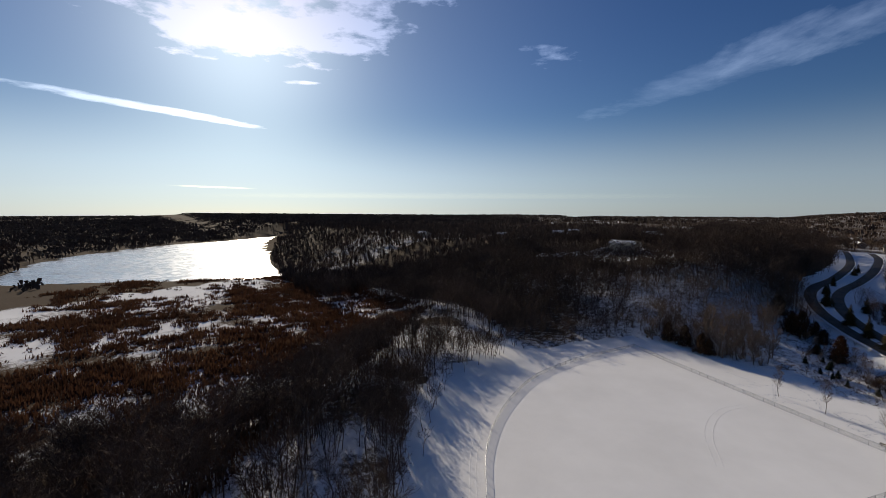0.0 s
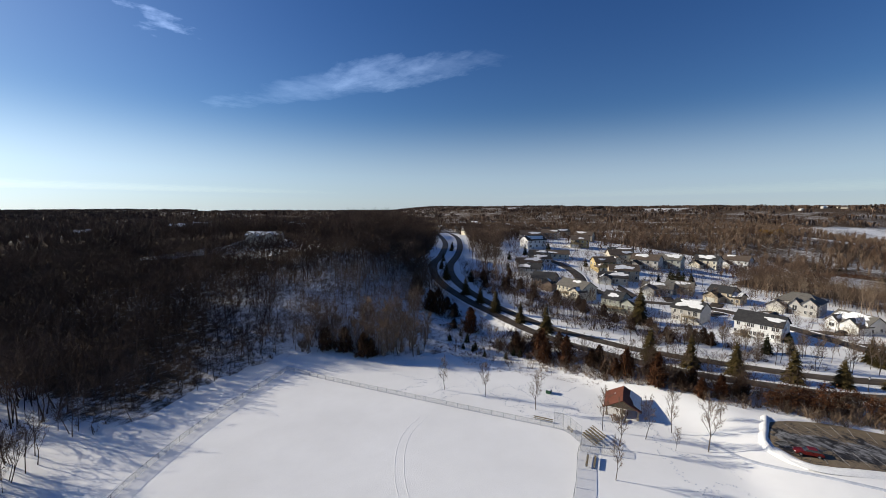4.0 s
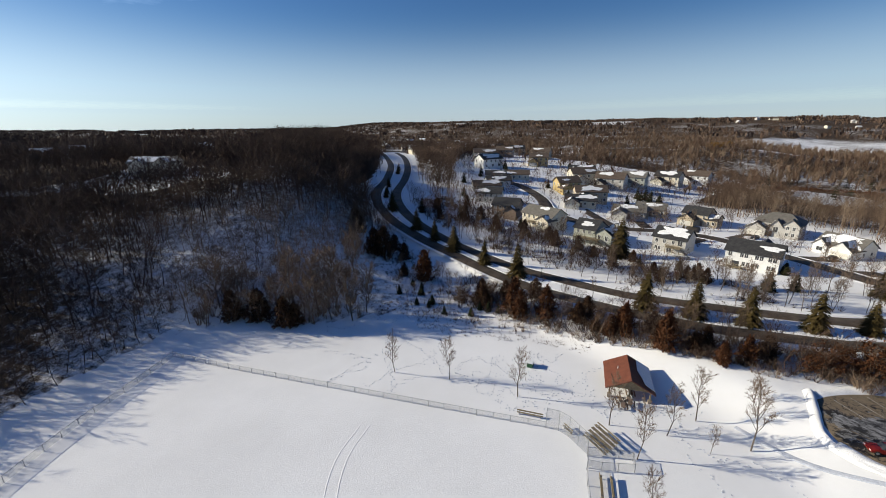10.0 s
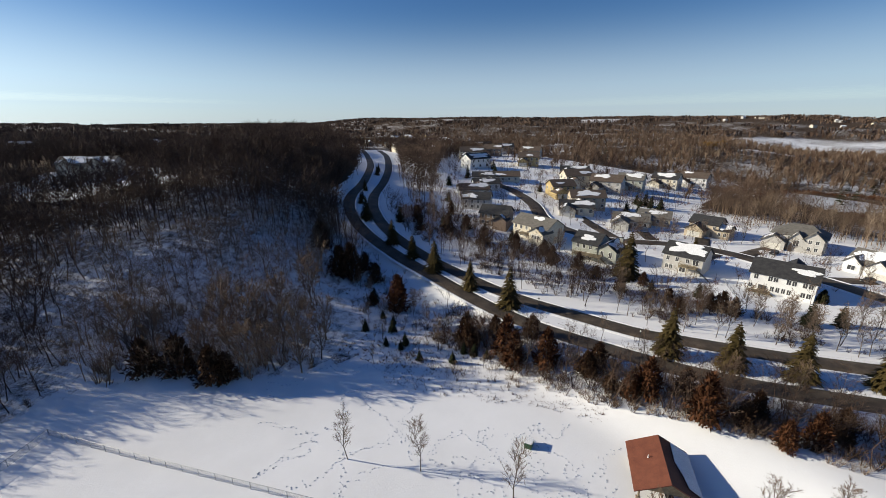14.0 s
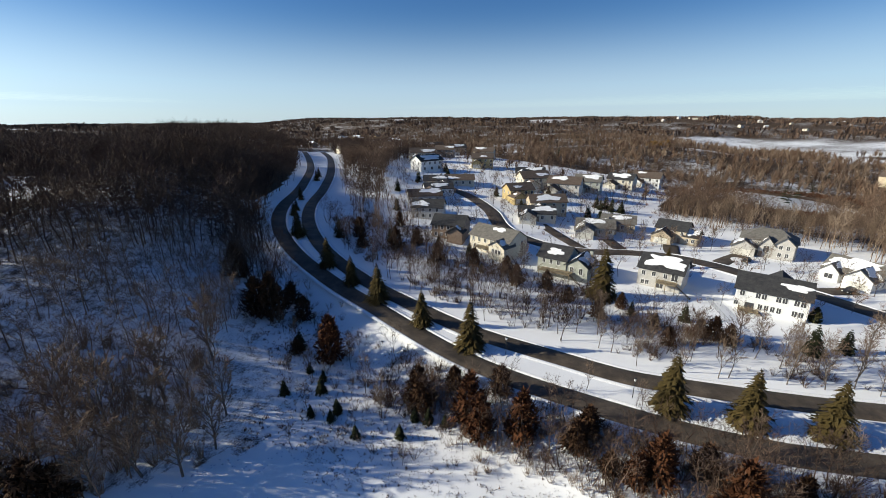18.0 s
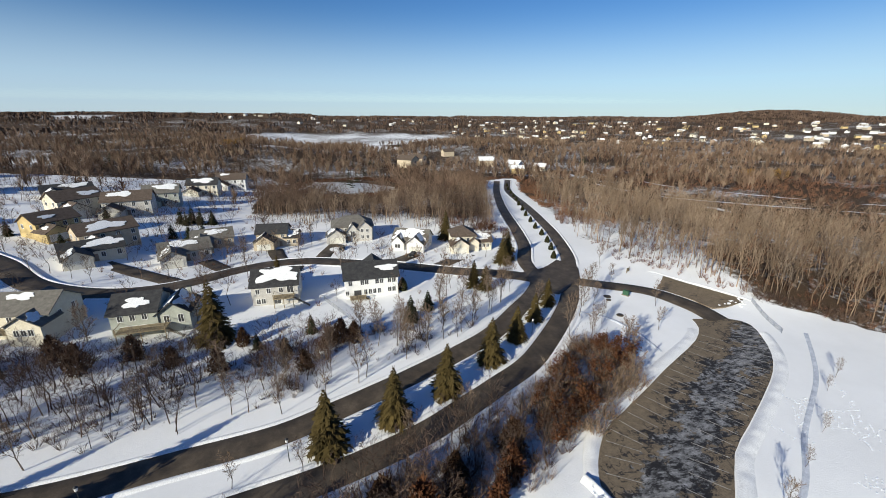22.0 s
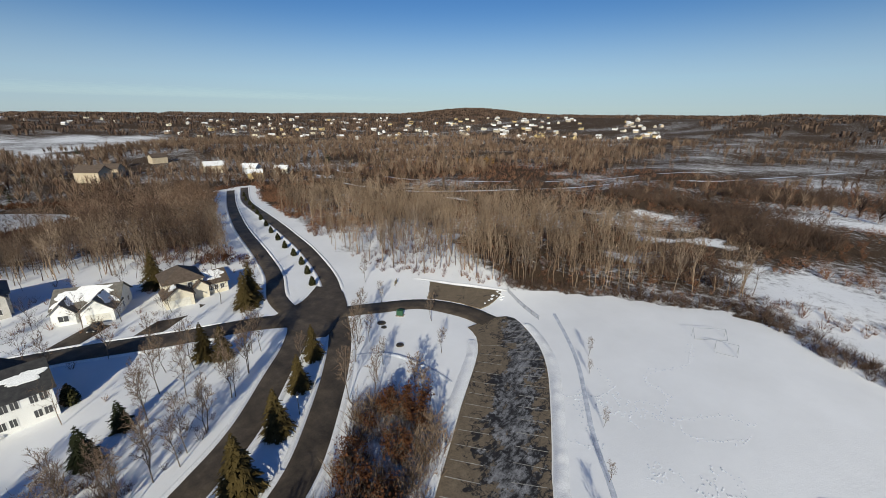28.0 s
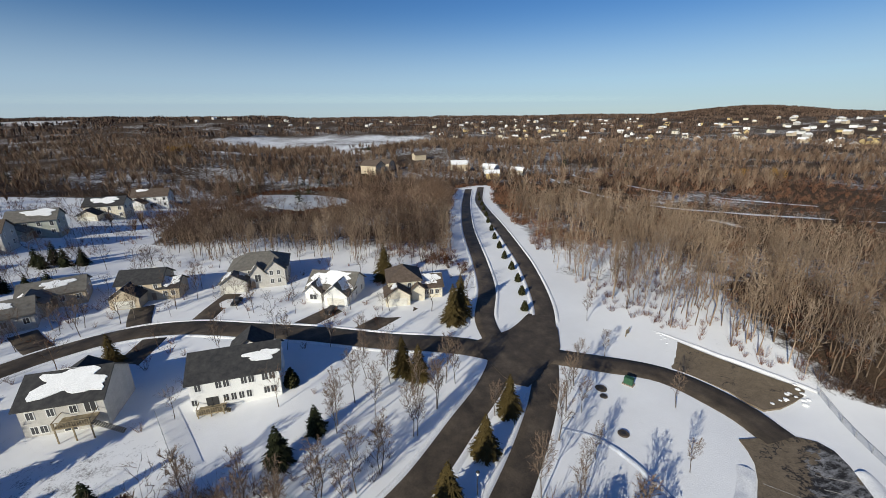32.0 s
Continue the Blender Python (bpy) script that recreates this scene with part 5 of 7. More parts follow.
fw = [mesh_of("wall", body_bm(13, 9, 5.6, 2.8, "gable_x"), WALLS[c]) for c in ("cream", "tan", "white", "grey", "yellow", "brown")]
fr = [mesh_of("roof", roof_bm(13, 9, 5.6, 2.8, "gable_x"), m) for m in (ROOFS["brown"], M_SNOW, ROOFS["grey"], M_SNOW)]
rt = np.random.default_rng(17)
FAR_LABELS = ("cream house with brown roof in the distant town", "tan house with snow-covered roof in the distant town", "white house with grey roof in the distant town", "grey house under snow in the distant town", "ochre house far off on the slope", "brown house far off on the slope")
n_far = 0
while n_far < 300:
    if n_far < 230:
        ang, d = radians(rt.uniform(-77, -16)), rt.uniform(840, 1700)
        if n_far % 9 == 0:
            ang, d = radians(rt.uniform(-16, 12)), rt.uniform(1350, 2000)
        hx, hy = 125 + d * math.cos(ang), 60 + d * math.sin(ang)
    else:
        d = rt.uniform(380, 900)
        ang = radians(rt.uniform(43, 66))
        hx, hy = 110 + d * math.cos(ang), 60 + d * math.sin(ang)
        if hx < road_x(hy) + 15 and hy < 520:
            continue
    if open_land(hx, hy) > 0.3:
        continue
    i = n_far % 6
    far_house(fw[i], fr[(n_far * 7) % 4], hx, hy, rt.random() * 3.14, 0.75 + 0.3 * rt.random(), FAR_LABELS[i])
    n_far += 1
for hx, hy, i, s in ((541, -3, 1, 1.5), (562, -18, 1, 1.3), (530, -88, 1, 1.2), (498, -108, 2, 1.1), (480, -128, 0, 0.9), (470, -98, 4, 0.9), (620, -70, 1, 1.1)):
    far_house(fw[i], fr[0] if hx > 535 else fr[3], hx, hy, 0.5 + hx % 1.3, s, "low pale building across the wooded valley")


# ---- the park
M_GREEN = grainy("green_paint", (0.02, 0.06, 0.033), (0.04, 0.11, 0.055), 2, 0.6, 20, 0.1)
M_RED = grainy("red_car_paint", (0.16, 0.012, 0.01), (0.22, 0.02, 0.015), 1, 0.3, 20, 0.02)
M_RUBBER = grainy("rubber", (0.015, 0.015, 0.015), (0.03, 0.03, 0.03), 4, 0.8, 20, 0.2)
M_LINE = grainy("worn_white_paint", (0.17, 0.15, 0.12), (0.5, 0.48, 0.43), 1.2, 0.7, 9, 0.1)
M_BLACK = grainy("black_metal", (0.02, 0.02, 0.02), (0.04, 0.04, 0.04), 3, 0.5, 20, 0.1)


def chain_link_material():
    """Wire mesh: thin diagonal wires, open between them."""
    m, nd, ln, b = node_mat("chain_link", 0.5)
    b.inputs["Base Color"].default_value = (0.36, 0.37, 0.38, 1)
    b.inputs["Metallic"].default_value = 0.6
    tr = nd.new("ShaderNodeBsdfTransparent")
    mx = nd.new("ShaderNodeMixShader")
    mx.inputs[0].default_value = 0.14
    out = nd["Material Output"]
    ln.new(tr.outputs[0], mx.inputs[1])
    ln.new(b.outputs[0], mx.inputs[2])
    ln.new(mx.outputs[0], out.inputs[0])
    return m


M_MESH = chain_link_material()


def fence(name, pts, tall, gap, label, sharp=False):
    """Chain-link fence along a line: posts, rails and wire, each panel its own part."""
    line = spline(pts, 1.0) if len(pts) > 2 and not sharp else np.array(pts, float)
    seg = np.linalg.norm(np.diff(line, axis=0), axis=1)
    run = np.concatenate([[0], np.cumsum(seg)])
    n = max(1, round(run[-1] / gap))
    at = np.linspace(0, run[-1], n + 1)
    p = np.column_stack([np.interp(at, run, line[:, 0]), np.interp(at, run, line[:, 1])])
    f = tagged(new(name), label, "fence")
    zs = [float(height(x, y)) for x, y in p]
    me = None
    for (x, y), z in zip(p, zs):
        if me is None:
            me = mesh_of("post", tube(bmesh.new(), (0, 0, -0.3), (0, 0, tall + 0.06), 0.05, 0.05, 6), M_STEEL)
        o = part_mesh("post", me, f)
        o.matrix_basis = Matrix.Translation((x, y, z))
    for i in range(n):
        a, b = Vector((*p[i], zs[i])), Vector((*p[i + 1], zs[i + 1]))
        up = Vector((0, 0, tall))
        part("rail", tube(bmesh.new(), a + up, b + up, 0.035, 0.035, 5), M_STEEL, f)
        sd = (b - a).cross(Vector((0, 0, 1))).normalized() * 0.012
        part("wire_mesh", poly(bmesh.new(), [a + Vector((0, 0, 0.05)) - sd, b + Vector((0, 0, 0.05)) - sd, b + up - sd, a + up - sd], sd * 2), M_MESH, f)
    return f


fence("outfield_fence", [(60.5, 148.5), (101.5, 78.3)], 1.3, 3.0, "long low chain-link outfield fence standing in snow")
fence("outfield_fence", [(60.5, 148.5), (44, 136), (30, 122), (18, 105), (10, 82), (7.5, 62), (9, 44)], 1.3, 3.0, "curved chain-link outfield fence beside the woods")
fence("backstop", [(101.5, 78.3), (102.8, 75.7), (101.9, 73.1), (101, 70.5)], 4.0, 2.2, "tall chain-link backstop behind the ball field", True)
fence("sideline_fence", [(98.2, 69.1), (95.7, 67.7), (88, 62.5), (60, 47)], 1.5, 3.0, "chain-link sideline fence standing in snow", True)
fence("dugout_fence", [(100.8, 70.4), (105.1, 65.2), (102.7, 63.9), (98.3, 69.0), (100.7, 70.3)], 1.6, 2.4, "chain-link dugout enclosure round a players' bench", True)


def bench(x, y, rz, long=4.2):
    b = tagged(new("players_bench"), "timber players' bench on steel legs in snow", "bench", "benches at the ball field")
    b.matrix_basis = at_pose(x, y, rz)
    part("seat", block(-long / 2, long / 2, -0.16, 0.16, 0.42, 0.48, 0.01), M_WOOD, b)
    part("backrest", block(-long / 2, long / 2, 0.18, 0.23, 0.62, 0.9, 0.01), M_WOOD, b)
    for lx in (-long / 2 + 0.4, long / 2 - 0.4):
        part("leg", block(lx - 0.04, lx + 0.04, -0.12, 0.24, -0.1, 0.62), M_STEEL, b)


bench(102, 81.9, -62, 4.6)
bench(96.6, 66.0, 30)
bench(97.4, 64.8, 30)
bench(103.4, 75.3, -109, 2.2)


def bleacher(x, y, rz):
    b = tagged(new("bleacher"), "small timber and steel bleacher with five plank rows in snow", "bleacher")
    b.matrix_basis = at_pose(x, y, rz)
    for i in range(5):
        part("plank", block(-2.4, 2.4, i * 0.62, i * 0.62 + 0.27, 0.4 + i * 0.3, 0.46 + i * 0.3, 0.01), M_WOOD, b)
        part("plank", block(-2.4, 2.4, i * 0.62 - 0.3, i * 0.62 - 0.06, 0.1 + i * 0.3, 0.15 + i * 0.3, 0.01), M_WOOD, b)
    for lx in (-1.9, 0, 1.9):
        bm = bmesh.new()
        tube(bm, (lx, -0.3, 0.05), (lx, 2.8, 1.55), 0.04, 0.04, 5)
        tube(bm, (lx, 2.6, -0.1), (lx, 2.6, 1.6), 0.04, 0.04, 5)
        tube(bm, (lx, -0.2, 0.0), (lx, 2.6, 0.0), 0.04, 0.04, 5)
        part("frame", bm, M_STEEL, b)


bleacher(103.9, 70.6, -109)


def pavilion():
    p = tagged(new("picnic_pavilion"), "open picnic pavilion with rust-red metal gable roof half snow-covered", "pavilion")
    p.matrix_basis = at_pose(122.4, 73.5, 28.3, -4.0)
    L_, W_, ev, rise = 9.4, 8.6, 2.6, 2.1
    part("roof", roof_bm(L_ - 0.8, W_ - 0.8, ev, rise, "gable_x", over=0.4, thick=0.16), ROOFS["rust"], p)
    bm = bmesh.new()
    poly(bm, [(-3.6, -W_ / 2 + 0.1, ev + 0.04), (4.2, -W_ / 2 + 0.1, ev + 0.04), (4.3, -1.7, ev + rise * 0.63 + 0.1), (0.5, -1.5, ev + rise * 0.66 + 0.1), (-1.5, -2.2, ev + rise * 0.5 + 0.1), (-3.4, -2.5, ev + rise * 0.44 + 0.1)], (0, 0, 0.16))
    part("roof_snow", bm, M_SNOW, p, "snow left on the shaded slope")
    for sx in (-1, 1):
        bm = bmesh.new()
        x0 = sx * (L_ / 2 - 0.75)
        poly(bm, [(x0, -W_ / 2 + 0.5, ev), (x0, W_ / 2 - 0.5, ev), (x0, 0, ev + rise * 0.9)], (0.12 * sx, 0, 0))
        part("gable", bm, M_WOOD, p)
        for y0 in (-W_ / 2 + 0.8, 0, W_ / 2 - 0.8):
            post = part("post", block(x0 - 0.12, x0 + 0.12, y0 - 0.12, y0 + 0.12, 0, ev, 0.01), M_WOOD, p)
            part("stone_base", block(x0 - 0.3, x0 + 0.3, y0 - 0.3, y0 + 0.3, -0.2, 1.0, 0.03), M_STONE, post)
    part("beam", block(-L_ / 2 + 0.6, L_ / 2 - 0.6, -W_ / 2 + 0.7, -W_ / 2 + 0.9, ev - 0.3, ev), M_WOOD, p)
    part("beam", block(-L_ / 2 + 0.6, L_ / 2 - 0.6, W_ / 2 - 0.9, W_ / 2 - 0.7, ev - 0.3, ev), M_WOOD, p)
    part("floor_slab", block(-L_ / 2 + 0.4, L_ / 2 - 0.4, -W_ / 2 + 0.5, W_ / 2 - 0.5, -0.25, 0.06, 0.02), M_STONE, p)
    part("vent", tube(bmesh.new(), (0.6, 1.9, ev + 1.0), (0.6, 1.9, ev + 1.75), 0.09, 0.09, 6), M_TRIM, p)
    part("wall", block(1.5, 3.6, 1.0, 3.3, 0, 2.2, 0.02), M_WOOD, p, "timber storage room under the roof")
    return p


pavilion()


def picnic_table(x, y, rz):
    t = tagged(new("picnic_table"), "brown timber picnic table stored by the pavilion", "table", "picnic tables")
    t.matrix_basis = at_pose(x, y, rz)
    part("tabletop", block(-0.95, 0.95, -0.36, 0.36, 0.71, 0.76, 0.01), WALLS["brown"], t)
    for s in (-1, 1):
        part("seat", block(-0.95, 0.95, s * 0.72 - 0.13, s * 0.72 + 0.13, 0.42, 0.46, 0.01), WALLS["brown"], t)
        bm = bmesh.new()
        tube(bm, (s * 0.7, -0.7, -0.05), (s * 0.7, 0.25, 0.72), 0.04, 0.04, 5)
        tube(bm, (s * 0.7, 0.7, -0.05), (s * 0.7, -0.25, 0.72), 0.04, 0.04, 5)
        part("leg", bm, WALLS["brown"], t)


for x, y, rz in ((117.5, 70.8, 20), (117.0, 72.4, 40), (115.9, 71.4, 25), (120.5, 72, 30)):
    picnic_table(x, y, rz)

box = tagged(new("utility_box"), "green metal utility box with a white snow-topped lid", "box")
box.matrix_basis = at_pose(115.2, 91, 20)
part("body", block(-0.75, 0.75, -0.6, 0.6, -0.1, 1.0, 0.04), M_GREEN, box)
part("lid", block(-0.8, 0.8, -0.66, 0.66, 1.0, 1.2, 0.05), M_SNOW, box, "snow-covered lid")


def goal(x, y, rz, wide=5.5):
    g = tagged(new("soccer_goal"), "grey tubular soccer goal frame in the snow field", "goal", "soccer goals")
    g.matrix_basis = at_pose(x, y, rz)
    for s in (-1, 1):
        part("upright", tube(bmesh.new(), (s * wide / 2, 0, 0), (s * wide / 2, 0, 2.0), 0.035, 0.035, 6), M_STEEL, g)
        part("stay", tube(bmesh.new(), (s * wide / 2, 0, 2.0), (s * wide / 2, 1.6, 0), 0.035, 0.035, 6), M_STEEL, g)
    part("crossbar", tube(bmesh.new(), (-wide / 2, 0, 2.0), (wide / 2, 0, 2.0), 0.035, 0.035, 6), M_STEEL, g)
    part("base_bar", tube(bmesh.new(), (-wide / 2, 1.6, 0.05), (wide / 2, 1.6, 0.05), 0.035, 0.035, 6), M_STEEL, g)


goal(105.3, 3.0, -145)
goal(128.5, -36.5, 35, 7)
goal(124.5, -31.8, 10, 4)


def car(x, y, rz, mat, label):
    c = tagged(new("car"), label, "car")
    c.matrix_basis = at_pose(x, y, rz) @ Matrix.Translation((0, 0, 0.12))
    bm = bmesh.new()
    poly(bm, [(-2.2, -0.85, 0.3), (2.2, -0.85, 0.3), (2.25, -0.85, 0.7), (1.3, -0.85, 0.92), (0.7, -0.85, 0.95), (-1.9, -0.85, 0.98), (-2.25, -0.85, 0.75)], (0, 1.7, 0))
    bmesh.ops.bevel(bm, geom=bm.edges[:], offset=0.08, segments=2, affect="EDGES")
    part("body", bm, mat, c)
    bm = bmesh.new()
    poly(bm, [(0.9, -0.72, 0.92), (0.25, -0.72, 1.4), (-1.3, -0.72, 1.42), (-1.95, -0.72, 0.95)], (0, 1.44, 0))
    bmesh.ops.bevel(bm, geom=bm.edges[:], offset=0.06, segments=2, affect="EDGES")
    part("cabin", bm, M_GLASS, c, "dark glass cabin")
    part("roof", block(-1.25, 0.2, -0.66, 0.66, 1.4, 1.45, 0.02), mat, c)
    for wx in (-1.4, 1.4):
        for wy in (-0.8, 0.8):
            w = part("wheel", tube(bmesh.new(), (wx, wy - 0.1, 0.32), (wx, wy + 0.1, 0.32), 0.33, 0.33, 14), M_RUBBER, c)
            part("rim", tube(bmesh.new(), (wx, wy - 0.11, 0.32), (wx, wy + 0.11, 0.32), 0.2, 0.2, 10), M_STEEL, w)
    for wy in (-0.6, 0.6):
        part("headlight", block(2.17, 2.26, wy - 0.18, wy + 0.18, 0.56, 0.7, 0.02), M_TRIM, c)


car(128.6, 39.2, 120, M_RED, "parked red saloon car in the lot")
car(251, 77, 165, M_BLACK, "parked black car on a driveway")
car(237, 53, 150, M_BLACK, "parked dark car on a driveway")

# stall lines
left = spline([(167, -0.8), (164, 3.4), (160, 11.4), (156.6, 18.6), (153.5, 24.6), (151, 29.6), (148.4, 34.8), (145, 41), (137.5, 46.8)], 0.5)
right = spline([(163, -13.2), (161, -12.1), (155.6, -7.6), (150.6, -1.4), (145.6, 7.4), (140.5, 17.2), (136.6, 24.7), (130.8, 31.5), (126.4, 38), (128, 43.6)], 0.5)
for line, sg in ((left, 1), (right, -1)):
    nrm = side_of(line) * sg
    step = int(round(2.75 / 0.5))
    for i in range(4, len(line) - 3, step):
        p, n_ = line[i] + nrm[i] * 0.5, nrm[i]
        t_ = np.array([-n_[1], n_[0]]) * 0.055
        q = p + n_ * 4.9
        z0 = lambda v: float(height(v[0], v[1])) + 0.126
        bm = poly(bmesh.new(), [(*(p - t_), z0(p)), (*(p + t_), z0(p)), (*(q + t_), z0(q)), (*(q - t_), z0(q))], (0, 0, 0.012))
        o = part("stall_line", bm, M_LINE, lot)

# trodden path beside the lot, with a low rail
PATH_LINE = spline([(160, -24), (152.5, -15), (146, -6), (137, 10), (129, 22), (123.5, 36), (121.5, 46), (124, 56)])
ribbon("pavement", PATH_LINE, 0.7, M_TRODDEN, 0.06, "trodden footpath packed into the snow")
snowbank(left, -1.3, 6, 2.4, 0.32)
snowbank(spline([(203, -15.8), (196, -18.6), (188.3, -21), (180, -24.6), (175.5, -26.6)], 0.7), 0.2, 9, 1.3, 0.24)
snowbank(right, 1.3, 7, 2.4, 0.36)
snowbank(spline([(138.5, 49), (133, 47.6), (127.5, 45.8), (125, 42), (124.6, 38)], 0.6), 0.3, 8, 2.0, 0.8)
# Edge of a shallow swale, put in as a ribbon of darker snow colour.
ribbon("trail", spline([(184.5, 21), (183.3, 20.4), (181, 17.4), (178.5, 15.4), (174, 14), (168, 13.6), (162.2, 14.2)]), 0.5, M_TRODDEN, 0.03, "thin darker strip drawing a swale edge in the island snow")
fence("yard_fence", [(206.8, 83.2), (192, 76.3)], 1.2, 2.6, "low wire yard fence between two snowy gardens", True)
fence("path_fence", [(174.9, -26.1), (168.2, -21.9), (161.4, -18.5)], 1.2, 3.0, "low chain-link fence at the corner of the parking lot")
for pts in (((79, 101), (72, 97), (66, 90), (61, 80), (58, 66)), ((80.5, 100), (73.5, 96), (67.5, 89), (62.5, 79), (59.5, 66)), ((26, 120), (13, 102), (5, 80), (4, 60), (6, 42)), ((27.5, 119), (14.5, 101), (6.4, 79), (5.4, 60), (7.4, 42))):
    ribbon("tyre_track", spline(pts), 0.2, M_SNOW, 0.012, "tyre track pressed into the snow")

# island between parkway and lot: access pads, cabinet, small signs
for x, y, r_ in ((189.5, 7.5, 1.1), (179, 11.5, 0.9), (187.5, 8.5, 0.7)):
    pad = tagged(new("access_cover"), "round bare earth patch with an iron cover", "cover")
    pad.matrix_basis = at_pose(x, y, 0)
    part("ring", tube(bmesh.new(), (0, 0, -0.1), (0, 0, 0.06), r_, r_ * 0.85, 14), M_ROAD, pad)
    part("lid", tube(bmesh.new(), (0, 0, 0.0), (0, 0, 0.1), r_ * 0.45, r_ * 0.45, 12), M_BLACK, pad)
cab = tagged(new("utility_cabinet"), "dark green metal utility cabinet on a pad", "cabinet")
cab.matrix_basis = at_pose(188.9, 1.9, 30)
part("body", block(-0.8, 0.8, -0.5, 0.5, 0.1, 1.4, 0.05), M_GREEN, cab)
part("pad", block(-1.0, 1.0, -0.7, 0.7, -0.2, 0.1, 0.03), M_STONE, cab)
kiosk = tagged(new("park_sign"), "brown timber park sign on two posts in snow", "sign")
kiosk.matrix_basis = at_pose(203, -10, -60)
part("board", block(-1.1, 1.1, -0.06, 0.06, 0.6, 1.7, 0.03), M_WOOD, kiosk)
for s in (-1, 1):
    part("post", block(s * 0.9 - 0.08, s * 0.9 + 0.08, -0.08, 0.08, -0.2, 1.9, 0.01), M_WOOD, kiosk)
# lumps of ploughed snow at the end of the turnaround
rb = np.random.default_rng(23)
for i in range(26):
    x, y = 176.2 + rb.normal() * 0.9, -22.5 + rb.normal() * 2.0
    if i > 15:
        x, y = 199.5 + rb.normal() * 1.4, -15.0 + rb.normal() * 1.0
    bm = bmesh.new()
    bmesh.ops.create_icosphere(bm, subdivisions=2, radius=0.22 + 0.3 * rb.random())
    for v in bm.verts:
        v.co *= 1 + 0.3 * noise.noise(v.co * 1.3 + Vector((i * 3.1, 0, 0)))
        v.co.z *= 0.6
    me = mesh_of("snow_lump", bm, M_SNOW)
    o = tagged(new("snow_lump", me), "lump of dirty ploughed snow beside the turnaround", "snow", "snow lumps by the turnaround")
    o.matrix_basis = at_pose(x, y, 40 * i)


def lamp(x, y):
    l_ = tagged(new("street_lamp"), "short black street lamp in the snowy median", "lamp", "street lamps")
    l_.matrix_basis = at_pose(x, y, 0)
    part("pole", tube(bmesh.new(), (0, 0, -0.1), (0, 0, 3.4), 0.07, 0.05, 8), M_BLACK, l_)
    h_ = part("head", tube(bmesh.new(), (0, 0, 3.4), (0, 0, 3.9), 0.16, 0.22, 8), M_TRIM, l_, "frosted lamp head")
    part("cap", tube(bmesh.new(), (0, 0, 3.9), (0, 0, 4.1), 0.28, 0.05, 8), M_BLACK, h_)


for x, y in ((152.3, 88), (150.5, 112), (176, 37.5)):
    lamp(x, y)

# footprints: small kicked-up crumbs of snow along wandering lines
rf = np.random.default_rng(61)
crumbs = Heap()
for x, y, n_, turn in [(112, 70, 160, 0.5), (108, 82, 140, 0.5), (96, 104, 150, 0.3), (84, 112, 160, 0.25), (118, 84, 120, 0.6), (104, 92, 140, 0.5), (112, 60, 120, 0.5), (95, 72, 70, 0.3), (140, 6, 90, 0.4), (132, 4, 130, 0.6), (126, 10, 130, 0.7), (118, -6, 100, 0.3), (145, -8, 70, 0.2), (100, 62, 60, 0.4), (86, 128, 90, 0.2), (124, 60, 80, 0.5)]:
    a_ = rf.random() * 6.28
    for i in range(n_):
        a_ += rf.normal() * turn
        x, y = x + 0.5 * math.cos(a_), y + 0.5 * math.sin(a_)
        if (y > 72 and x < 62.5 + (148.5 - y) * 0.584) or (y <= 72 and x < 104 and y > 20) or not inside([x], [y], FIELD_RING)[0] or inside([x], [y], LOT_RING)[0]:
            a_ += 2.0
            continue
        z_ = float(height(x, y))
        jx, jy = x + rf.normal() * 0.35, y + rf.normal() * 0.35
        crumbs.add(prism((jx, jy, z_ - 0.06), (jx, jy, z_ + 0.03 + 0.08 * rf.random()), 0.2, 0.08, 4))
tagged(new("footprints", mesh_from("footprints", *crumbs.arrays(), M_TRODDEN)), "footprints kicked into the snow of the park", "footprints", kind="stuff")


# ---- conifers in the medians and yards
r_sp = np.random.default_rng(31)
SPRUCE = Kind([maker("spruce", lambda: spruce(r_sp, 8.0, 2.3), (M_BARK, M_NEEDLE), "olive-green spruce with drooping boughs standing in snow", "tree", "spruces along the parkway") for _ in range(4)])
for x, y, s in ((156.5, 72, 1.0), (161, 62, 1.0), (168, 50.7, 1.0), (174.8, 42, 0.82), (182, 33.8, 0.72), (189, 26.5, 0.75), (153, 82.5, 1.05), (147.6, 119, 1.1), (148.5, 133, 0.85), (149, 148, 1.0), (150.5, 160, 0.8), (152.5, 173, 0.9), (160.5, 200, 1.0), (173, 222, 0.55), (178, 228, 0.5), (190, 243, 0.6), (222, 276, 0.6), (230, 285, 0.6),
                (191, 106, 1.45), (225, 22, 1.1), (222, 25, 1.0), (254, 36, 1.2), (206, 41, 0.8), (203, 38.5, 0.75), (228, 97, 0.7)):
    SPRUCE.put(x, y, s * 1.28)
r_dk = np.random.default_rng(37)
M_DARK = islands("dark_spruce_needles", [(0, (0.018, 0.024, 0.012)), (0.5, (0.035, 0.042, 0.02)), (1, (0.06, 0.065, 0.03))])
FIR = Kind([maker("fir", lambda: spruce(r_dk, 5.0, 1.6, 13), (M_BARK, M_DARK), "young dark green fir in the snow", "tree", "young firs") for _ in range(3)])
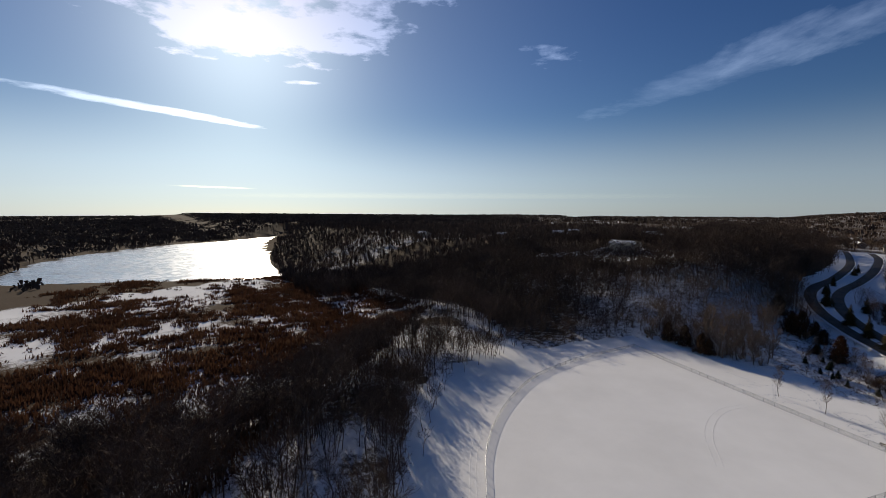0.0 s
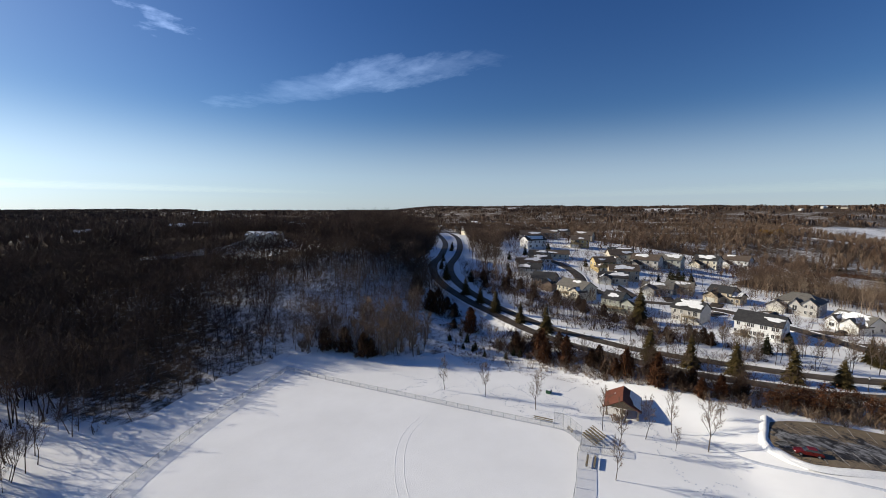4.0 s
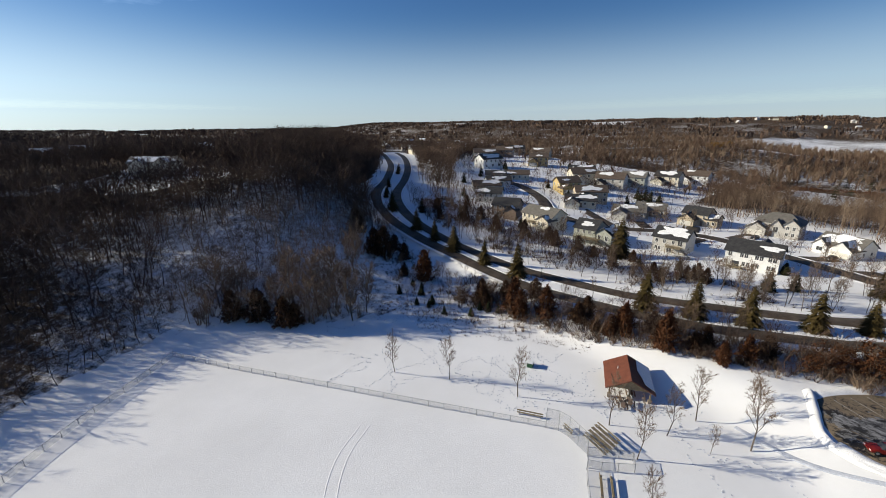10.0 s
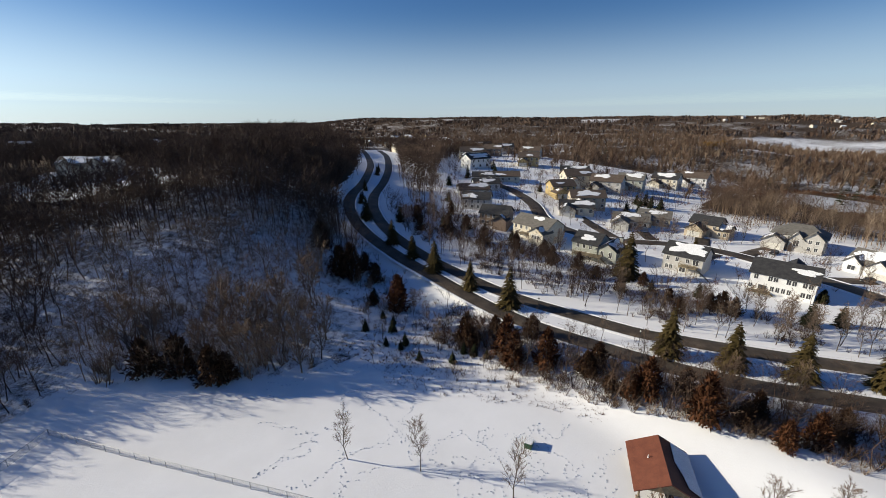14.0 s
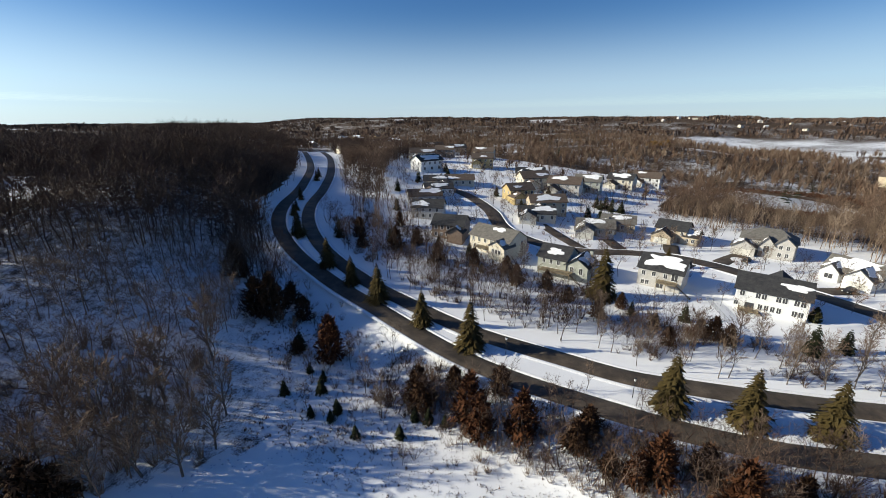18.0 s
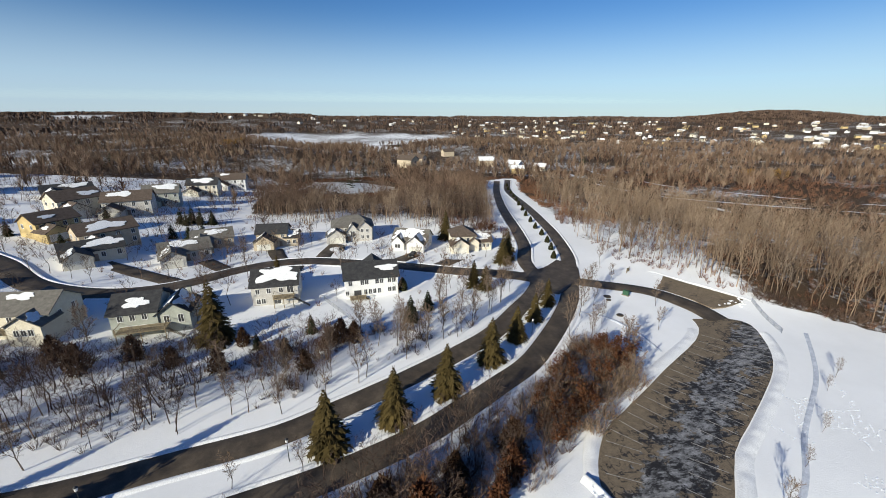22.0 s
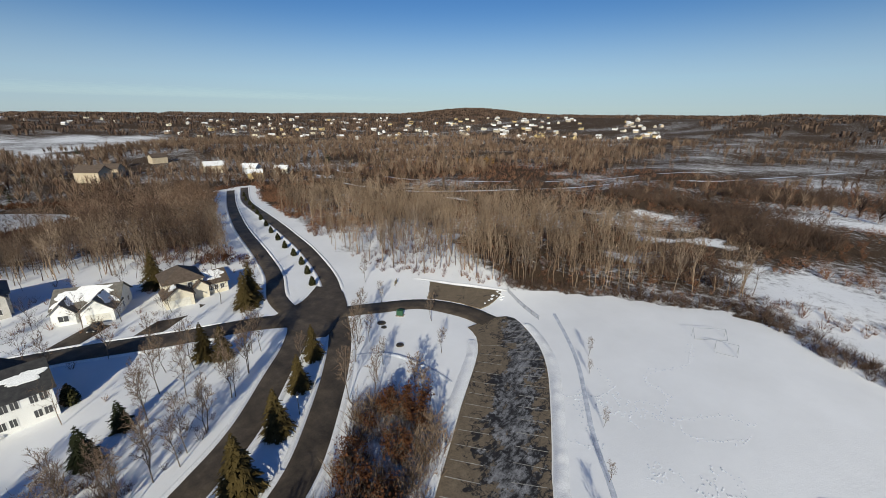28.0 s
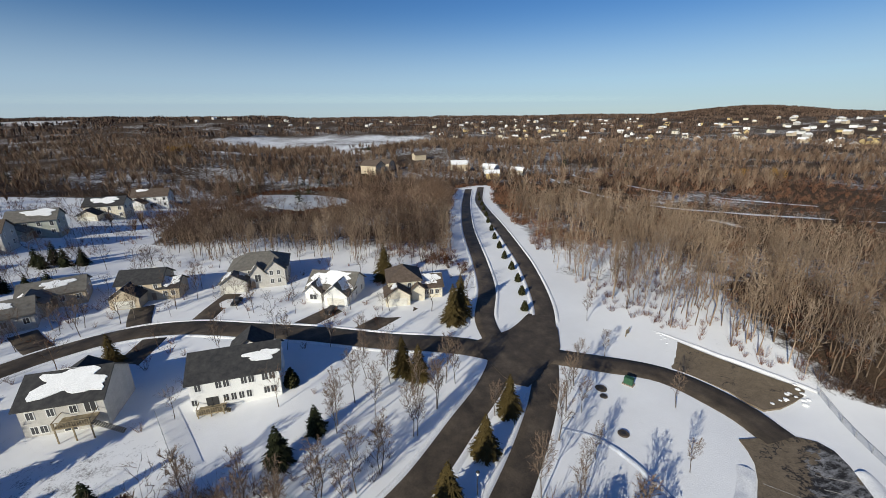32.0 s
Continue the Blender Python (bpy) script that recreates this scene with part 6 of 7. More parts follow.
for x, y, s in ((190, 62.8, 1.1), (194.5, 57.5, 0.9), (190, 86, 0.75), (300, 144, 1.2), (302, 140, 1.3), (299, 136, 1.2), (301, 132, 1.1), (297, 141, 1.0), (276, 140, 1.0), (275, 134, 1.0), (275, 129, 1.1), (299, 131, 1.0), (120.6, 128.4, 0.5), (118.6, 127.6, 0.4), (119, 121.7, 0.4), (121.8, 134.7, 0.55), (117, 131, 0.4), (127, 149, 0.7), (117, 139, 0.5), (124, 137, 0.4), (171, 191, 1.2), (181, 176, 0.9),
                (186, 97, 0.6), (192, 150, 0.8), (188, 160, 0.9), (184, 140, 0.5), (212, 203, 1.0), (240, 230, 1.2), (290, 235, 1.3), (268, 240, 1.2), (310, 252, 1.2), (275, 190, 1.0), (292, 178, 1.2), (302, 172, 1.0), (330, 178, 1.2), (262, 168, 0.9)):
    FIR.put(x, y, s * 1.2)
r_co = np.random.default_rng(41)
M_CONE = islands("trimmed_evergreen", [(0, (0.028, 0.032, 0.014)), (0.5, (0.055, 0.058, 0.025)), (1, (0.1, 0.09, 0.04))])
SHRUB = Kind([maker("trimmed_evergreen", lambda: trimmed_cone(r_co), (M_BARK, M_CONE), "rounded evergreen shrub in a row along the snowy median", "shrub", "evergreen shrubs in the median") for _ in range(3)])
for x, y in ((222, 5.5), (231, 1.5), (240, -2), (250, -5), (260.5, -7.5), (272, -11), (284, -14.5), (297, -19), (312, -24), (328, -30), (345, -36), (362, -42), (380, -48), (398, -55)):
    SHRUB.put(x, y, 1.25)
SHRUB.put(208.4, 61.6, 1.7)

# ---- cedars and oaks with dead leaves on the banks
def cedar(r, tall=5.0, wide=3.5, n=1000):
    stem, crown = Heap(), Heap()
    stem.add(prism((0, 0, -0.1), (0, 0, tall * 0.85), 0.12, 0.02, 5))
    for _ in range(n):
        t, ang = r.random() ** 1.25, r.random() * 6.28
        lob = 1 + 0.25 * math.sin(3 * ang + 5 * t) + 0.18 * math.sin(7 * ang - 9 * t)
        rad = wide / 2 * (1 - t) ** 0.62 * lob * (0.45 + 0.6 * r.random()) * min(1, 0.6 + t * 3)
        q = np.array([math.cos(ang) * rad, math.sin(ang) * rad, 0.1 + t * tall])
        d = np.array([math.cos(ang), math.sin(ang), 0.9 * r.normal() + 0.5])
        s = np.array([-d[1], d[0], 0.6 * r.normal()])
        crown.add(blade(q - d * 0.12, q + d * 0.26, 0.2, s))
    return stem.arrays(), crown.arrays()


r_ce = np.random.default_rng(43)
CEDAR = Kind([maker("cedar", lambda: cedar(r_ce), (M_BARK, M_LEAF), "winter-brown cedar on the snowy bank", "tree", "brown cedars on the banks") for _ in range(4)])
M_LEAF_DARK = islands("dark_dead_leaves", [(0, (0.04, 0.022, 0.013)), (0.5, (0.08, 0.045, 0.025)), (1, (0.13, 0.075, 0.042))])
CEDAR_DARK = Kind([maker("cedar", lambda: cedar(r_ce, 4.2, 3.9), (M_BARK, M_LEAF_DARK), "dusky brown cedar among brush on the bank", "tree", "brown cedars on the banks") for _ in range(3)])
OAK = Kind([maker("oak_shrub", lambda: leafy(r_ce), (M_BARK, M_LEAF), "shrubby oak keeping its rust-brown leaves", "shrub", "rust-brown oaks") for _ in range(3)])
for i, (x, y, s) in enumerate(((131, 118, 1.0), (131.5, 110, 1.1), (133, 104, 1.25), (134, 87, 0.9), (136, 73, 1.1), (138, 79, 0.9), (137.5, 68, 1.0), (130, 142.3, 1.75), (135, 98, 1.0), (134.5, 93, 0.8), (139, 62, 1.0), (141, 57, 0.9), (132, 122, 0.8), (136.5, 83, 0.8))):
    (CEDAR if i % 3 else CEDAR_DARK).put(x + 1.6 * math.sin(i * 2.3), y + 1.8 * math.sin(i * 4.1), s * (1.35 + 0.4 * math.sin(i * 1.7)))
for x, y, s in ((84.2, 143.9, 1.3), (75.5, 154.6, 1.3), (80.4, 150.4, 1.4), (86.5, 142.5, 1.0), (129, 163.2, 1.75), (131.5, 184, 1.5), (133.8, 189.7, 1.3), (125.3, 147.6, 0.6), (184.6, 79.5, 0.9), (183.6, 76.7, 0.8), (175.6, 86.8, 0.7), (178.9, 102.9, 0.8), (134, 158, 1.0), (127, 166, 1.5), (136, 166, 1.0), (140, 107, 0.9), (139, 91, 0.9), (141, 76, 0.9), (143, 66, 0.8), (146, 56, 0.9), (137, 115, 0.8), (187, 120, 0.9), (184, 128, 1.0), (189, 134, 0.9), (186, 144, 1.0), (183, 112, 0.7), (188, 100, 0.7), (180, 154, 1.1), (178, 170, 1.2), (186, 168, 1.0), (196, 186, 1.0), (170, 178, 0.8), (176, 186, 1.2), (194, 106, 0.6), (182, 91, 0.6), (184, 82, 0.7)):
    CEDAR_DARK.put(x, y, s * 1.35)
for x, y, s in ((162, 24.5, 1.2), (163.6, 26.8, 1.1), (150.2, 41.4, 1.1), (156.9, 41.9, 1.2), (152, 47.4, 1.1), (146.5, 47.1, 1.0), (157, 34, 1.1), (161, 38, 0.9), (165, 28, 0.8), (159, 28, 1.0), (153, 39, 0.8), (149, 44, 0.9), (164, 33, 0.7), (146, 50, 1.0), (155, 45, 0.8), (181, 84, 0.6), (262, 17, 0.9), (258, 14, 1.0), (252, 12, 0.9)):
    OAK.put(x, y, s * 1.3)

# ---- leafless trees that stand singly
r_bt = np.random.default_rng(47)
YOUNG = Kind([maker("young_tree", lambda: bare_tree(r_bt, 6.2 + 0.5 * i, 18, 6, 8, 0.075, 0.02, 1.6, 0.022, 4, 0.26, 0.5), (M_BARK, M_TWIG_PALE), "slender leafless young tree standing in snow", "tree", "young leafless trees") for i in range(5)])
for x, y, s in ((93, 109.5, 0.9), (99.5, 99.8, 0.95), (104.9, 86.7, 1.0), (109.8, 71.1, 1.0), (105.6, 64.7, 1.0), (114.1, 63.3, 0.95), (121.3, 61.1, 1.0), (96, 59.5, 0.8), (114.7, 57.2, 0.5), (166, 83, 0.9), (169.5, 75.5, 0.95), (173.5, 67, 0.9), (150.5, 62, 0.85), (193.3, 54.4, 0.95), (179.2, 57.6, 0.9), (183.8, 48.9, 0.95), (188.8, 43, 1.0), (193.8, 37.7, 0.95), (179.3, 54.3, 0.85), (178.2, 66.2, 0.95), (175.7, 61.7, 0.9), (199.3, 32.4, 0.9), (220.2, 54, 0.9), (216.3, 47.3, 0.85), (183.3, 66.7, 0.9), (181.2, 62.3, 0.85), (243.1, 108.9, 0.9), (181, 21.9, 1.0), (186, 17.3, 1.0), (172.7, 29.9, 1.0), (181, -1, 0.7), (163, 90, 0.8), (168, 77, 0.8),
                (158.5, 137, 0.8), (158.5, 146, 0.8), (159.5, 123, 0.85), (174, 101, 0.9), (179, 151, 0.9), (182, 160, 0.9), (151, 71, 0.6), (149.5, 95, 0.6), (149.5, 86, 0.6), (243.5, 72, 0.85), (237, 48, 0.8), (233, 38.5, 0.8), (222, 63, 0.85), (229, 78, 0.8), (189, 29, 0.7), (200, 34, 1.0), (203, 44, 1.0), (206, 48, 0.9),
                (198, 40, 0.9), (146, -11, 0.42), (143.5, -5, 0.32), (136.3, 7.4, 0.36), (132, 17.3, 0.36), (127, 28, 0.6), (127.1, 128.4, 0.8), (124.7, 121.5, 0.9), (117.2, 132, 0.6), (123, 139, 0.7), (130, 136, 0.8), (170, 8, 0.6), (170, 26, 0.7), (173, 23, 0.7), (176, 19, 0.6), (185, 15, 0.7), (191.6, 11.9, 0.95), (249, 100, 0.9), (248, 110, 0.9), (232, 128, 0.9), (230, 146, 0.8), (233, 152, 0.8), (238, 164, 0.9), (246, 114, 0.8), (232, 118, 0.8), (258, 88, 0.9), (165, 98, 0.8), (166, 112, 0.8), (164, 130, 0.8), (164, 142, 0.8), (167, 152, 0.9), (171, 90, 0.9), (176, 82, 0.9), (180, 72, 0.9), (212, -6, 0.8), (198, 0, 0.6), (119.8, 53, 1.2),
                (180.5, 65.9, 0.85), (177.9, 61.7, 0.90), (182.2, 57.2, 0.95), (181.3, 52.7, 1.00), (183.4, 49.2, 0.85), (188.7, 42.4, 0.90), (193.6, 37.7, 0.95), (195.0, 54.2, 1.00), (179.2, 68.0, 0.85), (183.3, 72.3, 0.90), (195.6, 48.0, 0.95), (199.7, 50.9, 1.00)):
    YOUNG.put(x, y, s * 1.4)
r_bg = np.random.default_rng(53)
BIG = Kind([maker("spreading_tree", lambda: bare_tree(r_bg, 12.5 + i, 20, 6, 8, 0.24, 0.04, 1.25, 0.08, 5, 0.16, 0.72), (M_BARK, M_TWIG_PALE), "leafless spreading tree with pale branches", "tree", "large leafless trees") for i in range(3)])
for x, y, s in ((98.2, 134.6, 0.8), (94.5, 138.8, 0.85), (103.4, 136, 0.75), (107.6, 141.3, 0.8), (89.4, 141.2, 0.9), (93.8, 144.6, 1.2), (102, 150.8, 1.0), (112.2, 156, 1.0), (90, 151, 1.1), (84, 146.5, 0.8), (98, 143, 0.9), (78, 157, 0.9), (74.3, 161.5, 1.0), (200, 112, 0.6), (189, 75, 0.5), (196, 132, 0.6), (154, 28, 0.5), (162, 22, 0.5), (166, 20, 0.5), (131, 55, 0.35)):
    BIG.put(x, y, s)

# ---- woods and brush
def joined(ab):
    (v, f), (v2, f2) = ab
    if f.shape[1] != f2.shape[1]:
        f, f2 = (a if a.shape[1] == 3 else np.vstack([a[:, :3], a[:, [0, 2, 3]]]) for a in (f, f2))
    return np.vstack([v, v2]), np.vstack([f, f2 + len(v)])


def far_tree(r, tall, wide, n=19):
    """A leafless tree seen from afar: a stem and a fan of fine upright boughs."""
    h = Heap()
    h.add(twig((0, 0, -0.3), (0, 0, tall * 0.8), 0.5, (0.8, 0.6, 0)))
    for _ in range(n):
        ang, t = r.random() * 6.28, r.random()
        out = wide * (0.2 + 0.38 * r.random()) * (1 - 0.35 * t)
        a = np.array([0, 0, tall * (0.18 + 0.4 * t)])
        e = np.array([math.cos(ang) * out, math.sin(ang) * out, tall * (0.55 + 0.45 * t) * (0.9 + 0.15 * r.random())])
        s = np.cross(e - a, r.normal(size=3))
        h.add(twig(a, e, 0.36, s / np.linalg.norm(s)))
    return h.arrays()


def bush(r, tall=1.8, wide=2.0, n=17):
    h = Heap()
    for _ in range(n):
        ang = r.random() * 6.28
        e = np.array([math.cos(ang) * wide * 0.5 * r.random() ** 0.5, math.sin(ang) * wide * 0.5 * r.random() ** 0.5, tall * (0.5 + 0.5 * r.random())])
        s = np.cross(e, r.normal(size=3))
        s /= np.linalg.norm(s) + 1e-9
        h.add(twig((e[0] * 0.2, e[1] * 0.2, -0.1), e, 0.06, s))
        for _ in range(2):
            q = e * (0.35 + 0.5 * r.random())
            d = e / tall * 0.5 + r.normal(size=3) * 0.28
            h.add(twig(q, q + d, 0.05, np.roll(s, 1)))
    return h.arrays()


r_w = np.random.default_rng(3)
near_builds = [joined(bare_tree(r_w, 11.5 + i * 1.0, 11, 5, 5, 0.17, 0.06, 0.85, 0.048, 3, 0.36, 0.88)) for i in range(6)]
mid_builds = [joined(bare_tree(r_w, 11 + i * 1.1, 9, 4, 4, 0.17, 0.06, 0.8, 0.09, 3, 0.36, 0.88)) for i in range(5)]
aspen_builds = [joined(bare_tree(r_w, 12.5 + i, 9, 4, 5, 0.14, 0.05, 1.9, 0.05, 3, 0.32, 0.62)) for i in range(6)]
far_builds = [far_tree(r_w, 8.0 + i, 6.4, 27) for i in range(5)]
bush_builds = [bush(r_w, 1.3 + 0.3 * i, 1.8 + 0.3 * i) for i in range(5)]

hill_keep = lambda x, y: clear(x, y, 7) & (0.68 * x + 0.72 * y > np.where(x < -110, 78, 108)) & (x < np.minimum(road_x(y) - 8, np.interp(y, [120, 135, 148, 161, 179, 197, 230], [90, 101, 108, 118, 134, 147, 190]))) & (y > 95) & (np.hypot(x - 84, y - 280) > 23) & (near_line(x, y, [(30, 296), (42, 293), (52, 290), (62, 287), (75, 278), (89, 270), (102, 257)]) > 7)
hill = scatter(-330, 190, 95, 330, 9600, 5, hill_keep)
d_h = np.hypot(hill[:, 0] - 40, hill[:, 1] - 60)
FIELD_EDGE = spline([(-4, 30), (-12, 62), (-16, 86), (-8, 110), (8, 129), (23, 138), (41, 153), (60, 158), (74, 153), (92, 137)], 3.0)
rim = near_line(hill[:, 0], hill[:, 1], FIELD_EDGE) < 20
flank = (hill[:, 0] > 66) & (hill[:, 1] < 200)
woods("forest", "bare grey-brown hardwood forest on a snowy hillside", hill[(d_h < 165) & ~flank & ~rim], near_builds, M_TWIG, 1, 0.7, 1.2)
woods("forest", "low bare trees where the woods meet the field", hill[(d_h < 165) & ~flank & rim], near_builds, M_TWIG, 33, 0.5, 0.8)
# Pale twig colour here also stands in for sunlight that misses these crowns.
woods("forest", "pale bare trees where the hill meets the field, lightened as if sunlit", hill[(d_h < 165) & flank], near_builds, M_TWIG_PALE, 91, 0.5, 0.85)
woods("forest", "bare hardwood forest on the upper hill", hill[(d_h >= 165) & (d_h < 260)], mid_builds, M_TWIG, 2, 0.75, 1.15)
woods("forest", "distant bare hardwood forest on the hill", np.vstack([hill[d_h >= 260], scatter(-430, 330, 320, 760, 6500, 55, lambda x, y: hill_keep(x, y))]), far_builds, M_TWIG, 3, 0.8, 1.25)
strip = scatter(-125, 10, 5, 135, 2900, 6, lambda x, y: clear(x, y) & ~inside(x, y, FIELD_RING) & (x > -75 + 0.2 * y - 40 * (1 - sm(y, 25, 70))) & ((x < -50) | (y > 58) | (np.sin(x * 0.31 + y * 0.1) + np.sin(y * 0.27) > -0.5)))
strip = strip[:1300]
rim = near_line(strip[:, 0], strip[:, 1], FIELD_EDGE) < 18
woods("forest", "dark bare trees between the ball field and the marsh", strip[~rim], near_builds, M_TWIG, 4, 0.6, 1.05)
woods("forest", "low dark trees along the west edge of the field", strip[rim], near_builds, M_TWIG, 34, 0.5, 0.78)
FRINGE_RING = [(-6, 52), (-8, 78), (-8, 92), (-3, 109), (7, 124), (8, 129), (-8, 110), (-18, 86), (-14, 62)]
fringe = scatter(-20, 10, 50, 130, 420, 61, lambda x, y: inside(x, y, FRINGE_RING))[:36]
woods("forest", "loose fringe of bare trees on the snowy field edge", fringe, near_builds, M_TWIG, 35, 0.38, 0.62)
roadside = scatter(125, 250, 165, 330, 3600, 31, lambda x, y: (near_line(x, y, OUTER[::2]) > 5.5) & (near_line(x, y, OUTER[::2]) < 19) & (near_line(x, y, INNER[::2]) > 15) & (x < road_x(y) - 5))
woods("forest", "bare trees close above the parkway", roadside[:150], near_builds, M_TWIG, 32, 0.6, 1.0)
under = scatter(-120, 140, 90, 240, 900, 7, hill_keep)
woods("undergrowth", "bare brush under the hillside trees", under, bush_builds, M_TWIG, 5)
bank = scatter(112, 152, 45, 185, 2200, 8, lambda x, y: clear(x, y, 4.5) & (x < road_x(y) - 4) & (x > 108 + 0.1 * (y - 60)) & (inside(x, y, BANK_RING) | (y > 150)) & ((y < 104) | (np.random.default_rng(6).random(len(x)) < 0.22)))
woods("brush", "bare brush and saplings on the road bank", bank, bush_builds, M_TWIG_PALE, 9, 0.7, 1.35)
slope = scatter(158, 205, 60, 215, 2300, 9, lambda x, y: clear(x, y, 7.5) & (x < np.where(y < 108, 187, 199)) & (np.sin(x * 0.3 + y * 0.11) + np.sin(y * 0.23) > -0.4))
woods("brush", "bare brush and saplings between yards and parkway", slope, bush_builds, M_TWIG, 10, 0.7, 1.5)
saplings = scatter(160, 205, 72, 260, 800, 10, lambda x, y: clear(x, y, 6) & (x < np.where(y < 108, 185, 199)))
woods("forest", "thin bare trees behind the houses", saplings[saplings[:, 0] < 183][:200], near_builds, M_TWIG, 11, 0.4, 0.75)
lotside = scatter(142, 178, 14, 56, 1000, 11, lambda x, y: clear(x, y, 5) & inside(x, y, ISLAND_RING) & (y > 48 - 0.2 * (x - 142) - 20) & (np.hypot(x - 157, y - 36) < 16))
woods("brush", "bare thicket on the island beside the parking lot", lotside, bush_builds, M_TWIG_PALE, 12, 1.0, 2.0)
aspen = scatter(40, 330, -190, 30, 5000, 12, lambda x, y: clear(x, y, 9) & ~in_gap(x, y, 0.8) & (y < np.interp(x, [90, 128, 154, 176, 201, 214, 235, 250, 264, 285, 300], [-62, -58, -45, -30, -20, -16, -20, -38, -46, -36, -38])) & (y > np.interp(x, [90, 128, 176, 214, 330], [-75, -85, -110, -105, -80])) & ((x > 150) | ((x > 122) & (np.random.default_rng(1).random(len(x)) < 0.65))))
woods("forest", "tall pale bare aspens behind the snow field", aspen, aspen_builds, M_ASPEN, 13, 0.7, 1.15)
east = scatter(200, 430, -30, 330, 6800, 13, lambda x, y: clear(x, y, 9) & (near_line(x, y, STREET[::3]) > 20) & ~inside(x, y, NEIGH_RING) & (x > 235) & (np.hypot(x - 420, y - 65) > 38) & (~((x > 318) & (y > -15) & (y < 130)) | (np.random.default_rng(2).random(np.shape(x)) < 0.4)) & (np.sin(x * 0.05) + np.sin(y * 0.06 + 1) > -1.1))
d_e = np.hypot(east[:, 0] - 100, east[:, 1] - 50)
woods("forest", "bare woods behind the houses", east[d_e < 230], aspen_builds, M_ASPEN, 14, 0.6, 1.0)
woods("forest", "bare woods in the valley", east[d_e >= 230], mid_builds, M_FAR, 15, 0.6, 1.1)
north = scatter(160, 420, 200, 520, 2400, 14, lambda x, y: clear(x, y, 10) & ~inside(x, y, NEIGH_RING) & (np.abs(x - road_x(y)) < 150) & ((x < road_x(y) - 8) | (x > road_x(y) + 16)))
woods("forest", "bare woods along the upper parkway", north, mid_builds, M_TWIG, 16, 0.7, 1.1)


def in_town(x, y, seed):
    """The built-up slope, where few trees stand."""
    d, a = np.hypot(x - 100, y - 50), np.degrees(np.arctan2(y - 50, x - 100))
    return (d > 840) & (d < 2000) & (a > -80) & (a < -14) & (np.random.default_rng(seed).random(np.shape(x)) < 0.6)


far1 = scatter(-900, 1300, -900, 1100, 30000, 15, lambda x, y: ~((x < 60) & (y < 0)) & (np.hypot(x - 110, y - 55) > 250) & clear(x, y, 10) & (open_land(x, y) < 0.55) & ~in_town(x, y, 15) & (np.sin(x * 0.021 + 2 * np.sin(y * 0.013)) + np.sin(y * 0.024 + 1.5 * np.sin(x * 0.017)) > -0.75) & ((x > 280 + 0.3 * y) | (y < -120) | (y > 480) | ((0.68 * x + 0.72 * y > 108) & (y > 320) & (x < road_x(y))) | (x < -450)) & ~((x > 330) & (x < 470) & (y > 20) & (y < 115)))
far1 = far1[:9500]
woods("forest", "distant bare brown woods", far1[far1[:, 0] >= -450], far_builds, M_FAR, 17, 0.7, 1.2)
woods("forest", "dark woods beyond the lake", far1[far1[:, 0] < -450], far_builds, M_TWIG, 18, 0.9, 1.4)


def clump(r, tall, wide):
    """A few far crowns: fine wedges that widen upwards."""
    h = Heap()
    for _ in range(12):
        ang, out = r.random() * 6.28, wide * r.random() ** 0.5
        a = np.array([math.cos(ang) * out, math.sin(ang) * out, -1.0])
        e = a + (r.normal() * 1.5, r.normal() * 1.5, tall * (0.65 + 0.4 * r.random()))
        h.add(twig(e, a, 3.6, (math.cos(ang * 3), math.sin(ang * 3), 0.2 * r.normal())))
    return h.arrays()


clumps = [clump(r_w, 8 + i, 12.0) for i in range(4)]
far2 = scatter(-4200, 4300, -4000, 4300, 22000, 16, lambda x, y: (np.hypot(x - 110, y - 55) > 950) & (open_land(x, y) < 0.55) & ~in_town(x, y, 16) & ~inside(x, y, LAKE_RING))
woods("forest", "far dark woodland towards the horizon", far2, clumps, M_TWIG, 19, 0.8, 1.5)

# ---- marsh
def tussock(r, tall=1.3, n=14, wide=2.2, thick=0.5):
    h = Heap()
    for _ in range(n):
        ang = r.random() * 6.28
        a = np.array([math.cos(ang) * wide * r.random(), math.sin(ang) * wide * r.random(), -0.1])
        e = a + (r.normal() * 0.25, r.normal() * 0.25, tall * (0.6 + 0.6 * r.random()))
        h.add(twig(a, e, thick, (math.cos(ang * 2), math.sin(ang * 2), 0)))
    return h.arrays()


tuss = [tussock(r_w, 1.0 + 0.25 * i) for i in range(4)]
marsh = scatter(-330, -42, 20, 330, 26000, 17, lambda x, y: ~inside(x, y, LAKE_RING) & ~inside(x, y, FIELD_RING) & (0.68 * x + 0.72 * y < 124) & (0.6 * np.sin(x * 0.041 + 2.3 * np.sin(y * 0.033)) + 0.5 * np.sin(y * 0.11 + 1.9 * np.sin(x * 0.063)) + 0.4 * np.sin(x * 0.23 + 2.5 * np.sin(y * 0.17)) + 0.45 * np.random.default_rng(4).normal(size=np.shape(x)) > -0.35 + 1.1 * sm(-x, 110, 300)))
woods("reeds", "brown cattail and reed beds in the frozen marsh", marsh[:13000], tuss, M_REED, 20, 0.8, 1.8)
mbush = scatter(-220, -15, 10, 260, 1400, 18, lambda x, y: ~inside(x, y, FIELD_RING) & (0.68 * x + 0.72 * y < 120) & (np.sin(x * 0.045) + np.sin(y * 0.06) > 0.1))
woods("brush", "russet willow brush in the marsh", mbush, bush_builds, M_TWIG_RED, 21, 0.9, 1.9)
flats = scatter(-60, 480, -330, -55, 6500, 19, lambda x, y: clear(x, y, 10) & ~in_gap(x, y) & (y < -62 - 0.05 * (x - 100)))
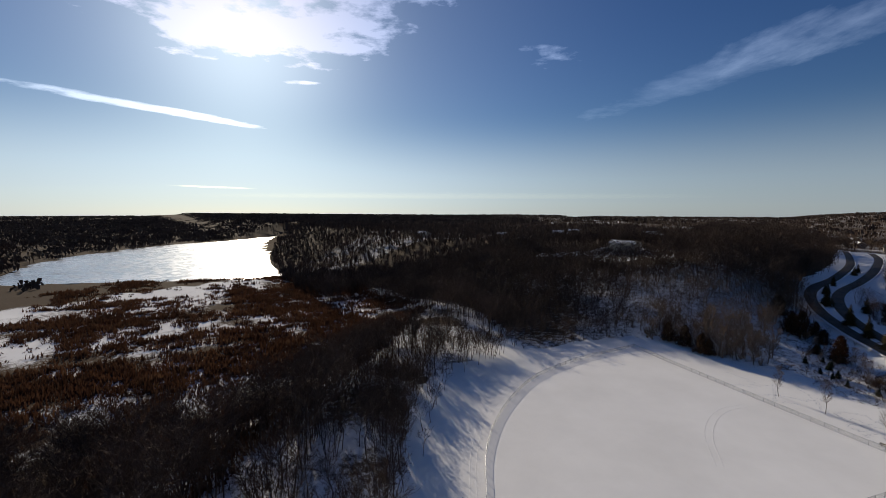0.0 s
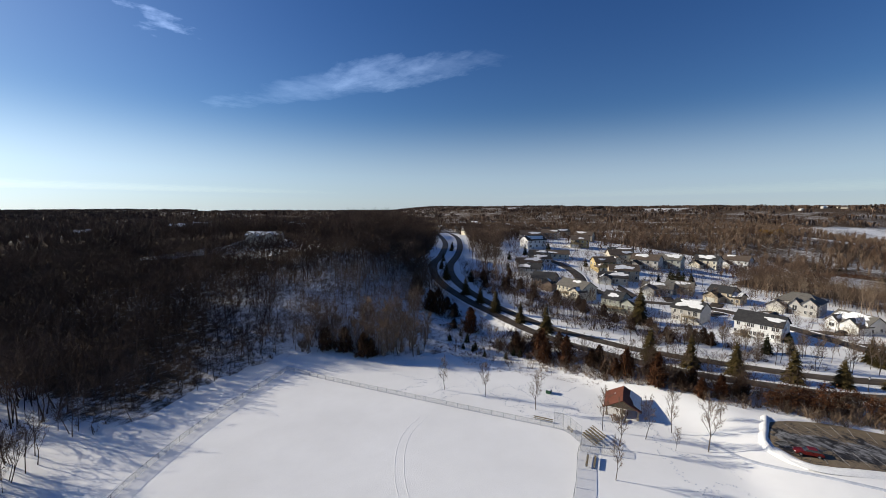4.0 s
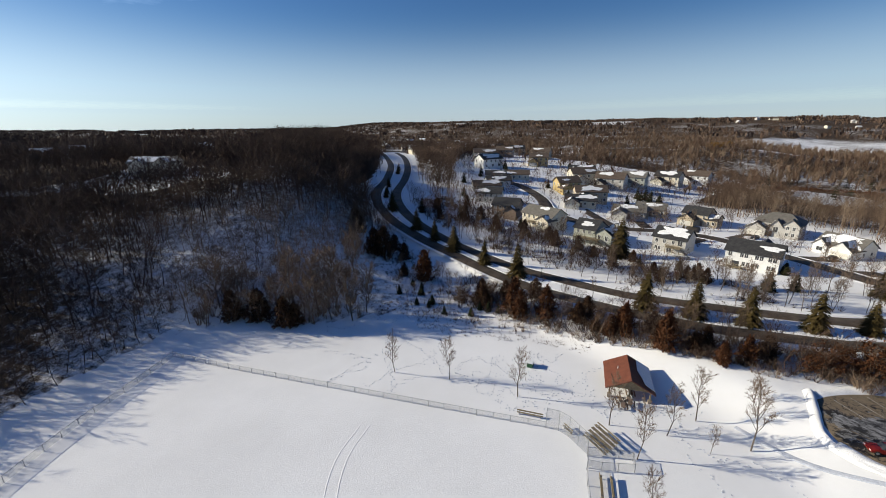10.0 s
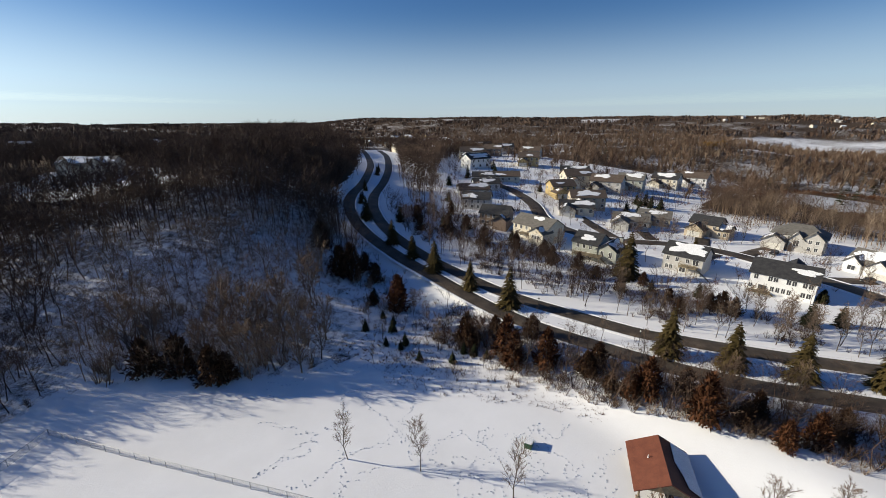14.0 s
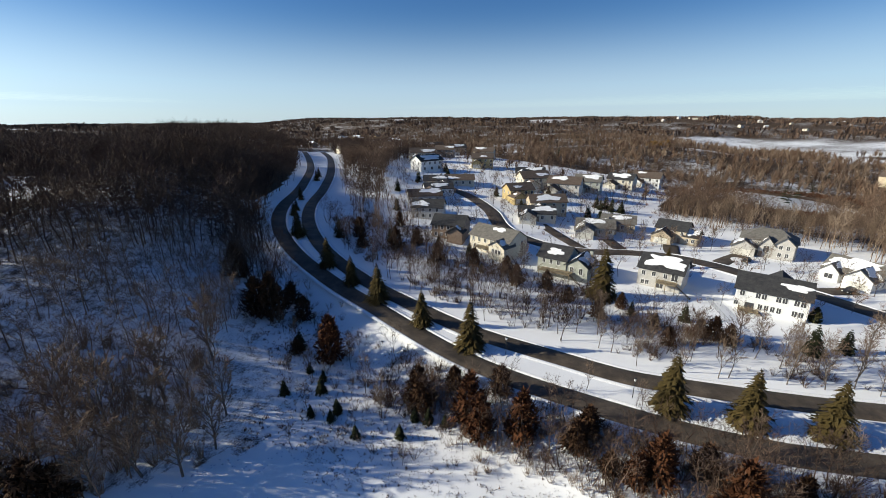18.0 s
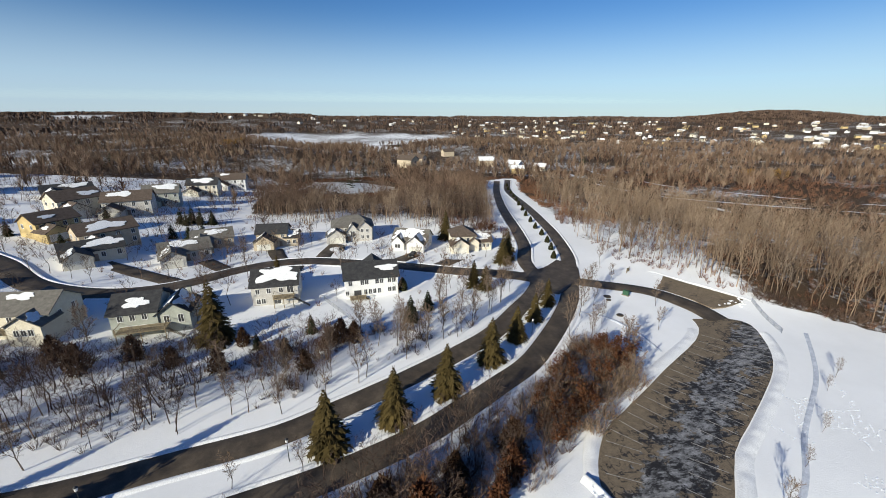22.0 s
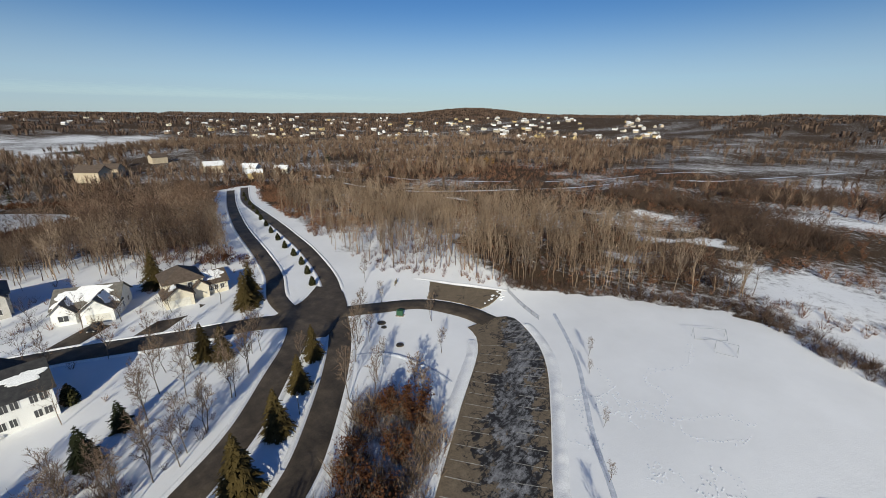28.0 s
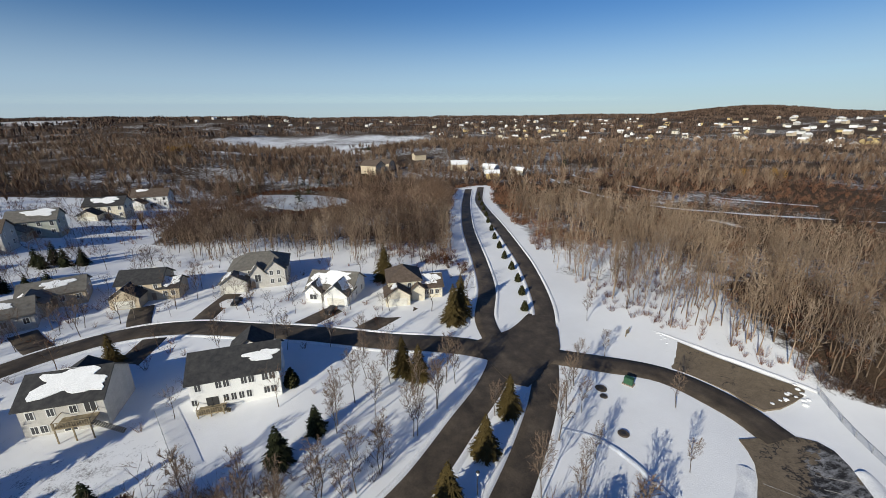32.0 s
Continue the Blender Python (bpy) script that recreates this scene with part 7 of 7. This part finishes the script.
woods("brush", "russet brush on the flats", flats, bush_builds, M_TWIG_RED, 22, 0.9, 1.8)

yards = scatter(195, 440, 12, 330, 3200, 20, lambda x, y: clear(x, y, 5) & inside(x, y, NEIGH_RING) & (near_line(x, y, STREET[::3]) > 5))
woods("yard_trees", "bare garden trees between the houses", yards[: len(yards) // 3], near_builds, M_TWIG, 23, 0.35, 0.7)
woods("yard_shrubs", "bare and russet shrubs round the houses", yards[len(yards) // 2:], bush_builds, M_TWIG_RED, 24, 0.6, 1.3)

edge = scatter(64, 122, 130, 172, 220, 25, lambda x, y: hill_keep(x, y) & (0.68 * x + 0.72 * y < 190))
woods("thicket", "pale bare thicket along the edge of the woods", edge, [bush(r_w, 3.0 + 0.5 * i, 2.6 + 0.3 * i, 34) for i in range(4)], M_TWIG_PALE, 26, 0.7, 1.4)
nw = scatter(160, 235, 165, 300, 480, 27, lambda x, y: clear(x, y, 7) & ~inside(x, y, NEIGH_RING) & (x > road_x(y) + 14))
woods("forest", "tan upright bare trees above the parkway bend", nw, aspen_builds, M_TWIG_PALE, 28, 0.55, 0.95)
shore = scatter(370, 470, 15, 115, 900, 29, lambda x, y: (np.hypot((x - 423) / 36, (y - 64) / 36) > 1) & (np.hypot((x - 423) / 50, (y - 64) / 50) < 1))
woods("reeds", "tan reeds round the frozen pond", shore, tuss, M_REED, 30, 1.0, 1.8)

M_GOLD = islands("golden_willow_twigs", [(0, (0.18, 0.1, 0.03)), (0.5, (0.28, 0.17, 0.05)), (1, (0.36, 0.24, 0.09))])
r_wl = np.random.default_rng(71)
WILLOW = Kind([maker("willow", lambda: leafy(r_wl, 7.5, 9.0, 22, 40, 0.5), (M_BARK, M_GOLD), "golden weeping willow bare of leaves in the valley", "tree", "golden willows") for _ in range(2)])
for x, y, s in ((640, 190, 1.5), (655, 180, 1.3), (390, -290, 1.4), (372, -305, 1.3)):
    WILLOW.put(x, y, s)

valley = scatter(250, 1050, -700, 700, 22000, 81, lambda x, y: (np.hypot(x - 110, y - 55) > 330) & (np.hypot(x - 110, y - 55) < 880) & clear(x, y, 10) & ~inside(x, y, NEIGH_RING) & (open_land(x, y) < 0.55) & (np.hypot(x - 423, y - 64) > 46) & (np.sin(x * 0.031 + 2 * np.sin(y * 0.019)) + np.sin(y * 0.034 + 1.5 * np.sin(x * 0.023)) > -0.9))
woods("forest", "brown and grey bare woods over the far slope", valley[:6000], far_builds, M_FAR, 82, 0.7, 1.25)
woods("forest", "pale bare trees standing out among the far woods", valley[6000:8200], far_builds, M_TWIG_PALE, 99, 0.8, 1.4)
pines = scatter(420, 900, -300, 420, 400, 83, lambda x, y: (open_land(x, y) < 0.55) & clear(x, y, 10) & (np.sin(x * 0.017) + np.sin(y * 0.021 + 1) > 0.5))
woods("pines", "dark conifers scattered through the far woods", pines, [joined(spruce(r_w, 9.0, 2.8, 6)) for _ in range(3)], M_DARK, 84, 0.7, 1.2)
floor_brush = scatter(90, 330, -110, -10, 2600, 85, lambda x, y: clear(x, y, 9) & ~in_gap(x, y) & (y < np.interp(x, [90, 128, 154, 176, 201, 214, 235, 250, 264, 285, 300], [-60, -56, -43, -28, -18, -14, -18, -36, -44, -34, -36])))
woods("undergrowth", "brown brush under the aspens", floor_brush, bush_builds, M_TWIG_RED, 86, 0.7, 1.3)

meadow = scatter(110, 142, 105, 168, 70, 87, lambda x, y: clear(x, y, 7) & inside(x, y, BANK_RING))
for k_, (x, y) in enumerate(meadow[:34]):
    (YOUNG if k_ % 5 else FIR).put(x, y, 0.5 + 0.25 * math.sin(k_ * 1.9))

# russet brush beside the upper parkway and dark woods close behind the houses
verge = scatter(235, 440, -85, 40, 5200, 88, lambda x, y: clear(x, y, 8) & (np.hypot((x - 246) / 18, (y + 26) / 13) > 1) & (near_line(x, y, ROADS[::3]) < 34) & ~inside(x, y, NEIGH_RING) & (near_line(x, y, STREET[::3]) > 22) & (np.sin(x * 0.13 + y * 0.07) + np.sin(y * 0.19 - x * 0.05) > -1.0))
woods("brush", "russet brush beside the upper parkway", verge, bush_builds, M_TWIG_RED, 89, 0.8, 1.7)
behind = scatter(262, 340, 8, 125, 900, 90, lambda x, y: clear(x, y, 9) & ~inside(x, y, NEIGH_RING) & (near_line(x, y, STREET[::3]) > 24))
woods("forest", "dense dark bare woods close behind the houses", behind[:210], near_builds, M_TWIG, 92, 0.6, 1.0)

lakeside = scatter(-2600, 60, 200, 2600, 24000, 93, lambda x, y: (np.hypot(x - 110, y - 55) > 430) & ~inside(x, y, LAKE_RING) & ((x < -330 - 0.12 * y) | (y > 760)) & (near_line(x, y, np.array(LAKE_RING)) > 12))
woods("forest", "dark bare bottomland woods beyond the lake", lakeside[:14000], [clump(r_w, 5 + i, 11.0) for i in range(4)], M_TWIG, 94, 0.6, 1.1)
crest = scatter(1400, 2600, -3100, -1900, 1500, 95, lambda x, y: np.hypot(x - 2000, y + 2500) < 600)
woods("forest", "dark wooded hill on the horizon", crest, clumps, M_TWIG, 96, 0.8, 1.3)
bottom = scatter(172, 204, 26, 100, 420, 97, lambda x, y: clear(x, y, 5.5) & (x < 187) & (x > np.interp(y, [26, 45, 66, 90], [197, 183, 172, 164])) & (np.sin(x * 0.4 + y * 0.2) + np.sin(y * 0.31) > -0.2))
woods("brush", "dark bare brush in the yards beside the parkway", bottom, bush_builds, M_TWIG, 98, 0.5, 1.2)

HEDGE = spline([(176, -31), (166, -38), (154, -45), (137, -51), (127, -57), (117, -54), (106, -44.5), (92, -37), (70, -33)], 1.0)
hem = scatter(64, 182, -66, -24, 2600, 101, lambda x, y: ~inside(x, y, FIELD_RING) & (near_line(x, y, HEDGE) < np.where(x < 128, 4.0, 2.2)))
woods("brush", "dark bare brush along the edge of the snow field", hem[:430], bush_builds, M_TWIG, 102, 0.9, 1.7)
woods("brush", "grey leafless hedge trees at the field corner", hem[430:][hem[430:, 0] < 128][:90], near_builds, M_TWIG, 107, 0.3, 0.55)
verge_keep = lambda x, y: clear(x, y, 4.2) & (x < road_x(y) - 4) & (x > np.interp(y, [48, 62, 75, 90, 105, 128], [143, 137.5, 134, 131, 129, 126])) & (inside(x, y, BANK_RING) | (y < 75))
verge_brush = scatter(124, 158, 46, 130, 1500, 103, verge_keep)
woods("brush", "dark tangled brush between the park and the parkway", verge_brush[:620], bush_builds, M_TWIG, 104, 0.8, 1.7)
verge_trees = scatter(124, 158, 46, 130, 420, 105, verge_keep)
woods("forest", "thin bare trees on the bank below the parkway", verge_trees[:80], near_builds, M_TWIG, 106, 0.35, 0.65)
copse = scatter(90, 240, -260, -60, 9000, 111, lambda x, y: clear(x, y, 6) & ~in_gap(x, y) & ((np.hypot((x - 142) / 18, (y + 75) / 8) < 1) | (np.hypot((x - 124) / 24, (y + 150) / 26) < 1) | (np.hypot((x - 165) / 42, (y + 190) / 14) < 1) | (np.hypot((x - 125) / 30, (y + 250) / 18) < 1)))
woods("forest", "dark leafless copses on the flats", copse[:200], near_builds, M_TWIG, 112, 0.45, 0.75)
woods("brush", "dense dark thickets on the flats", copse[200:1300], bush_builds, M_TWIG, 115, 1.6, 2.6)
weeds = scatter(104, 140, 84, 168, 5200, 113, lambda x, y: (inside(x, y, BANK_RING) | (near_line(x, y, np.array([(131, 88), (129, 97), (121, 108), (113, 122), (110, 131)])) < 6)) & clear(x, y, 5) | ((near_line(x, y, spline([(133, 84), (129, 97), (121, 108), (114, 120)], 2.0)) < 5)))
woods("dead_weeds", "dead grass tufts poking through the snow of the bank", weeds[:2300], [tussock(r_w, 0.4, 5, 0.5, 0.12) for _ in range(4)], M_REED, 114, 0.6, 1.3)
